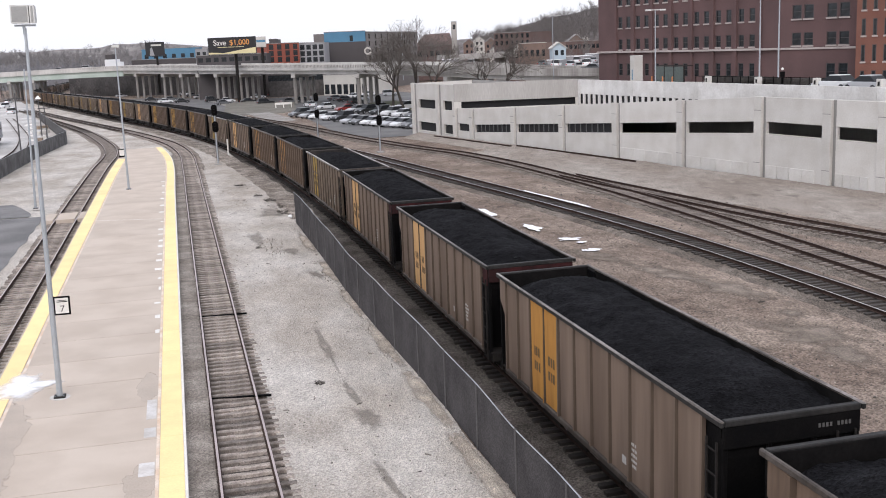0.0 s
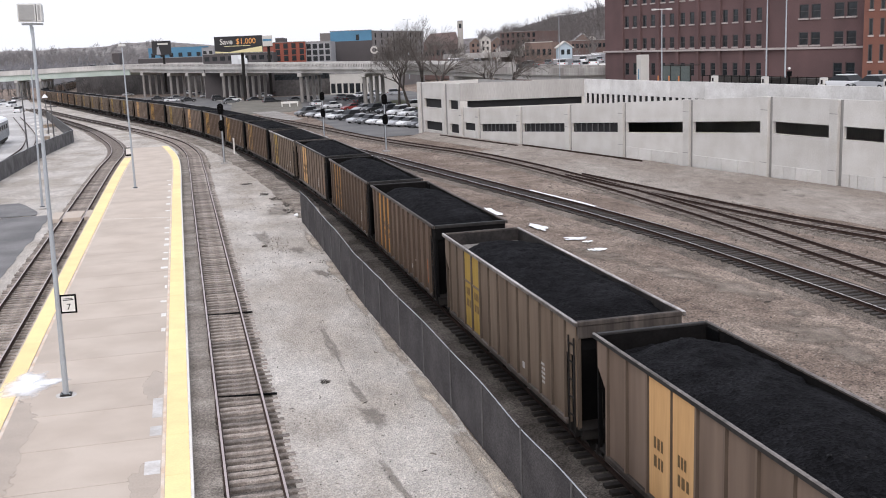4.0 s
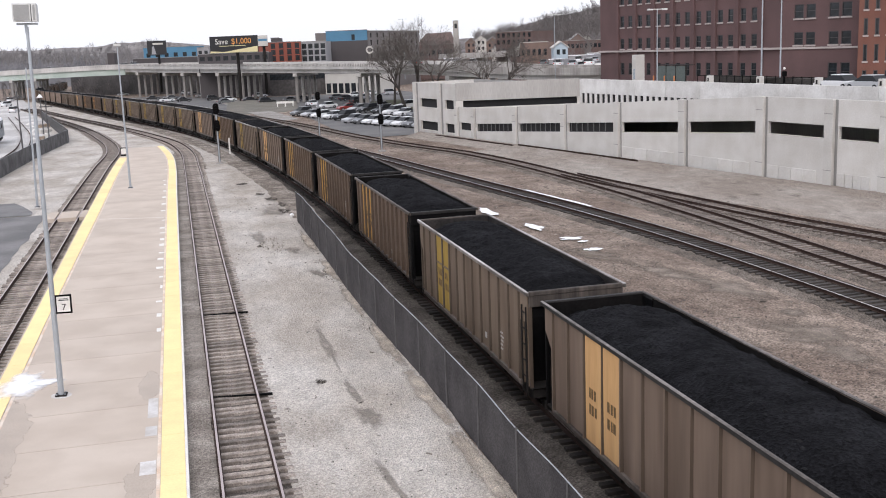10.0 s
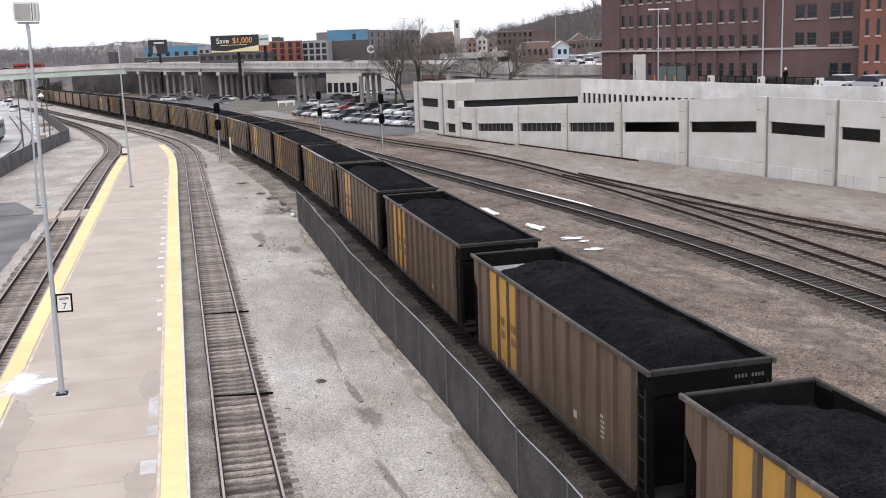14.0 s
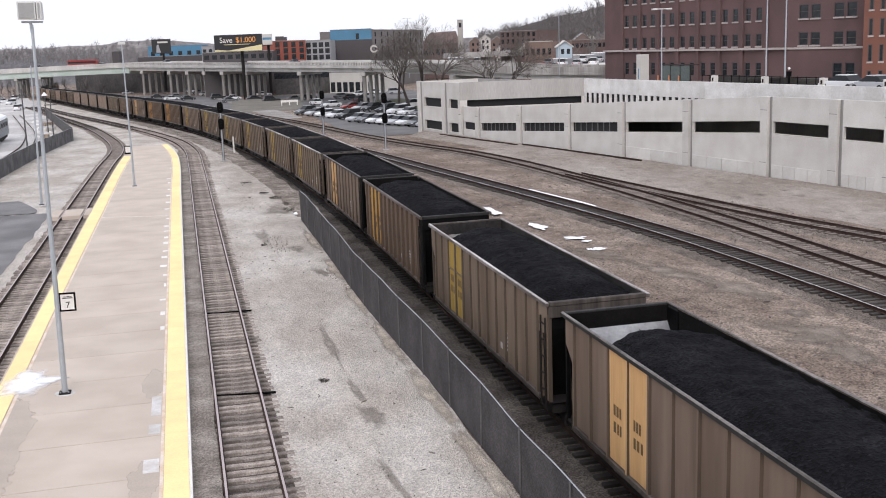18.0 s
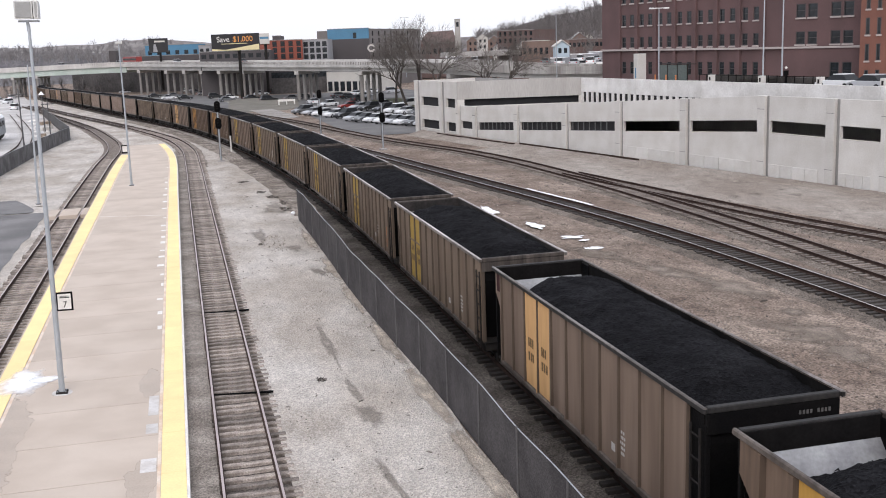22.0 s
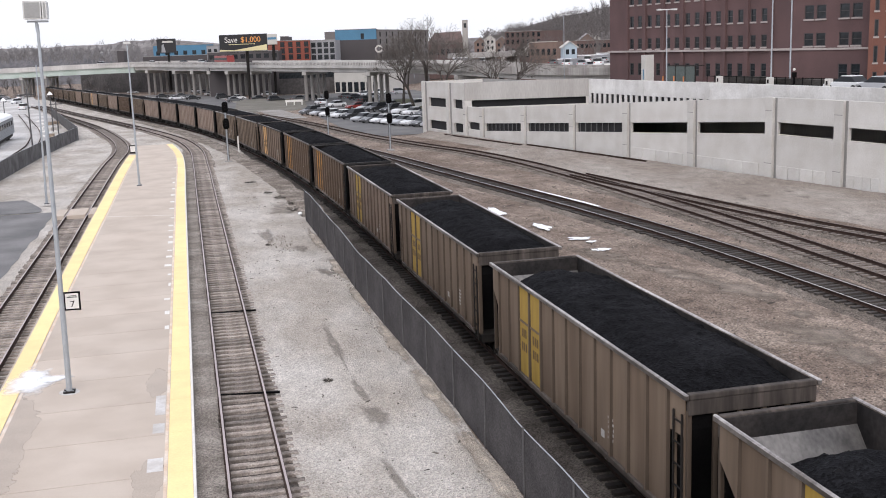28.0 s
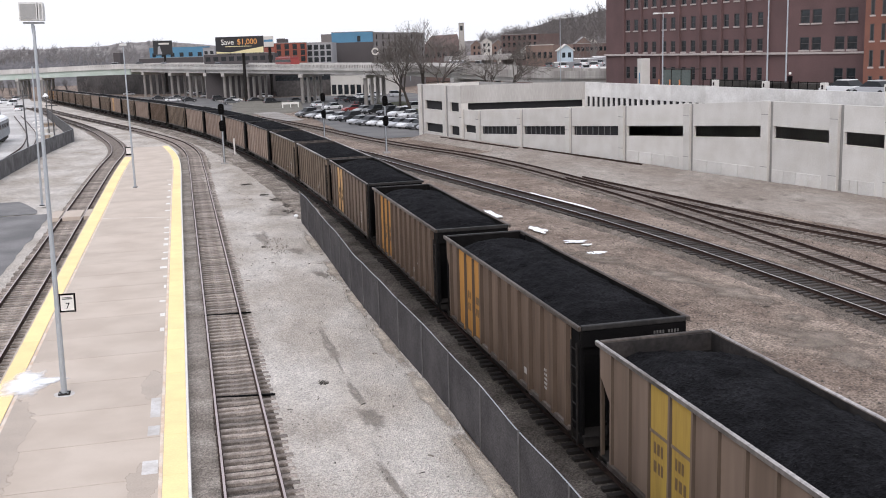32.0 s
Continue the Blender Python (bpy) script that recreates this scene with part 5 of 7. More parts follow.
wing = thing("brick_wing", "taller orange-red brick wing with narrow windows", "building")
mC, lC = wall_frame(town(43.5, 113.2), town(58, 107.6))
spans = [(0.5 + 1.1 * i, z, 0.42, 1.75) for i in range(10) for z in (5.1, 7.8, 10.5, 13.15, 15.85, 18.5)]
part("wall", pierced(spans, 0, lC, 5.0, 24.0), M_BRICK2, wing, at=mC)
for s in spans:
    window(wing, mC, *s, mull=0)
mE, lE = wall_frame(town(48, 124), town(43.5, 113.2))
part("wall", boxes((0, lE - 0.02, 0, 0.3, 5.0, 24.0)), M_BRICK2, wing, at=mE)

# ---- the viaduct ----
VIA = [(-260, 424), (-190, 424), (-150, 422), (-125, 414), (-98, 373), (-79, 343), (-60, 311), (-34, 264), (-17, 233), (0, 206), (15, 192), (32, 183), (60, 172)]
VZ = [7.1, 7.25, 7.95, 8.2, 8.1, 7.95, 7.85, 7.85, 7.8, 7.35, 6.5, 6.2, 6.0]
_vp = [town(a, b, z) for (a, b), z in zip(VIA, VZ)]


def via_point(u):
    """A point on the deck's near edge by index, smooth between the plan points."""
    i = min(max(int(u), 0), len(_vp) - 2)
    t = u - i
    p0, p1, p2, p3 = _vp[max(i - 1, 0)], _vp[i], _vp[i + 1], _vp[min(i + 2, len(_vp) - 1)]
    return 0.5 * ((2 * p1) + (p2 - p0) * t + (2 * p0 - 5 * p1 + 4 * p2 - p3) * t * t + (3 * p1 - p0 - 3 * p2 + p3) * t ** 3)


def via_frame(u):
    a, b = via_point(max(u - 0.05, 0)), via_point(min(u + 0.05, len(_vp) - 1))
    d = (b - a).normalized()
    side = Vector((-d.y, d.x, 0)).normalized()
    if side.y < 0:
        side = -side
    return via_point(u), d, side


def sweep(u0, u1, step, outline):
    """A closed outline (across, height) drawn along the viaduct."""
    bm, rows = bmesh.new(), []
    n = max(2, round((u1 - u0) / step))
    for k in range(n + 1):
        u = u0 + (u1 - u0) * k / n
        p, d, side = via_frame(u)
        g = float(np.interp(u, (4.0, 8.0), (1.4, 1.0)))
        rows.append([p + side * a + Vector((0, 0, z * (g if z < -0.95 else 1.0))) for a, z in outline])
    quads(bm, rows, closed=True)
    bm.faces.new([bm.verts.new(q) for q in rows[0]])
    bm.faces.new([bm.verts.new(q) for q in rows[-1]])
    bmesh.ops.recalc_face_normals(bm, faces=bm.faces[:])
    return bm


M_VIA = material("viaduct_concrete", (0.54, 0.525, 0.50), vary=0.1, scale=0.15, fine=3, tint=(0.43, 0.415, 0.395), streak=True)
M_GREEN = material("pale_green_steel", (0.47, 0.53, 0.49), vary=0.1, scale=0.2, fine=3, tint=(0.40, 0.47, 0.42), rough=0.6)
M_COLUMN = material("column_concrete", (0.36, 0.345, 0.33), vary=0.15, scale=0.4, fine=4, tint=(0.18, 0.168, 0.158), streak=True)
via = thing("viaduct", "long curving concrete road viaduct with a green steel span", "viaduct")
M_VIA_OLD = material("stained_old_viaduct_concrete", (0.40, 0.385, 0.365), vary=0.2, scale=0.35, fine=3, tint=(0.25, 0.235, 0.22), streak=True)
for u0, u1, cm in ((0, 8.5, M_VIA), (8.5, 12, M_VIA_OLD)):
    part("deck", sweep(u0, u1, 0.125, [(0.0, -1.35), (0.0, -0.95), (13.0, -0.95), (13.0, -1.35)]), cm, via)
    for o in (0.0, 12.7):
        part("parapet", sweep(u0, u1, 0.125, [(o, -0.93), (o, 0.0), (o + 0.28, 0.0), (o + 0.28, -0.93)]), cm, via)
for o in (0.8, 4.5, 8.2, 11.6):
    part("girder", sweep(3.0, 12, 0.125, [(o, -2.2), (o, -1.37), (o + 0.5, -1.37), (o + 0.5, -2.2)]), M_VIA, via)
for o in (0.6, 6.0, 11.6):
    part("steel_girder", sweep(0, 3.0, 0.125, [(o, -2.9), (o, -1.37), (o + 0.4, -1.37), (o + 0.4, -2.9)]), M_GREEN, via, "pale green steel girder")
for u in (0.8, 1.35, 1.6, 9.0, 10.2):
    p, d, side = via_frame(u)
    g = max(fall(p.y), -4.5) - 0.4
    gk = 1.6 if u < 2 else 1.0
    ang = math.atan2(side.y, side.x)
    m = Matrix.LocRotScale((p.x, p.y, 0), Euler((0, 0, ang)), None)
    bent = part("bent_cap", boxes((0.2, 12.8, -0.6, 0.6, p.z - 3.0 * gk, p.z - 2.22 * gk), bevel=0.05), M_VIA, via, at=m)
    for o in (1.0, 4.6, 8.2, 11.8):
        bm = bmesh.new()
        beam(bm, (o, 0, g), (o, 0, p.z - 3.0 * gk), 0.55, 12)
        part("column", bm, M_COLUMN, bent)

# upright bars of the parapet railing
bm, u = bmesh.new(), 2.2
while u < 8.3:
    p, d, side = via_frame(u)
    q = p + side * -0.05
    box(bm, q.x - 0.07, q.x + 0.07, q.y - 0.06, q.y + 0.06, p.z - 0.75, p.z - 0.12)
    u += 0.9 / max(((via_point(min(u + 0.05, 11.9)) - via_point(u)).length / 0.05), 1.0)
tagged(part("parapet_railing", bm, M_COLUMN, via), kind="stuff")
# the bents of the long spans stand askew, in line with the street below
for u in (3.28, 3.95, 4.45, 4.95, 5.45, 6.0, 6.8, 7.84):
    p, d, side = via_frame(u)
    g = max(fall(p.y), -4.5) - 0.4
    gk = float(np.interp(u, (4.0, 8.0), (1.4, 1.0)))
    m = Matrix.LocRotScale((p.x, p.y, 0), Euler((0, 0, math.atan2(*((0.80, 0.60) if u < 5 else (0.85, 0.53))))), None)
    bent = part("bent_cap", boxes((0.3, 13.4, -0.6, 0.6, p.z - 3.0 * gk, p.z - 2.22 * gk), bevel=0.05), M_VIA, via, at=m)
    for o in (1.2, 4.9, 8.6, 12.3):
        bm = bmesh.new()
        beam(bm, (o, 0, g), (o, 0, p.z - 3.0 * gk), 0.46, 12)
        part("column", bm, M_COLUMN, bent)


# ---- town beyond ----
def block(name, label, a, b, z0, z1, deep, mat, wins=None, roofmat=None, category="building", parapet=0.4):
    """A building with its front from a to b (town lat, dep), rows of windows cut into the front."""
    t = thing(name, label, category)
    m, l = wall_frame(town(*a), town(*b))
    spans = []
    if wins:
        nx, rows, w, h = wins
        for i in range(nx):
            for z in rows:
                spans.append((l * (i + 0.5) / nx - w / 2, z, w, h))
    part("wall", pierced(spans, 0, l, z0, z1), mat, t, at=m)
    part("wall", boxes((0, 0.3, 0.3, deep, z0, z1)), mat, t, at=m)
    part("wall", boxes((l - 0.3, l, 0.3, deep, z0, z1)), mat, t, at=m)
    part("wall", boxes((0.3, l - 0.3, deep - 0.3, deep, z0, z1)), mat, t, at=m)
    part("roof", boxes((0.3, l - 0.3, 0.3, deep - 0.3, z1 - parapet - 0.2, z1 - parapet)), roofmat or M_ROOF, t, at=m)
    part("coping", boxes((-0.1, l + 0.1, -0.1, 0.35, z1, z1 + 0.2)), roofmat or M_ROOF, t, at=m)
    for s in spans:
        part("window", shared(("bwin", s[2], s[3]), lambda: mesh_of("window", boxes((0, s[2], 0.15, 0.18, 0, s[3])), M_GLASS)), None, t, at=m @ Matrix.Translation((s[0], 0, s[1])))
    return t, m, l


M_ROOF = material("grey_roof", (0.30, 0.29, 0.28), vary=0.15, scale=0.2, fine=3)
M_BLUE = material("blue_cladding", (0.09, 0.22, 0.34), vary=0.08, scale=0.2, fine=3, tint=(0.08, 0.19, 0.29))
M_CHAR = material("charcoal_cladding", (0.078, 0.071, 0.073), vary=0.1, scale=0.2, fine=3)
M_ORANGE = material("orange_red_cladding", (0.27, 0.082, 0.055), vary=0.1, scale=0.2, fine=3)
M_GREYCLAD = material("grey_cladding", (0.30, 0.30, 0.31), vary=0.08, scale=0.2, fine=3)
M_DULLBRICK = material("dull_brown_brick", (0.135, 0.092, 0.083), vary=0.12, scale=0.3, fine=4)
M_DIMCLAD = material("brown_grey_cladding", (0.19, 0.175, 0.17), vary=0.1, scale=0.2, fine=3)
M_TAN = material("tan_brick", (0.205, 0.143, 0.12), vary=0.12, scale=0.3, fine=4)
M_PALE = material("pale_siding", (0.55, 0.53, 0.49), vary=0.08, scale=0.3, fine=4)


# ---- hills and woods ----
M_WOODS = material("winter_woods", (0.175, 0.158, 0.152), vary=0.35, scale=0.03, fine=0.25, tint=(0.12, 0.108, 0.106), bump=0)
# dark colour of the walls added to darken the space under the viaduct
M_CHAR2 = material("dark_backdrop_wall", (0.085, 0.079, 0.077), vary=0.4, scale=0.12, fine=1.2, tint=(0.045, 0.042, 0.042))
M_BELT = material("dark_wood_belt", (0.165, 0.16, 0.165), vary=0.3, scale=0.06, fine=0.5, tint=(0.115, 0.112, 0.118), bump=0)
M_HILL = material("dry_hillside", (0.25, 0.235, 0.225), vary=0.4, scale=0.02, fine=0.25, tint=(0.155, 0.142, 0.138), bump=0)
M_CROWN = material("brown_twigs", (0.125, 0.108, 0.095), vary=0.2, scale=1, fine=6, bump=0)
M_TWIG = material("grey_twigs", (0.165, 0.15, 0.145), vary=0.2, scale=1, fine=6, bump=0)
# far twigs are coloured paler to paint in distance haze
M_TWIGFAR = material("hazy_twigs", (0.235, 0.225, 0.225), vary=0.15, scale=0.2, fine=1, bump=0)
M_BARK = material("grey_bark", (0.07, 0.06, 0.053), vary=0.3, scale=2, fine=14)


def ridge(name, label, pts, back, mat, seed, foot=-12.0):
    """A hill: a rough crest over plan points (lat, dep, height), falling to its foot in front and behind."""
    bm, rows = bmesh.new(), []
    la, de, ze = ([p[k] for p in pts] for k in range(3))
    n = 90
    for i in range(n + 1):
        u = la[0] + (la[-1] - la[0]) * i / n
        d, z = float(np.interp(u, la, de)), float(np.interp(u, la, ze))
        z += 1.5 * noise.noise((u * 0.03, seed, 0)) + 0.8 * noise.noise((u * 0.15, seed, 4))
        rows.append([town(u, d - 0.45 * back, foot), town(u, d - 0.2 * back, foot + (z - foot) * 0.6), town(u, d, z), town(u, d + back * 0.5, z - 2), town(u, d + back, foot)])
    return tagged(part(name, quads(bm, rows), mat), label, "hill", kind="structure")


ridge("far_hill", "grey hazy wooded hillside beyond the viaduct", [(-400.5, 900, 19.4), (-372.0, 900, 19.2), (-343.4, 900, 19.0), (-310.0, 900, 19.9), (-288.6, 900, 19.5), (-276.5, 900, 21.9), (-252.7, 900, 22.8), (-229.1, 900, 20.9), (-208.2, 900, 15.4), (-172.8, 900, 12.1), (-106.2, 900, 13.1), (-39.8, 900, 13.3)], 260, M_HILL, 1)
ridge("town_hill", "brown wooded hill with houses above the town", [(-27.4, 620, 12.0), (5.3, 620, 13.3), (21.6, 620, 14.5), (38.0, 620, 17.4), (49.5, 600, 20.7), (62.1, 600, 23.3), (72.2, 580, 25.3), (84.4, 560, 28.3), (122.4, 560, 31.9), (180.7, 560, 32.4), (239.1, 560, 30.0)], 200, M_WOODS, 2)


def bare_wood(name, label, pts, count, size, mat, seed, spread=30.0, thick=1.0):
    """A stand of leafless trees, far off: trunks with forked, thinning limbs."""
    rng, bm = random.Random(seed), bmesh.new()
    la, de, ze = ([p[k] for p in pts] for k in range(3))
    for _ in range(count):
        u = rng.uniform(la[0], la[-1])
        o = rng.uniform(-spread, 6)
        d, z = float(np.interp(u, la, de)) + o, float(np.interp(u, la, ze)) - 1.5 + 0.12 * o
        h = size * rng.uniform(0.6, 1.25)
        base = town(u, d, z - 1)
        top = base + Vector((rng.uniform(-0.1, 0.1) * h, 0, h * 0.55))
        beam(bm, base, top, 0.2 * thick, 3, 0.09 * thick)
        for _ in range(9):
            f = rng.uniform(0.35, 1.0)
            a = base.lerp(top, f)
            e = a + Vector((rng.uniform(-0.35, 0.35) * h, rng.uniform(-0.2, 0.2) * h, rng.uniform(0.12, 0.5) * h))
            beam(bm, a, e, 0.08 * thick, 3, 0.035 * thick)
            g = a.lerp(e, 0.6)
            for _ in range(2):
                beam(bm, g, g + Vector((rng.uniform(-0.2, 0.2) * h, rng.uniform(-0.1, 0.1) * h, rng.uniform(0.05, 0.28) * h)), 0.055 * thick, 3, 0.025 * thick)
    return tagged(part(name, bm, mat), label, "trees", kind="stuff")


bare_wood("hill_woods", "leafless grey-brown woods on the town hill", [(16.5, 610, 14.7), (37.4, 610, 16.4), (48.6, 590, 19.3), (61.1, 590, 21.9), (71.0, 570, 23.9), (84.3, 550, 26.8)], 700, 7.2, M_TWIG, 11, 90, 1.0)
bare_wood("hill_foot_woods", "leafless trees among the houses on the slope", [(-14.6, 430, 9.0), (10.3, 430, 8.0), (26.1, 430, 7.3), (62.4, 430, 8.6)], 90, 9, M_TWIG, 12, 60, 0.9)
ridge("wood_belt", "dark grey belt of leafless woods below the far hill", [(-328.5, 720, 14.4), (-298.1, 720, 13.1), (-275.1, 720, 14.5), (-252.4, 720, 12.8), (-222.0, 720, 12.0), (-199.3, 720, 9.9), (-161.6, 720, 5.4), (-108.5, 720, 1.8)], 90, M_BELT, 5)
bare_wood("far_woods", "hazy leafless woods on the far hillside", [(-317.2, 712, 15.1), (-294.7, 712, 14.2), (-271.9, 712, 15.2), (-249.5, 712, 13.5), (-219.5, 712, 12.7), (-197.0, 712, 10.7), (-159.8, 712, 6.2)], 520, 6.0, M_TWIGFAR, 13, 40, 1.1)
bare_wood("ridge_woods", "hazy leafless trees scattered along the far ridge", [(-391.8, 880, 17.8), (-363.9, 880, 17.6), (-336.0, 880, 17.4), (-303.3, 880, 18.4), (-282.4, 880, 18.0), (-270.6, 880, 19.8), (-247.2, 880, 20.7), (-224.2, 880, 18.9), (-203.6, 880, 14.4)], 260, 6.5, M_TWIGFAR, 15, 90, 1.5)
bare_wood("embankment_trees", "dark leafless scrub on the embankment under the viaduct", [(-194.5, 455, 2.3), (-175.2, 455, 1.0), (-155.9, 455, 0.7), (-141.4, 455, 0.6)], 60, 5, M_TWIG, 14, 40, 0.8)

# ---- buildings of the town ----
tower_block, tm, tl = block("blue_apartments", "charcoal apartment building with a blue top storey", (-41.9, 380), (-27.4, 380), -4, 17.08, 26, M_CHAR)
part("blue_storey", boxes((-0.06, tl + 0.06, -0.03, 0.05, 13.56, 17.08), bevel=0.01), M_BLUE, tower_block, "blue metal cladding", at=tm)
part("stair_window", boxes((tl * 0.62, tl * 0.70, -0.07, -0.031, 13.76, 15.71)), M_GLASS, tower_block, at=tm)
bm, rows = bmesh.new(), []
for a in range(1, 20):
    ca, sa = math.cos(a * math.tau / 20), math.sin(a * math.tau / 20)
    rows.append([(tl * 1.05 + r * ca, y, 10.15 + r * sa) for r, y in ((0.8, -0.5), (1.35, -0.5), (1.35, -0.38), (0.8, -0.38))])
quads(bm, rows, closed=True)
part("round_sign", bm, M_PALE, tower_block, "pale ring-shaped sign", at=tm)
block("long_apartments", "grey apartment block stepping back behind the blue one", (-27.2, 381), (-10.5, 440), -4, 16.72, 20, M_DIMCLAD, (9, (6.81, 9.35, 11.90, 14.43), 1.6, 1.7))
block("grey_apartments", "pale grey apartment block with recessed balconies", (-48.3, 360), (-39.9, 360), -4, 13.64, 16, M_GREYCLAD, (4, (7.31, 9.36, 11.41), 1.5, 1.6))
block("orange_apartments", "orange-red apartment block with dark windows", (-57.7, 352), (-48.0, 358), -4, 13.80, 16, M_ORANGE, (4, (7.75, 9.77, 11.79), 1.6, 1.7))
block("stair_tower", "charcoal stair tower of the apartments", (-57.6, 356), (-54.9, 356), 8, 15.22, 8, M_CHAR)
block("dark_warehouse", "long low dark warehouse wall", (-138.8, 476), (-108.7, 476), -4, 9.86, 14, M_CHAR)
block("charcoal_hall", "charcoal commercial building behind the billboard", (-79.6, 345), (-56.8, 345), -4, 10.83, 18, M_CHAR, (9, (8.69,), 1.6, 1.4))
block("grey_row", "grey narrow row building beside the blue shop", (-109.6, 474), (-104.4, 474), -4, 13.6, 10, M_GREYCLAD, (2, (10.6,), 1.5, 1.7))
block("blue_shop", "bright blue low shop building", (-135.0, 480), (-110.5, 480), -4, 14.46, 12, M_BLUE, (6, (10.25,), 1.8, 1.8))
# added backdrop: shade and dark buildings under the deck, as one dark wall
block("shade_backdrop_wall", "dark wall added for shade and dark buildings behind the viaduct", (-162.6, 462), (-64.7, 400), -5, 6.13, 3, M_CHAR2)
# added block that keeps the view below the deck dark
block("added_podium", "dark brown low podium added below the apartments", (-55.7, 338), (-37.8, 338), -4, 5.32, 8, M_CHAR2, (10, (1.97,), 2.0, 1.8))
church, chm, chl = block("brick_church", "brown brick church hall with a hipped red-brown roof", (-11.5, 470), (4.1, 470), -4, 11.0, 22, M_DULLBRICK, (6, (6.31,), 1.6, 2.4))
bm = bmesh.new()
lo, hi = [bm.verts.new(q) for q in ((-0.5, -0.5, 11.2), (chl + 0.5, -0.5, 11.2), (chl + 0.5, 22.5, 11.2), (-0.5, 22.5, 11.2))], [bm.verts.new(q) for q in ((3.2, 9, 15.9), (chl - 1.0, 9, 16.3), (chl - 1.0, 13, 16.3), (3.2, 13, 15.9))]
for k in range(4):
    bm.faces.new((lo[k], lo[(k + 1) % 4], hi[(k + 1) % 4], hi[k]))
bm.faces.new(hi)
bm.faces.new(lo[::-1])
part("hipped_roof", bm, M_DULLBRICK, church, "red-brown hipped roof", at=chm)
ct, cm, cl = block("church_tower", "pale stone church tower with belfry opening", (3.8, 468), (6.2, 468), -4, 20.72, 3, M_CONC2, (1, (17.60,), 1.1, 2.0))
block("brick_school", "dark red brick building on the slope", (21.4, 450), (35.7, 440), -4, 14.96, 18, M_DULLBRICK, (7, (6.46, 9.92, 12.67), 1.3, 1.8))
block("tan_shop", "tan brick shop with a white roof edge", (23.1, 330), (31.1, 325), -4, 10.57, 14, M_TAN, (5, (6.66,), 1.1, 1.9), M_PALE)
block("long_brick_row", "long brown brick row on the hill", (47.3, 420), (60.7, 415), -4, 10.41, 12, M_DULLBRICK, (8, (7.60,), 1.3, 1.6))
block("brick_annex", "low red brick annex beside the road", (18.1, 360), (25.7, 360), -4, 8.00, 10, M_DULLBRICK, (4, (5.76,), 1.2, 1.4))
block("white_workshop", "white workshop wall with a blue stripe seen under the viaduct", (-37.4, 330), (-23.1, 320), -3, 3.47, 12, M_PALE, (7, (-2.4,), 1.9, 3.0))
block("yard_office", "small dark building on the ridge", (-189.3, 600), (-185.5, 600), -4, 13.23, 6, M_CHAR)


for a, b, z, dp in (((32.8, 285), (36.9, 283), 6.83, 16), ((39.7, 300), (44.8, 298), 6.99, 22), ((24.6, 255), (27.4, 254), 6.57, 10)):
    block("flat_shed", "low shed with a bright white flat roof", a, b, -2, z, dp, M_GREYCLAD, (3, (z - 2.2,), 1.6, 1.2), M_BRIGHTWHITE, "shed", 0.05)
block("flat_shed", "low shed with a bright white flat roof", (-0.3, 262), (3.7, 262), -2, 7.60, 12, M_GREYCLAD, None, M_BRIGHTWHITE, "shed", 0.05)


def house(name, label, a, w, deep, z0, z1, mat, roof):
    """A small gabled house."""
    t = thing(name, label, "house")
    m, l = wall_frame(town(*a), town(a[0] + w, a[1]))
    part("wall", prism(bmesh.new(), [(0, z0), (w, z0), (w, z1), (w / 2, z1 + w * 0.38), (0, z1)], 0, deep, axis="y"), mat, t, at=m)
    for s in (0, 1):
        x0, x1 = (-0.4, w / 2) if s == 0 else (w + 0.4, w / 2)
        part("roof", prism(bmesh.new(), [(x0, z1 - 0.15), (x1, z1 + w * 0.38 + 0.05), (x1, z1 + w * 0.38 + 0.3), (x0, z1 + 0.1)], -0.4, deep + 0.4, axis="y"), roof, t, at=m)
    for x in (0.22, 0.62):
        for z in (z1 - 1.9, z1 - 4.6):
            part("window", boxes((w * x, w * x + 0.9, -0.04, 0.02, z, z + 1.4)), M_GLASS, t, at=m)
    return t


M_BLUEHOUSE = material("pale_blue_siding", (0.42, 0.50, 0.56), vary=0.08, scale=0.3, fine=4)
house("blue_house", "pale blue gabled house with white trim", (30.3, 300), 4.0, 6, 2, 8.95, M_BLUEHOUSE, M_PALE)
for a, w, z, mt in (((9.9, 520), 5.5, 11.2, M_TAN), ((14.3, 500), 5.0, 12.3, M_PALE), ((19.7, 520), 7, 10.75, M_TAN), ((24.1, 380), 6, 7.77, M_PALE), ((61.8, 520), 9, 11.20, M_PALE), ((75.5, 560), 8, 17.11, M_PALE), ((32.3, 360), 6, 6.83, M_PALE), ((54.5, 480), 10, 9.33, M_TAN), ((-23.5, 470), 9, 7.60, M_TAN), ((20.7, 470), 7, 7.77, M_PALE), ((47.2, 540), 8, 12.44, M_TAN)):
    house("hill_house", "small gabled house among bare trees on the slope", a, w, 8, z - 8, z, mt, M_ROOF)
# second overpass and retaining wall
over = thing("overpass", "grey concrete overpass beyond the trees", "bridge")
mo, lo = wall_frame(town(*(1.6, 300)), town(*(21.3, 310)))
part("deck", boxes((0, lo, 0, 8, 6.94, 8.36)), M_VIA_OLD, over, at=mo)
for x in (0.15, 0.5, 0.85):
    part("pier", boxes((lo * x, lo * x + 1.2, 1, 7, -3, 6.94)), M_COLUMN, over, at=mo)

# ---- billboards ----
M_BILL = material("black_billboard", (0.02, 0.02, 0.022), vary=0.1, scale=0.3, fine=3, rough=0.5, bump=0)
M_ORANGETEXT = material("orange_lettering", (0.80, 0.36, 0.10), vary=0.05, scale=0.3, fine=3, bump=0)
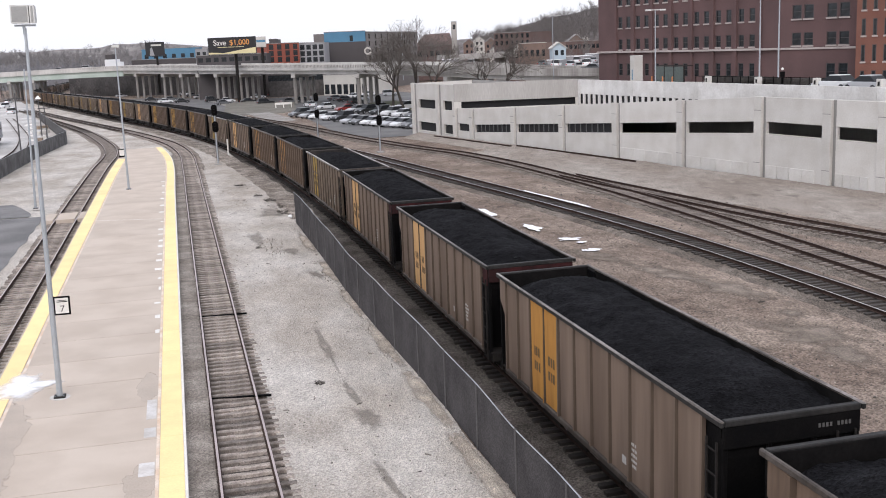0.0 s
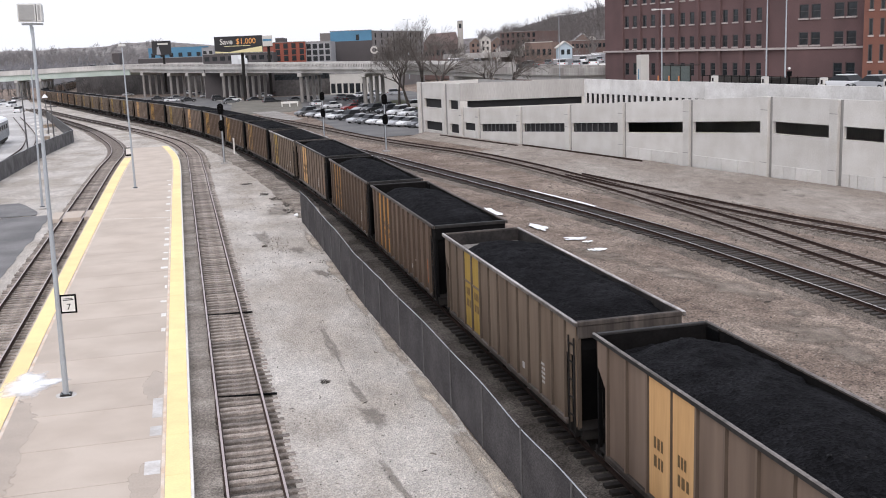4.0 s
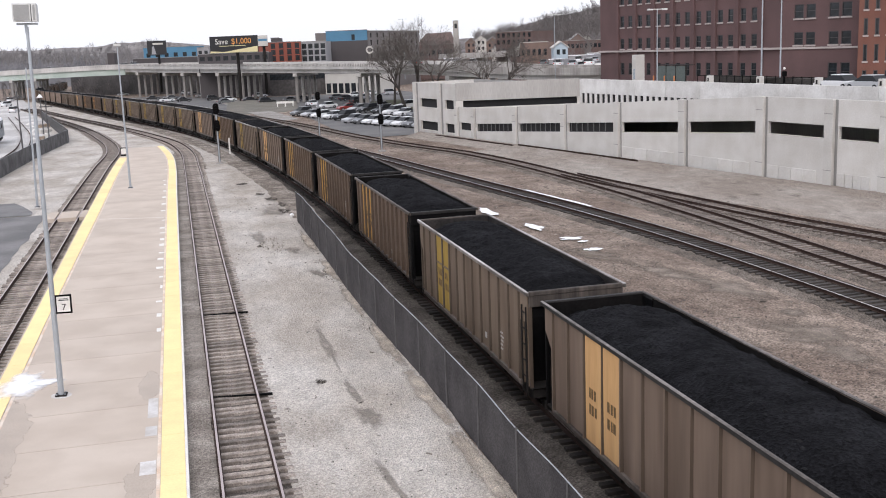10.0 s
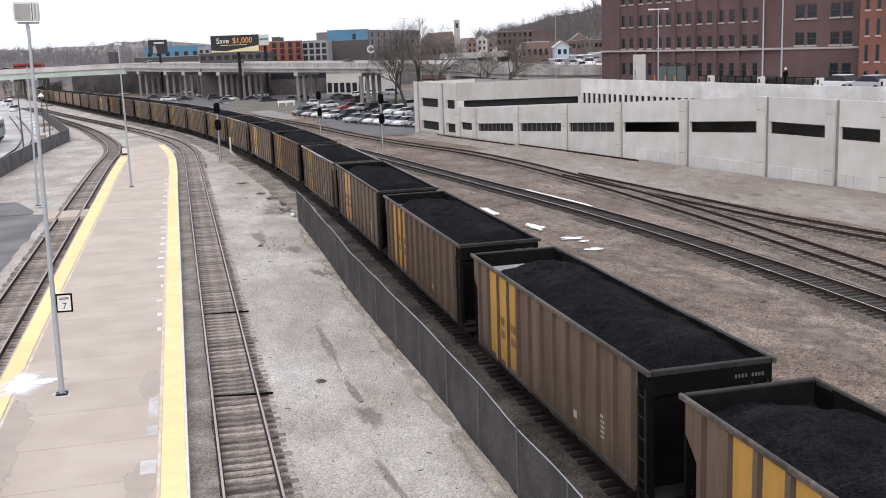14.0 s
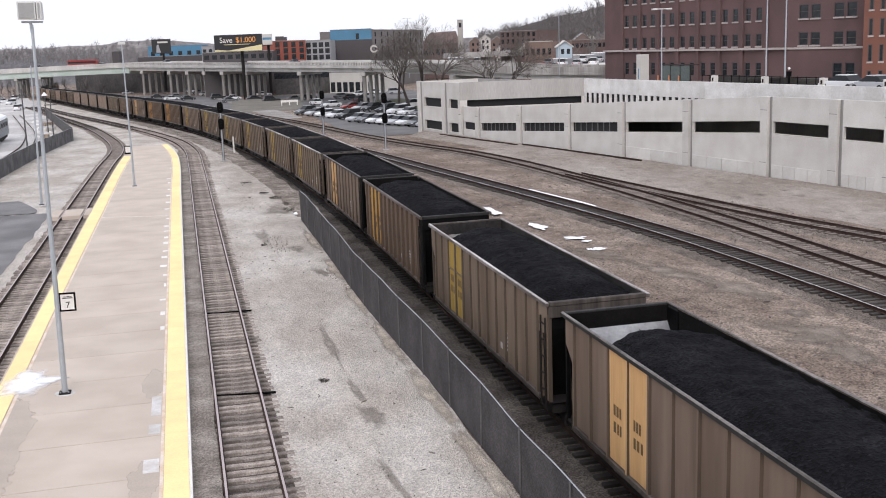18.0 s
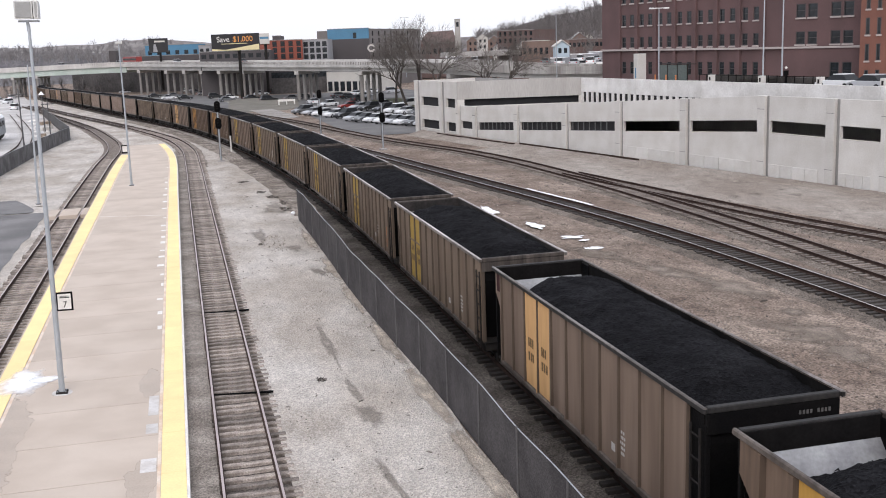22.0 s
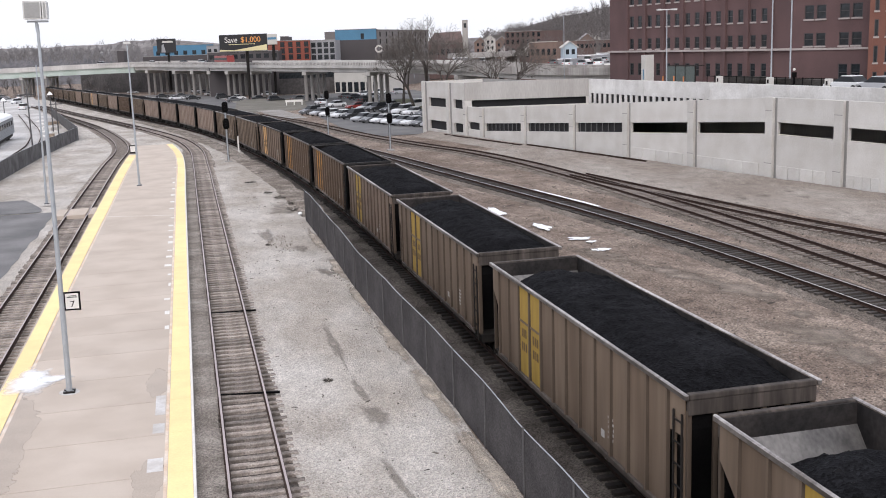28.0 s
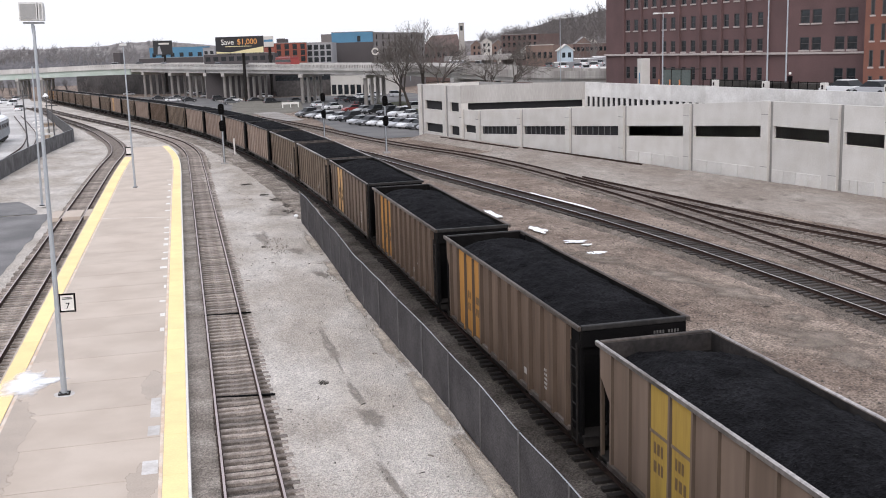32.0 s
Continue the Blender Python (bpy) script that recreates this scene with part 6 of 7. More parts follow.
M_BANNER = material("pale_yellow_banner", (0.70, 0.62, 0.36), vary=0.06, scale=0.3, fine=3, bump=0)


def billboard(name, label, a, b, z0, z1, mat, ground):
    t = thing(name, label, "billboard")
    m, l = wall_frame(town(*a), town(*b))
    fr = part("panel", boxes((0, l, 0, 0.4, z0, z1), bevel=0.05), mat, t, at=m)
    part("catwalk", boxes((0, l, -0.9, 0.0, z0 - 0.25, z0 - 0.12)), M_DARKSTEEL, t, at=m)
    bm = bmesh.new()
    beam(bm, (l * 0.55, 0.9, ground), (l * 0.55, 0.9, z0 + 1), 0.45, 14)
    part("pole", bm, M_DARKSTEEL, t, at=m)
    part("truss", boxes((0.5, l - 0.5, 0.4, 0.9, z0 + 0.6, z0 + 1.1), (0.5, l - 0.5, 0.4, 0.9, z1 - 1.2, z1 - 0.8)), M_DARKSTEEL, t, at=m)
    return t, m, l


bb, bmx, bl = billboard("billboard", "black roadside billboard with white and orange lettering", (-66.8, 305), (-52.8, 303), 11.05, 15.75, M_BILL, -2.6)
letters("Save", 2.15, M_WHITE, bb, bmx @ pose(bl * 0.25, -0.01, 13.56, 90, 0, 0))
letters("$1,000", 2.15, M_ORANGETEXT, bb, bmx @ pose(bl * 0.66, -0.01, 13.56, 90, 0, 0))
part("banner", prism(bmesh.new(), [(0.1, 11.05 + 0.1), (bl - 0.1, 11.05 + 0.1), (bl - 0.1, 12.78), (bl * 0.6, 11.99), (bl * 0.3, 11.37), (0.1, 11.68)], -0.02, -0.005, axis="y"), M_BANNER, bb, "pale yellow curved banner", at=bmx)
part("small_print", boxes((bl * 0.2, bl * 0.75, -0.02, -0.005, 12.94, 13.09)), M_BANNER, bb, at=bmx)
b3, m3, l3 = billboard("billboard", "white and blue billboard turned away behind the black one", (-57.5, 330), (-54.4, 330), 12.72, 15.95, M_PALE, -2)
part("blue_field", boxes((0.2, l3 - 0.2, -0.02, -0.005, 14.25, 14.93)), M_BLUE, b3, at=m3)
b2, m2b, l2b = billboard("billboard", "dark billboard above the blue shop", (-115.2, 415), (-107.8, 415), 11.31, 16.66, M_BILL, -3)
part("white_field", prism(bmesh.new(), [(1.6, 11.52), (3.4, 11.52), (2.6, 14.74), (1.9, 14.31)], -0.02, -0.005, axis="y"), M_GREYCLAD, b2, "grey wedge shape", at=m2b)
part("small_print", boxes((l2b * 0.3, l2b * 0.85, -0.02, -0.005, 15.16, 15.81)), M_PALE, b2, at=m2b)

# ---- trees near the viaduct ----
def bare_tree(name, label, base, h, seed, lean=0.0, depth=5, r0=None):
    """A leafless tree: tapered trunk and limbs forking down to twigs."""
    rng = random.Random(seed)
    t = thing(name, label, "tree", base)
    trunk, crown = bmesh.new(), bmesh.new()

    def grow(a, d, length, r, level):
        b = a + d * length
        beam(trunk if level < 2 else crown, a, b, r, 7 if level < 2 else (4 if level < 4 else 3), r * 0.68)
        if level >= depth:
            return
        for _ in range(3):
            e = Vector((rng.gauss(0, 1), rng.gauss(0, 1), rng.gauss(0, 0.6))).normalized()
            nd = (d * 1.05 + e * (0.8 if level else 0.5) + Vector((lean * 0.2, 0, 0.12))).normalized()
            grow(a.lerp(b, rng.uniform(0.6, 1.0)) if level else b, nd, length * rng.uniform(0.68, 0.88), max(r * 0.55, 0.02), level + 1)
    grow(Vector((0, 0, -0.3)), Vector((lean, 0, 1)).normalized(), h * 0.3, r0 or h * 0.024, 0)
    part("trunk", trunk, M_BARK, t)
    part("crown", crown, M_CROWN, t)
    return t


bare_tree("bare_tree", "tall leafless tree beside the garage", town(*(-5.4, 208), -1.3), 18.5, 3, -0.03, 6)
bare_tree("bare_tree", "leafless tree on the grass island below the viaduct", town(*(-8.3, 214), -1.3), 15.0, 4, -0.3, 6)
bare_tree("bare_tree", "leafless tree leaning over the viaduct parapet", town(*(-2.6, 202), -1.3), 15.5, 21, 0.12, 6)
bare_tree("bare_tree", "leafless tree on the grass island below the viaduct", town(*(-10.8, 218), -1.4), 14.0, 22, 0.05, 6)
bare_tree("bare_tree", "leafless tree behind the garage roof", town(*(8.6, 165), 0.0), 13.0, 6, 0.1, 6)
bare_tree("bare_tree", "leafless tree behind the garage roof", town(*(7.3, 170), 0.0), 12.0, 9, -0.15)
M_GREYGLASS = material("shelter_glass", (0.10, 0.125, 0.12), vary=0.1, scale=1, fine=4, rough=0.15, bump=0, spec=0.6)
M_GRASS2 = material("dull_grass", (0.165, 0.15, 0.125), vary=0.3, scale=0.3, fine=5, tint=(0.115, 0.108, 0.085))
M_GRASS = material("winter_grass", (0.075, 0.085, 0.035), vary=0.3, scale=0.4, fine=6, tint=(0.10, 0.095, 0.05))
bm = bmesh.new()
prism(bm, [tuple(Vector(q).to_2d()) for q in ((37.54, 219.65, -1.49), (40.39, 196.20, -1.26), (45.33, 200.10, -1.30), (51.89, 228.78, -1.58), (50.90, 246.64, -1.78), (43.87, 241.67, -1.72))], -1.75, -1.2, axis="z")
tagged(part("grass_island", bm, M_GRASS), "green-brown grass island at the parking lot's edge", "grass", kind="structure")
bm = bmesh.new()
prism(bm, [tuple(Vector(q).to_2d()) for q in ((9.67, 222.65, -1.52), (17.48, 212.82, -1.42), (26.60, 238.70, -1.69), (29.87, 273.58, -2.08), (19.64, 291.16, -2.29), (13.22, 282.91, -2.19))], -2.3, -1.62, axis="z")
tagged(part("grass_verge", bm, M_GRASS2), "dull brown grass verge beside the street", "grass", kind="structure")

# ---- railway signals ----
def signal(name, label, base, h, heads):
    t = thing(name, label, "railway signal", base)
    part("footing", boxes((-0.4, 0.4, -0.4, 0.4, -0.3, 0.12), bevel=0.03), M_COLUMN, t)
    bm = bmesh.new()
    beam(bm, (0, 0, 0.2), (0, 0, h), 0.075, 10)
    part("mast", bm, M_GALV, t)
    for z in heads:
        pts = [(0.33 * math.cos(a * math.tau / 16), z + (0.5 if math.sin(a * math.tau / 16) > 0 else -0.5) * 0.55 + 0.33 * math.sin(a * math.tau / 16)) for a in range(16)]
        hd = part("signal_head", prism(bmesh.new(), pts, -0.22, -0.14, axis="y"), M_BLACK, t, "black oval signal head")
        for dz in (-0.27, 0.0, 0.27):
            bm = bmesh.new()
            beam(bm, (0, -0.22, z + dz), (0, -0.36, z + dz - 0.02), 0.11, 10)
            part("hood", bm, M_BLACK, hd)
    bm = bmesh.new()
    for k in range(int(h / 0.4)):
        box(bm, -0.11, 0.11, 0.1, 0.13, 0.5 + 0.4 * k, 0.53 + 0.4 * k)
    for x in (-0.11, 0.11):
        box(bm, x - 0.02, x + 0.02, 0.09, 0.14, 0.2, h - 0.2)
    part("ladder", bm, M_POST, t)
    return t


signal("railway_signal", "two-headed railway signal mast beside the coal track", (4.16, 117.48, -0.62), 6.6, (6.0, 4.2))
signal("railway_signal", "two-headed railway signal mast beyond the train", (19.22, 147.89, -0.84), 6.2, (5.7, 3.4))
signal("railway_signal", "two-headed railway signal mast between the main tracks", (22.80, 120.55, -0.64), 6.6, (6.0, 3.7))
mk = thing("marker_post", "white marker post beside the track", "post", (5.81, 128.25, -0.69))
part("post", boxes((-0.09, 0.09, -0.05, 0.05, -0.2, 2.0), bevel=0.01), M_WHITE, mk)

# ---- parked vehicles ----
CARPAINT = {c: material(c + "_car_enamel", v, vary=0.04, scale=2, fine=10, rough=0.3, bump=0, spec=0.6) for c, v in (("white", (0.70, 0.71, 0.72)), ("silver", (0.42, 0.43, 0.45)), ("black", (0.02, 0.021, 0.023)), ("grey", (0.12, 0.125, 0.13)), ("blue", (0.03, 0.05, 0.11)), ("red", (0.25, 0.03, 0.025)))}
M_CARGLASS = material("tinted_car_glass", (0.018, 0.02, 0.023), vary=0.2, scale=1, fine=4, rough=0.3, bump=0, spec=0.2)
M_TYRE = material("tyre_rubber", (0.02, 0.02, 0.02), vary=0.2, scale=4, fine=30)
M_RIM = material("alloy_rim", (0.4, 0.4, 0.42), rough=0.4, metal=0.8, scale=4, fine=30)
M_LIGHT = material("headlight_glass", (0.6, 0.62, 0.65), rough=0.1, vary=0.05, bump=0)
M_TAIL = material("tail_light", (0.3, 0.02, 0.02), rough=0.2, vary=0.05, bump=0)


def rounded(bm, r):
    """Softens all the edges of a body."""
    bmesh.ops.bevel(bm, geom=bm.edges[:], offset=r, segments=2, affect="EDGES", profile=0.6, clamp_overlap=True)
    return bm


def tumblehome(bm, low, high):
    """Draws the upper part of a cabin in towards its roof."""
    for v in bm.verts:
        v.co.y *= 1 - 0.17 * (v.co.z - low) / (high - low)
    return rounded(bm, 0.04)


def vehicle(base, rz, colour, suv=False, label="", name="car", group="parked cars"):
    """A parked car: body with a rounded outline, glass house, wheels, lights."""
    t = thing(name, label or ("%s parked %s" % (colour, "sport utility car on the asphalt lot" if suv else "sedan car on the asphalt lot")), "car", Matrix.Translation(base) @ pose(0, 0, 0, 0, 0, rz), group)
    h, top = (1.0, 1.72) if suv else (0.88, 1.42)
    L, W = 2.28, 0.9
    lower = [(-L, 0.35), (-L, h * 0.8), (-L + 0.12, h), (-0.9 if not suv else -1.9, h + 0.03), (1.0, h + 0.02), (1.7, h - 0.06), (L - 0.06, h - 0.22), (L, 0.5), (L - 0.06, 0.3), (-L + 0.1, 0.26)]
    part("body", shared(("cbody", suv, colour), lambda: mesh_of("body", rounded(prism(bmesh.new(), lower, -W, W, axis="y"), 0.07), CARPAINT[colour])), None, t)
    cab = [(-2.05, h), (-1.85, top - 0.08), (-1.5, top), (0.1, top), (0.95, h)] if suv else [(-1.6, h), (-0.95, top - 0.03), (-0.5, top), (0.25, top - 0.02), (1.1, h)]
    part("glass_house", shared(("cglass", suv), lambda: mesh_of("glass_house", tumblehome(prism(bmesh.new(), cab, -W + 0.08, W - 0.08, axis="y"), h, top), M_CARGLASS)), None, t)
    xs = sorted(p[0] for p in cab)
    part("roof_panel", shared(("croof", suv, colour), lambda: mesh_of("roof_panel", boxes((xs[1] - 0.02, xs[3] + 0.04, -W + 0.2, W - 0.2, top - 0.06, top + 0.03), bevel=0.04), CARPAINT[colour])), None, t)
    for x in (-1.42, 1.42):
        for s in (-1, 1):
            w = part("wheel", shared("ctyre", lambda: mesh_of("wheel", beam(bmesh.new(), (0, -0.11, 0), (0, 0.11, 0), 0.33, 14), M_TYRE)), None, t, at=(x, s * (W - 0.1), 0.33))
            part("rim", shared("crim", lambda: mesh_of("rim", beam(bmesh.new(), (0, -0.115, 0), (0, 0.115, 0), 0.2, 10), M_RIM)), None, w)
    for s in (-1, 1):
        part("headlight", shared(("chl", suv), lambda: mesh_of("headlight", boxes((L - 0.2, L + 0.01, -0.18, 0.18, h - 0.36, h - 0.22)), M_LIGHT)), None, t, at=(0, s * 0.66, 0))
        part("tail_light", shared(("ctl", suv), lambda: mesh_of("tail_light", boxes((-L - 0.01, -L + 0.12, -0.14, 0.14, h - 0.3, h - 0.1)), M_TAIL)), None, t, at=(0, s * 0.7, 0))
    return t


for x, y, rz, colour, suv in (
        (28.9, 176.0, 213, "silver", 0), (29.9, 172.3, 214, "grey", 0), (31.0, 169.0, 212, "white", 0), (32.0, 165.5, 215, "white", 0), (33.0, 162.6, 213, "silver", 0), (34.0, 159.8, 212, "white", 0), (35.0, 157.0, 214, "grey", 0), (36.0, 154.0, 213, "silver", 0),
        (23.6, 206.4, 211, "grey", 1), (24.9, 200.7, 213, "silver", 0), (26.1, 195.6, 212, "white", 0), (27.4, 190.0, 215, "white", 0), (28.6, 184.8, 213, "black", 1),
        (34.6, 219.0, 195, "red", 0), (35.8, 212.7, 212, "silver", 0), (36.6, 206.0, 213, "black", 1), (38.0, 198.6, 214, "black", 1), (39.0, 192.4, 212, "white", 1), (39.9, 187.0, 213, "white", 0), (41.0, 182.0, 213, "grey", 0),
        (30.8, 248.0, 100, "white", 0), (32.2, 232.7, 205, "white", 0), (45.9, 213.2, 200, "white", 1), (41.8, 220.0, 205, "silver", 0)):
    vehicle((x, y, fall(y) - 0.29), rz, colour, bool(suv))
for x, y, rz, colour, suv in ((-80.0, 440.0, 40, "white", 1), (-74.0, 446.0, 60, "white", 1), (-69.8, 452.0, 35, "silver", 0), (-59.8, 398.8, 20, "white", 0), (-63.5, 404.0, 20, "grey", 1), (-72.0, 425.0, 30, "white", 1), (-66.0, 421.0, 30, "silver", 0)):
    vehicle((x, y, fall(y) - 0.29), rz, colour, bool(suv), "%s vehicle parked in the far service yard" % colour, group="yard vehicles")
for base, rz, colour, suv in (
        ((14.89, 310.14, -2.52), 5, "white", 0), ((31.61, 342.54, -2.94), 10, "black", 1), ((35.59, 349.72, -3.04), 10, "grey", 0), ((42.80, 270.25, -2.04), 30, "black", 0), ((48.84, 292.06, -2.30), 30, "white", 0), ((47.27, 272.30, -2.07), 30, "silver", 0), ((55.44, 304.62, -2.46), 15, "white", 0), ((42.05, 248.72, -1.80), 30, "black", 1), ((42.10, 282.00, -2.18), 30, "grey", 0), ((53.30, 324.74, -2.71), 20, "white", 1), ((56.56, 325.18, -2.72), 20, "white", 0),
        ((59.49, 295.68, -2.35), 5, "silver", 1), ((-0.83, 358.68, -3.16), 10, "grey", 0), ((2.45, 326.97, -2.74), 10, "black", 0), ((8.99, 368.25, -3.30), 15, "silver", 0), ((11.23, 322.62, -2.68), 10, "black", 1), ((13.10, 292.47, -2.31), 12, "grey", 0), ((19.95, 295.70, -2.35), 12, "black", 0), ((25.53, 333.36, -2.82), 15, "white", 0), ((22.89, 276.08, -2.11), 12, "black", 1), ((29.32, 279.29, -2.15), 14, "grey", 0), ((33.63, 286.92, -2.24), 14, "black", 0), ((-6.99, 363.80, -3.23), 8, "black", 0), ((-2.34, 335.66, -2.85), 8, "white", 0), ((-20.35, 453.47, -4.55), 8, "white", 0), ((4.07, 425.88, -4.13), 8, "white", 0), ((6.78, 399.12, -3.73), 8, "grey", 0)):
    vehicle(base, rz, colour, bool(suv), "%s car parked under the viaduct" % colour, group="cars under the viaduct")
for i, (px, dep, colour, suv) in enumerate(((41.82, 0, "white", 0), (45.42, 0, "silver", 0))):
    vehicle((0, 0, 0), 0, colour, bool(suv), "%s car parked on the street behind the garage" % colour, group="street cars").matrix_world = m2 @ pose(px, 1.7, 5.84, 0, 0, 180)
for px, colour in (((24.4, 232), "white"), ((27.3, 230), "silver"), ((30.9, 230), "white"), ((23.0, 250), "grey"), ((2.2, 290), "white"), ((7.6, 290), "white"), ((32.7, 262), "white"), ((36.6, 262), "silver")):
    vehicle(town(*px, 5.4), 62, colour, colour == "white", "%s car parked along the upper road" % colour, group="upper road vehicles")
bm = boxes((0, 60, 0, 40, -3, 5.3))
tagged(part("upper_lot", bm, M_PALE, at=wall_frame(town(*(17.1, 225)), town(*(32.8, 215)))[0]), "raised parking lot and retaining wall beside the brick building", "parking lot", kind="structure")

# ---- street edge behind the garage ----
M_BOLLARD = material("orange_bollard", (0.5, 0.2, 0.08), vary=0.1, scale=2, fine=10)
for i, u in enumerate((24.61, 32.33, 40.21, 47.68)):
    t = thing("gate_pillar", "pale concrete pillar with a dark panel on the street wall", "pillar", m2 @ Matrix.Translation((u, 0.9, 5.3)), "street wall pillars")
    part("shaft", boxes((-0.3, 0.3, -0.25, 0.25, 0, 1.7), bevel=0.03), M_PANEL, t)
    part("dark_panel", boxes((-0.12, 0.12, -0.27, -0.252, 1.12, 1.5), bevel=0.01), M_DARKSTEEL, t)
fence2 = thing("street_railing", "black steel railing along the street wall", "railing")
u = 22.13
while u < 40.92:
    part("picket", boxes((u - 0.03, u + 0.03, 1.17, 1.23, 5.3, 7.05)), M_BLACK, fence2, at=m2)
    part("rail", boxes((u + 0.03, u + 1.17, 1.18, 1.22, 6.93, 7.0)), M_BLACK, fence2, at=m2)
    part("rail", boxes((u + 0.03, u + 1.17, 1.18, 1.22, 6.2, 6.25)), M_BLACK, fence2, at=m2)
    u += 1.2
M_BUSH = material("dark_hedge", (0.045, 0.04, 0.035), vary=0.4, scale=0.8, fine=5)
hedge = boxes((22.13, 40.49, 2.2, 2.9, 5.3, 6.9))
bmesh.ops.subdivide_edges(hedge, edges=hedge.edges[:], cuts=7, use_grid_fill=True)
for v in hedge.verts:
    v.co += Vector((0, 0.5, 0.4)) * noise.noise(v.co * 0.9)
tagged(part("hedge", hedge, M_BUSH, at=m2), "dark leafless hedge behind the railing", "hedge", kind="stuff")


def street_lamp(base, h, label, arm=0.9):
    t = thing("street_lamp", label, "lamp post", base, "street lamps")
    bm = bmesh.new()
    beam(bm, (0, 0, 0), (0, 0, h), 0.09, 10, 0.05)
    part("pole", bm, M_GALV, t)
    part("arm", boxes((-arm, arm, -0.05, 0.05, h, h + 0.1)), M_LAMPBODY, t)
    for s in (-1, 1):
        part("lamp_head", boxes((s * arm - 0.3, s * arm + 0.3, -0.16, 0.16, h - 0.06, h + 0.12), bevel=0.03), M_LAMPBODY, t)


street_lamp(m2 @ Vector((14.25, 1.6, 5.0)), 14.15 - 5.0, "slim pale street lamp with a double arm")
street_lamp(m2 @ Vector((31.42, 1.8, 5.3)), 12.0, "tall pale street lamp behind the garage")
street_lamp(m2 @ Vector((32.17, 3.5, 5.3)), 13.0, "tall pale street lamp behind the garage")
street_lamp(town(*(17.9, 175), 1.0), 15.20 - 1.0, "tall pale street lamp behind the garage roof")
street_lamp(town(*(-11.5, 300), 2.0), 18.39 - 2.0, "slim street lamp on the viaduct")
gl = thing("globe_lamp", "dark post with a white globe on the street", "lamp post", m2 @ Vector((34.90, 1.6, 5.3)))
part("post", boxes((-0.09, 0.09, -0.09, 0.09, 0, 2.0), (-0.22, 0.22, -0.12, 0.12, 1.7, 2.2), bevel=0.02), M_BLACK, gl)
bm = bmesh.new()
bmesh.ops.create_uvsphere(bm, u_segments=12, v_segments=8, radius=0.13, matrix=Matrix.Translation((0, 0, 2.45)))
part("globe", bm, M_WHITE, gl)
st = thing("stair_house", "pale concrete stair head with a blue notice on the garage", "stair tower", m2 @ Matrix.Translation((10.50, 1.0, 5.3)))
part("shell", boxes((-0.42, 0.42, 0, 1.2, 0, 3.9), bevel=0.03), M_PANEL, st)
part("notice", boxes((-0.05, 0.12, -0.03, -0.002, 1.1, 2.3), bevel=0.01), M_BLUE, st)
sh = thing("bus_shelter", "green-grey glass shelter beside the stair head", "shelter", m2 @ Matrix.Translation((13.02, 2.4, 5.3)))
part("glass_wall", boxes((0, 5.4, 0, 0.06, 0, 2.6)), M_GREYGLASS, sh)
part("roof", boxes((-0.1, 5.5, -0.1, 1.2, 2.65, 2.72), bevel=0.02), M_DARKSTEEL, sh)
for x in (0.0, 1.8, 3.6, 5.4):
    part("mullion", boxes((x - 0.05, x + 0.05, -0.03, 0.09, 0, 2.65)), M_DARKSTEEL, sh)
for u in (14.69, 16.73, 18.52):
    t = thing("bollard", "orange and white bollard on the street edge", "bollard", m2 @ Matrix.Translation((u, 0.8, 5.3)), "street bollards")
    part("post", boxes((-0.07, 0.07, -0.07, 0.07, 0, 1.6), bevel=0.03), M_BOLLARD, t)

# ---- loose patches by the tracks ----
for i, (q, rx, ry) in enumerate((((21.43, 62.74, -0.34), 0.42, 1.2), ((20.56, 69.85, -0.36), 0.42, 1.7), ((22.15, 58.06, -0.32), 0.6, 0.45), ((22.46, 56.86, -0.32), 0.3, 0.25), ((22.18, 54.45, -0.31), 0.34, 0.4), ((21.69, 54.51, -0.32), 0.2, 0.3))):
    blot("snow_patch", q[0], q[1], rx, ry, -0.30, M_SNOW_SOFT, "small white leftover snow patch on the brown gravel", "snow", 20 + i, 0.7)
bm = bmesh.new()
ribbon(bm, main_line, 68.5, 79.0, 0.5, 1.25, 1.6, -0.175, -0.175, rough=0.12)
tagged(part("snow_strip", bm, M_BRIGHTWHITE), "long white leftover snow strip beside the main track", "snow")
M_WEED = material("dead_brown_weeds", (0.10, 0.08, 0.055), vary=0.3, scale=2, fine=12)


def weeds(name, label, cx, cy, rx, ry, count, h, seed, z=-0.2):
    rng, bm = random.Random(seed), bmesh.new()
    for _ in range(count):
        a, r = rng.uniform(0, math.tau), math.sqrt(rng.random())
        p = Vector((cx + rx * r * math.cos(a), cy + ry * r * math.sin(a), z))
        for _ in range(3):
            beam(bm, p, p + Vector((rng.uniform(-0.3, 0.3), rng.uniform(-0.3, 0.3), rng.uniform(0.3, 1))) * h, 0.012, 3, 0.004)
    return tagged(part(name, bm, M_WEED), label, "weeds", kind="stuff")


for i, (a, b) in enumerate((((0.40, 35.23, -0.30), (2.38, 34.84, -0.30)), ((0.29, 47.04, -0.30), (2.37, 46.80, -0.30)))):
    bm = bmesh.new()
    beam(bm, Vector(a) + Vector((0, 0, 0.17)), Vector(b) + Vector((0, 0, 0.18)), 0.022, 6, 0.045)
    tagged(part("tie_rod", bm, M_BLACK), "black steel rod cover laid across the ties", "rod", "rod covers")
M_DEBRIS = material("dark_wet_debris", (0.075, 0.065, 0.055), vary=0.4, scale=3, fine=20)
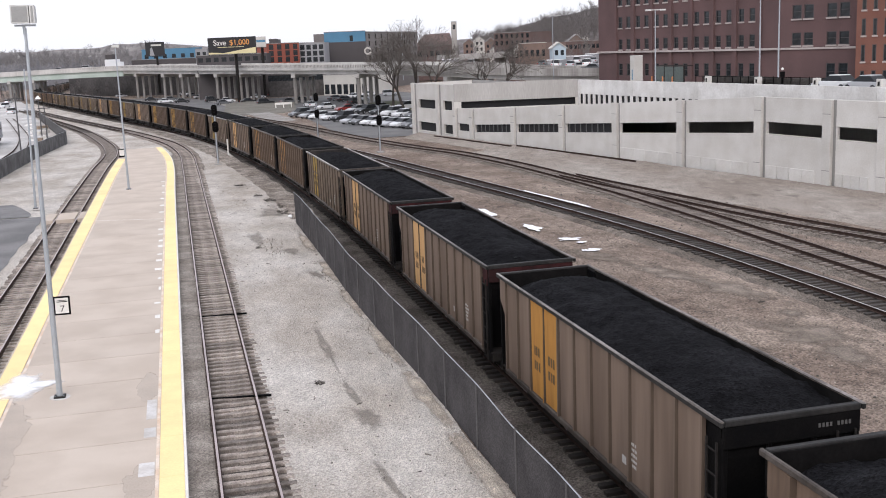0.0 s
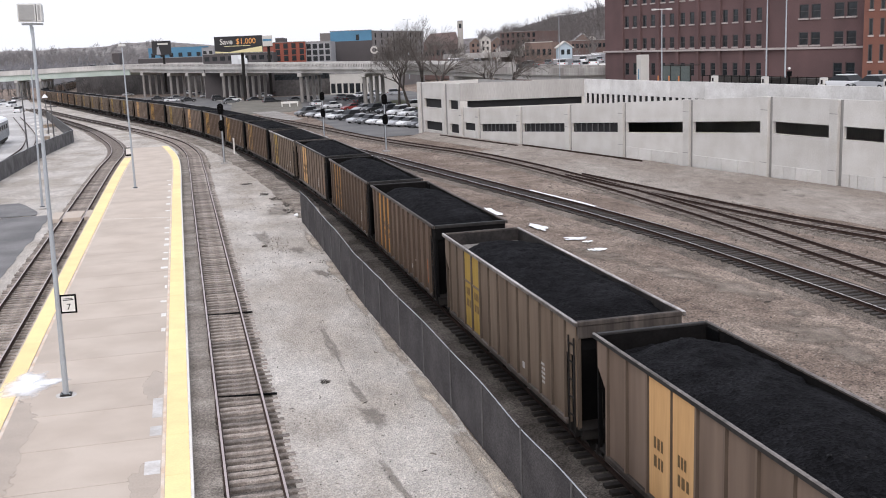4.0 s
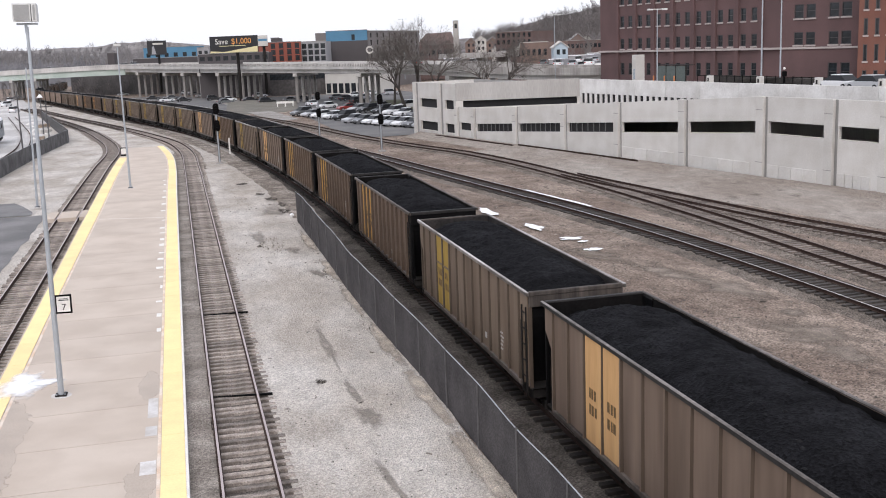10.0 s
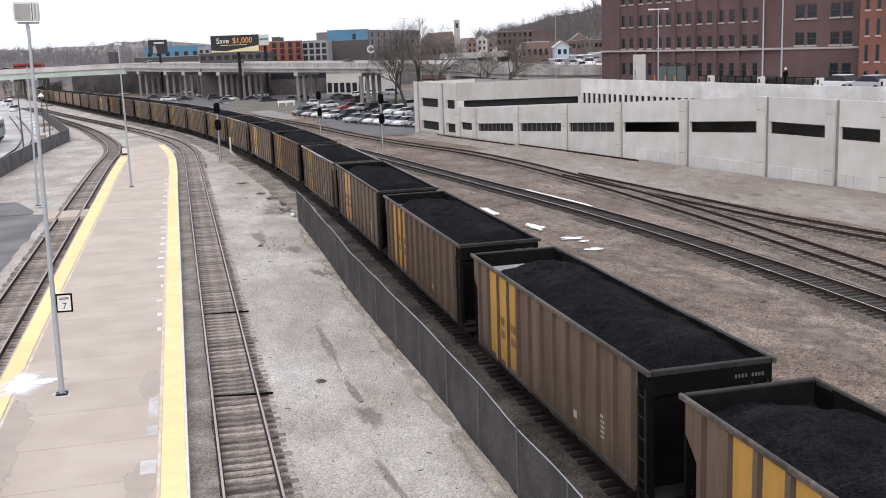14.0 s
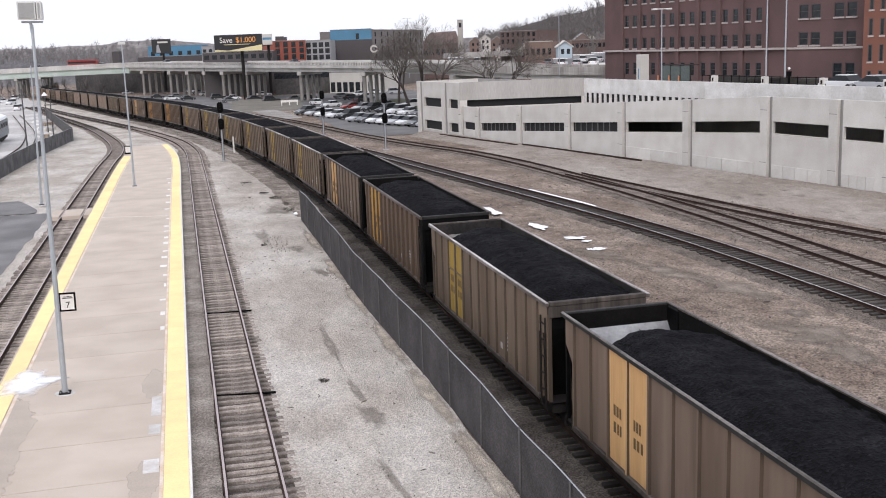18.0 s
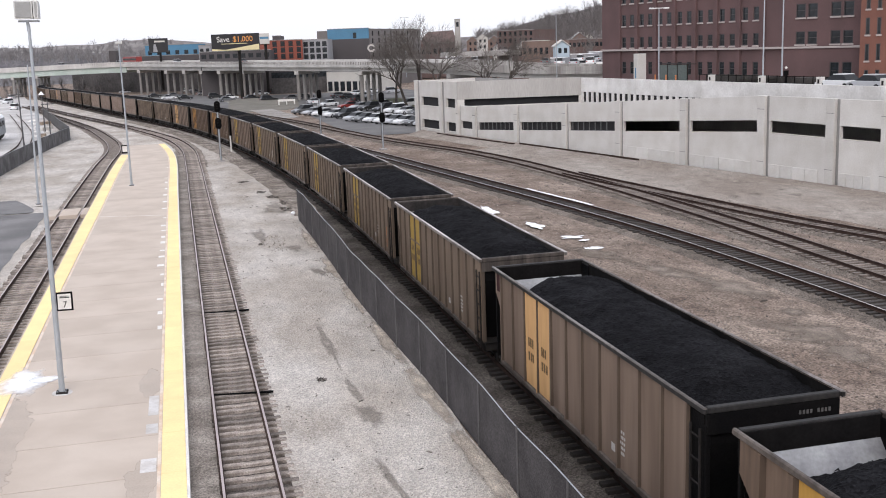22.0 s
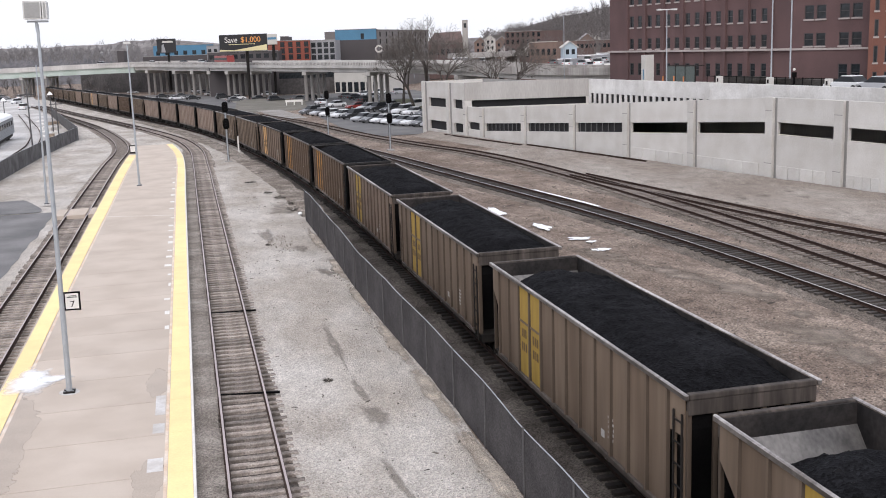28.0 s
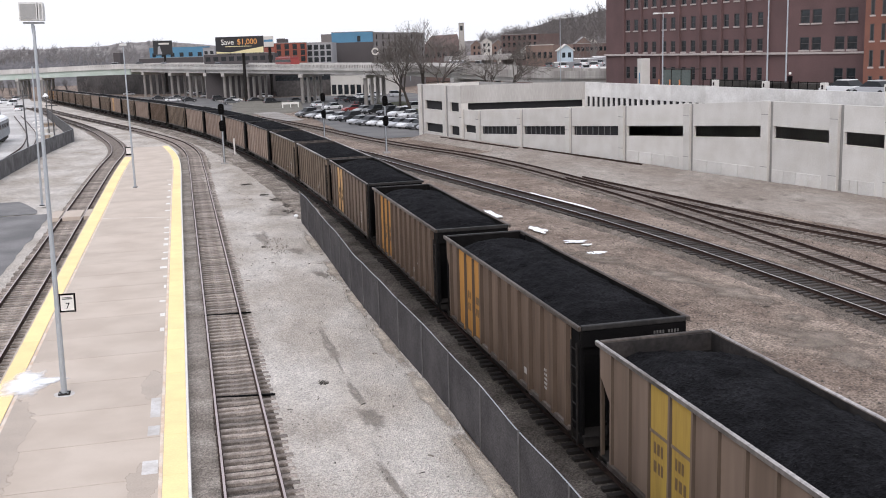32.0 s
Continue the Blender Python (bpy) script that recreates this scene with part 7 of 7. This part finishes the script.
# the last and smallest pile stands in for a dark pothole
for i, (x, y, rx, ry) in enumerate(((6.05, 87.0, 0.3, 0.5), (6.7, 83.7, 0.4, 0.8), (7.05, 76.9, 0.35, 1.1), (5.1, 94.6, 0.4, 0.5), (4.2, 63.3, 0.14, 0.35), (7.2, 80.0, 0.2, 0.9), (4.18, 35.75, 0.17, 0.22))):
    rng, bm = random.Random(300 + i), bmesh.new()
    for _ in range(60):
        a, r = rng.uniform(0, math.tau), math.sqrt(rng.random())
        p, b = Vector((x + rx * r * math.cos(a), y + ry * r * math.sin(a), -0.2)), rng.uniform(0, math.tau)
        w = min(0.2, 0.7 * rx)
        beam(bm, p, p + Vector((math.cos(b) * w, math.sin(b) * w, rng.uniform(0.0, 0.25) * w)), 0.09 * w, 4, 0.05 * w)
    tagged(part("debris_pile", bm, M_DEBRIS), "dark sticks and leaves heaped low on the gravel", "debris", kind="stuff")
bag = bmesh.new()
bmesh.ops.create_icosphere(bag, subdivisions=2, radius=0.16, matrix=Matrix.Diagonal((1.0, 1.1, 0.7, 1)))
for v in bag.verts:
    v.co += 0.05 * noise.noise_vector(v.co * 9)
tagged(part("litter_bag", bag, M_BRIGHTWHITE, at=Matrix.Translation((7.3, 74.1, -0.11))), "small crumpled white bag at the end of the fence", "litter")
weeds("dead_weeds", "thin dead brown weeds along the fence foot", 6.95, 55, 0.2, 20, 40, 0.12, 2)
weeds("dead_weeds", "thin dead brown weeds along the gravel", 5.0, 63, 0.8, 3.0, 40, 0.14, 3)
M_BARE_WOOD = material("bleached_timber", (0.36, 0.29, 0.22), vary=0.25, scale=1.5, fine=12, tint=(0.24, 0.19, 0.145))
M_SCUFF = soft(gravel("oily_gravel", (0.41, 0.372, 0.33), (0.33, 0.295, 0.258), stone=26.0, patch=0.4, vary=0.3, spots=0.7), "worn_gravel", 2.0, 0.8, 1.8)
for i, (q, rx, ry, tn) in enumerate((((5.0, 40.3), 0.24, 4.0, 0.0), ((5.12, 31.7), 0.5, 1.5, 0), ((5.05, 34.3), 0.2, 1.6, 0.05), ((4.8, 26.4), 0.16, 2.0, 0.1), ((4.40, 66.59, -0.35), 0.5, 3.0, 0), ((5.95, 61.22, -0.33), 0.5, 1.6, 0), ((6.29, 77.63, -0.40), 0.9, 3.5, 0), ((6.49, 54.06, -0.31), 0.4, 1.5, 0.2))):
    blot("worn_patch", q[0], q[1], rx, ry, -0.188, M_SCUFF, "darker worn patch on the pale gravel strip", "stain", 40 + i, 0.6, turn=tn)
M_TANDIRT = soft(gravel("sandy_gravel", (0.60, 0.535, 0.455), (0.50, 0.435, 0.365), stone=24.0, patch=0.5, vary=0.3, spots=0.7), "sandy_drift", 1.5)
for i, y in enumerate((22, 27, 33, 40, 47, 55, 64)):
    blot("sandy_drift", 7.42 - 0.006 * (y - 20), y, 0.4, 4.0, -0.192, M_TANDIRT, "sandy brown drift along the foot of the fence", "dirt", 60 + i, 0.6)
M_BARE = soft(gravel("pale_bare_dirt", (0.31, 0.262, 0.222), (0.25, 0.21, 0.175), stone=22.0, patch=0.5, vary=0.3, spots=0.66), "bare_dirt", 1.0)
M_CHIP = material("dark_stone_chips", (0.16, 0.14, 0.12), vary=0.4, scale=3, fine=20, island=0.6)
M_CHIP2 = material("pale_stone_chips", (0.32, 0.28, 0.245), vary=0.3, scale=3, fine=20, island=0.5)


def chips(name, label, count, where, mat, seed, size, sticks=0.15):
    """Scattered stones and splinters lying on the ground."""
    rng, bm = random.Random(seed), bmesh.new()
    for _ in range(count):
        x, y, z = where(rng)
        r = size * rng.uniform(0.5, 1.4)
        a = rng.uniform(0, math.tau)
        lx, ly = (r * 4, r * 0.5) if rng.random() < sticks else (r, r * rng.uniform(0.6, 1.0))
        c, s = math.cos(a), math.sin(a)
        base = [(lx, 0), (0, ly), (-lx, 0), (0, -ly)]
        lo = [bm.verts.new((x + c * u - s * v, y + s * u + c * v, z - 0.01)) for u, v in base]
        hi = [bm.verts.new((x + 0.6 * (c * u - s * v), y + 0.6 * (s * u + c * v), z + min(r, 0.06) * rng.uniform(0.5, 1.0))) for u, v in base]
        for k in range(4):
            bm.faces.new((lo[k], lo[(k + 1) % 4], hi[(k + 1) % 4], hi[k]))
        bm.faces.new(hi)
    return tagged(part(name, bm, mat), label, "stones", kind="stuff")


def in_lot(rng):
    y = 20 + 75 * rng.random() ** 1.6
    return rng.uniform(2.6, 7.2), y, -0.2


def in_yard(rng):
    y = 26 + 80 * rng.random() ** 1.4
    return rng.uniform(coal_line(y) + 2.8, main_line(y) - 2.2), y, fall(y) - 0.36


def beyond_main(rng):
    y = 34 + 70 * rng.random() ** 1.3
    return rng.uniform(main_line(y) + 2.0, main_line(y) + 14), y, fall(y) - 0.36


chips("stone_chips", "scattered dark chips and sticks on the pale gravel", 380, in_lot, M_CHIP, 71, 0.03)
chips("stone_chips", "scattered dark stones over the brown yard", 1500, in_yard, M_CHIP, 72, 0.045, 0.05)
chips("stone_chips", "scattered pale stones over the brown yard", 1800, in_yard, M_CHIP2, 73, 0.035, 0.03)
chips("stone_chips", "scattered stones beyond the main track", 900, beyond_main, M_CHIP, 74, 0.07, 0.03)
for i, (q, rx, ry, tn) in enumerate((((23.37, 35.36, -0.30), 1.6, 2.5, 0.3), ((24.48, 42.96, -0.30), 1.4, 3.0, 0.2), ((23.35, 47.64, -0.30), 1.2, 3.0, 0.3), ((23.13, 32.48, -0.30), 1.0, 2.0, 0.1), ((21.74, 53.38, -0.31), 1.2, 3.5, 0.2), ((24.48, 38.31, -0.30), 0.6, 1.0, 0))):
    blot("bare_patch", q[0], q[1], rx, ry, -0.352, M_BARE, "pale bare dirt patch in the brown gravel", "dirt", 80 + i, 0.6, turn=tn)

# ---- the service yard ----
crng = random.Random(91)
for i in range(9):
    y = 168 + 60 * crng.random()
    x = float(np.interp(y, (165, 186, 215, 250), (-18.4, -21.0, -24.9, -29.8))) + crng.uniform(-1.3, 0.5)
    w, l, h = crng.uniform(0.4, 0.9), crng.uniform(0.8, 2.4), crng.uniform(0.25, 0.8)
    tagged(part("concrete_block", boxes((-w / 2, w / 2, -l / 2, l / 2, -0.05, h), bevel=0.04), crng.choice((M_PANEL, M_CONC2, M_PALE, M_BARE_WOOD)), at=pose(x, y, fall(y) - 0.3, 0, 0, crng.uniform(-60, 60))), "loose stored block or timber beside the yard fence", "stored block", "stored blocks")
coach = thing("passenger_coach", "silver ribbed passenger coach standing in the yard", "rail car", (-27.95, 178.2, -1.35))
cm = Matrix.Rotation(radians(1.6), 4, "Z")
part("body", boxes((-1.5, 1.5, -26, 0, 1.15, 3.75), bevel=0.12), M_LINER, coach, at=cm)
part("roof_shell", prism(bmesh.new(), [(-1.5, 3.6), (1.5, 3.6), (1.3, 4.0), (0.7, 4.25), (0, 4.32), (-0.7, 4.25), (-1.3, 4.0)], -25.95, -0.05, axis="y"), M_BRIGHTWHITE, coach, "bright white rounded roof", at=cm)
part("underframe", boxes((-1.3, 1.3, -25, -0.8, 0.75, 1.15)), M_DARKSTEEL, coach, at=cm)
for y in range(9):
    part("window", boxes((1.5, 1.53, -24.2 + 2.6 * y, -22.6 + 2.6 * y, 2.55, 3.2), bevel=0.01), M_GLASS, coach, at=cm)
for z in (1.3, 1.5, 1.7, 1.9, 2.1, 2.3, 3.35):
    part("side_rib", boxes((1.5, 1.54, -25.8, -0.2, z, z + 0.07)), M_GALV, coach, at=cm)
for y in (-3.0, -22.5):
    truck = part("truck", boxes((-1.15, 1.15, y - 1.6, y + 1.6, 0.55, 0.85), bevel=0.04), M_DARKSTEEL, coach, at=cm)
    for dy in (-1.1, 1.1):
        for sx in (-0.85, 0.72):
            part("wheel", beam(bmesh.new(), (sx, y + dy, 0.46), (sx + 0.13, y + dy, 0.46), 0.46, 14), M_DARKSTEEL, truck)
for base, rz, colour in (((-42.61, 308.34, -2.50), 80, "white"), ((-61.90, 440.68, -4.36), 80, "white"), ((-64.68, 481.93, -5.01), 80, "silver"), ((-53.63, 372.02, -3.35), 250, "white"), ((-82.20, 597.35, -6.99), 250, "white")):
    vehicle(base, rz, colour, True, "%s van parked in the service yard" % colour, group="yard vehicles")
yrng = random.Random(21)
for i in range(26):
    v = yrng.random()
    q = Vector((-19.2, 166.0, -0.99)).lerp(Vector((-30.0, 236.0, -1.69)), v) + Vector((yrng.uniform(-1.2, 1.2), 0, 0))
    r = yrng.uniform(0.25, 0.6)
    bm = bmesh.new()
    bmesh.ops.create_icosphere(bm, subdivisions=1, radius=r, matrix=Matrix.Diagonal((1, 1.2, 0.5, 1)))
    for v in bm.verts:
        v.co += 0.25 * r * noise.noise_vector(v.co * 3 + Vector((i, 0, 0)))
    tagged(part("rubble_block", bm, M_WHITE, at=Matrix.Translation(Vector(q) + Vector((0, 0, 0)))), "pale rubble block piled by the yard fence", "rubble", "rubble pile")
wl2 = thing("white_barrier", "white barrier rail beside the parking lot", "barrier", (24.72, 248.60, -1.80))
part("top_board", boxes((-2.0, 2.0, -0.1, 0.1, 0.9, 1.4), bevel=0.02), M_WHITE, wl2)
for x in (-1.8, 0.0, 1.8):
    part("leg", boxes((x - 0.12, x + 0.12, -0.1, 0.1, -0.3, 0.9)), M_WHITE, wl2)

# ---- traffic on the viaduct ----
def on_viaduct(u, lane):
    p, d, side = via_frame(u)
    q = p + side * lane
    return Matrix.LocRotScale((q.x, q.y, p.z - 0.94), Euler((0, 0, math.atan2(d.y, d.x))), None)


bus = thing("red_bus", "red city bus with dark windows on the viaduct", "bus")
part("body", boxes((-6, 6, -1.25, 1.25, 0.45, 2.4), bevel=0.12), CARPAINT["red"], bus)
part("window_band", boxes((-5.7, 5.9, -1.27, 1.27, 1.5, 2.2)), M_GLASS, bus)
part("roof_panel", boxes((-5.9, 5.9, -1.2, 1.2, 2.4, 2.85), bevel=0.1), CARPAINT["red"], bus)
for x in (-3.6, 3.8):
    for s in (-1, 1):
        part("wheel", beam(bmesh.new(), (0, -0.14, 0), (0, 0.14, 0), 0.48, 14), M_TYRE, bus, at=(x, s * 1.1, 0.48))
lorry = thing("box_truck", "white box truck on the viaduct", "truck")
part("cargo_box", boxes((-4, 2, -1.2, 1.2, 0.9, 3.5), bevel=0.04), CARPAINT["white"], lorry)
part("cab", boxes((2.1, 4.0, -1.1, 1.1, 0.5, 2.5), bevel=0.15), CARPAINT["white"], lorry)
for x in (-2.6, 3.0):
    for s in (-1, 1):
        part("wheel", beam(bmesh.new(), (0, -0.14, 0), (0, 0.14, 0), 0.48, 14), M_TYRE, lorry, at=(x, s * 1.0, 0.48))
ROADCARS = [vehicle((0, 0, 0), 0, c, s, "%s car driving over the viaduct" % c, group="viaduct traffic") for c, s in (("white", True), ("white", False), ("silver", False), ("white", True), ("grey", False))]


# ---- what moves ----
BUS_WAY = ((0, 0.3), (12, 1.30), (14, 1.52), (17, 1.95), (19, 2.36), (21, 2.80), (23, 3.38), (25, 4.08), (28, 5.25), (30, 5.98), (32, 6.54))


def motions():
    for k, car in TRAIN.items():
        walk(car, [(t * 0.5, car_pose(k, t * 0.5)) for t in range(65)])
    # the bus crosses the viaduct towards the town, cars pass both ways
    walk(bus, [(t, on_viaduct(u, 2.2)) for t, u in BUS_WAY])
    walk(lorry, [(t, on_viaduct(u, 3.2)) for t, u in ((0, 2.75), (1, 3.3), (3, 4.85), (4.5, 6.1), (6, 7.3), (8, 9.4), (10, 11.9), (32, 11.95))])
    for i, c in enumerate(ROADCARS):
        u0, v = (0.25, 0.9, 1.9, 2.3, 10.5)[i], (0.075, 0.085, 0.1, 0.08, -0.24)[i]
        walk(c, [(t, on_viaduct(u0 + v * t, 3.2 if v > 0 else 9.5) @ pose(0, 0, 0, 0, 0, 0 if v > 0 else 180)) for t in (0, 8, 16, 24, 32)])


motions()
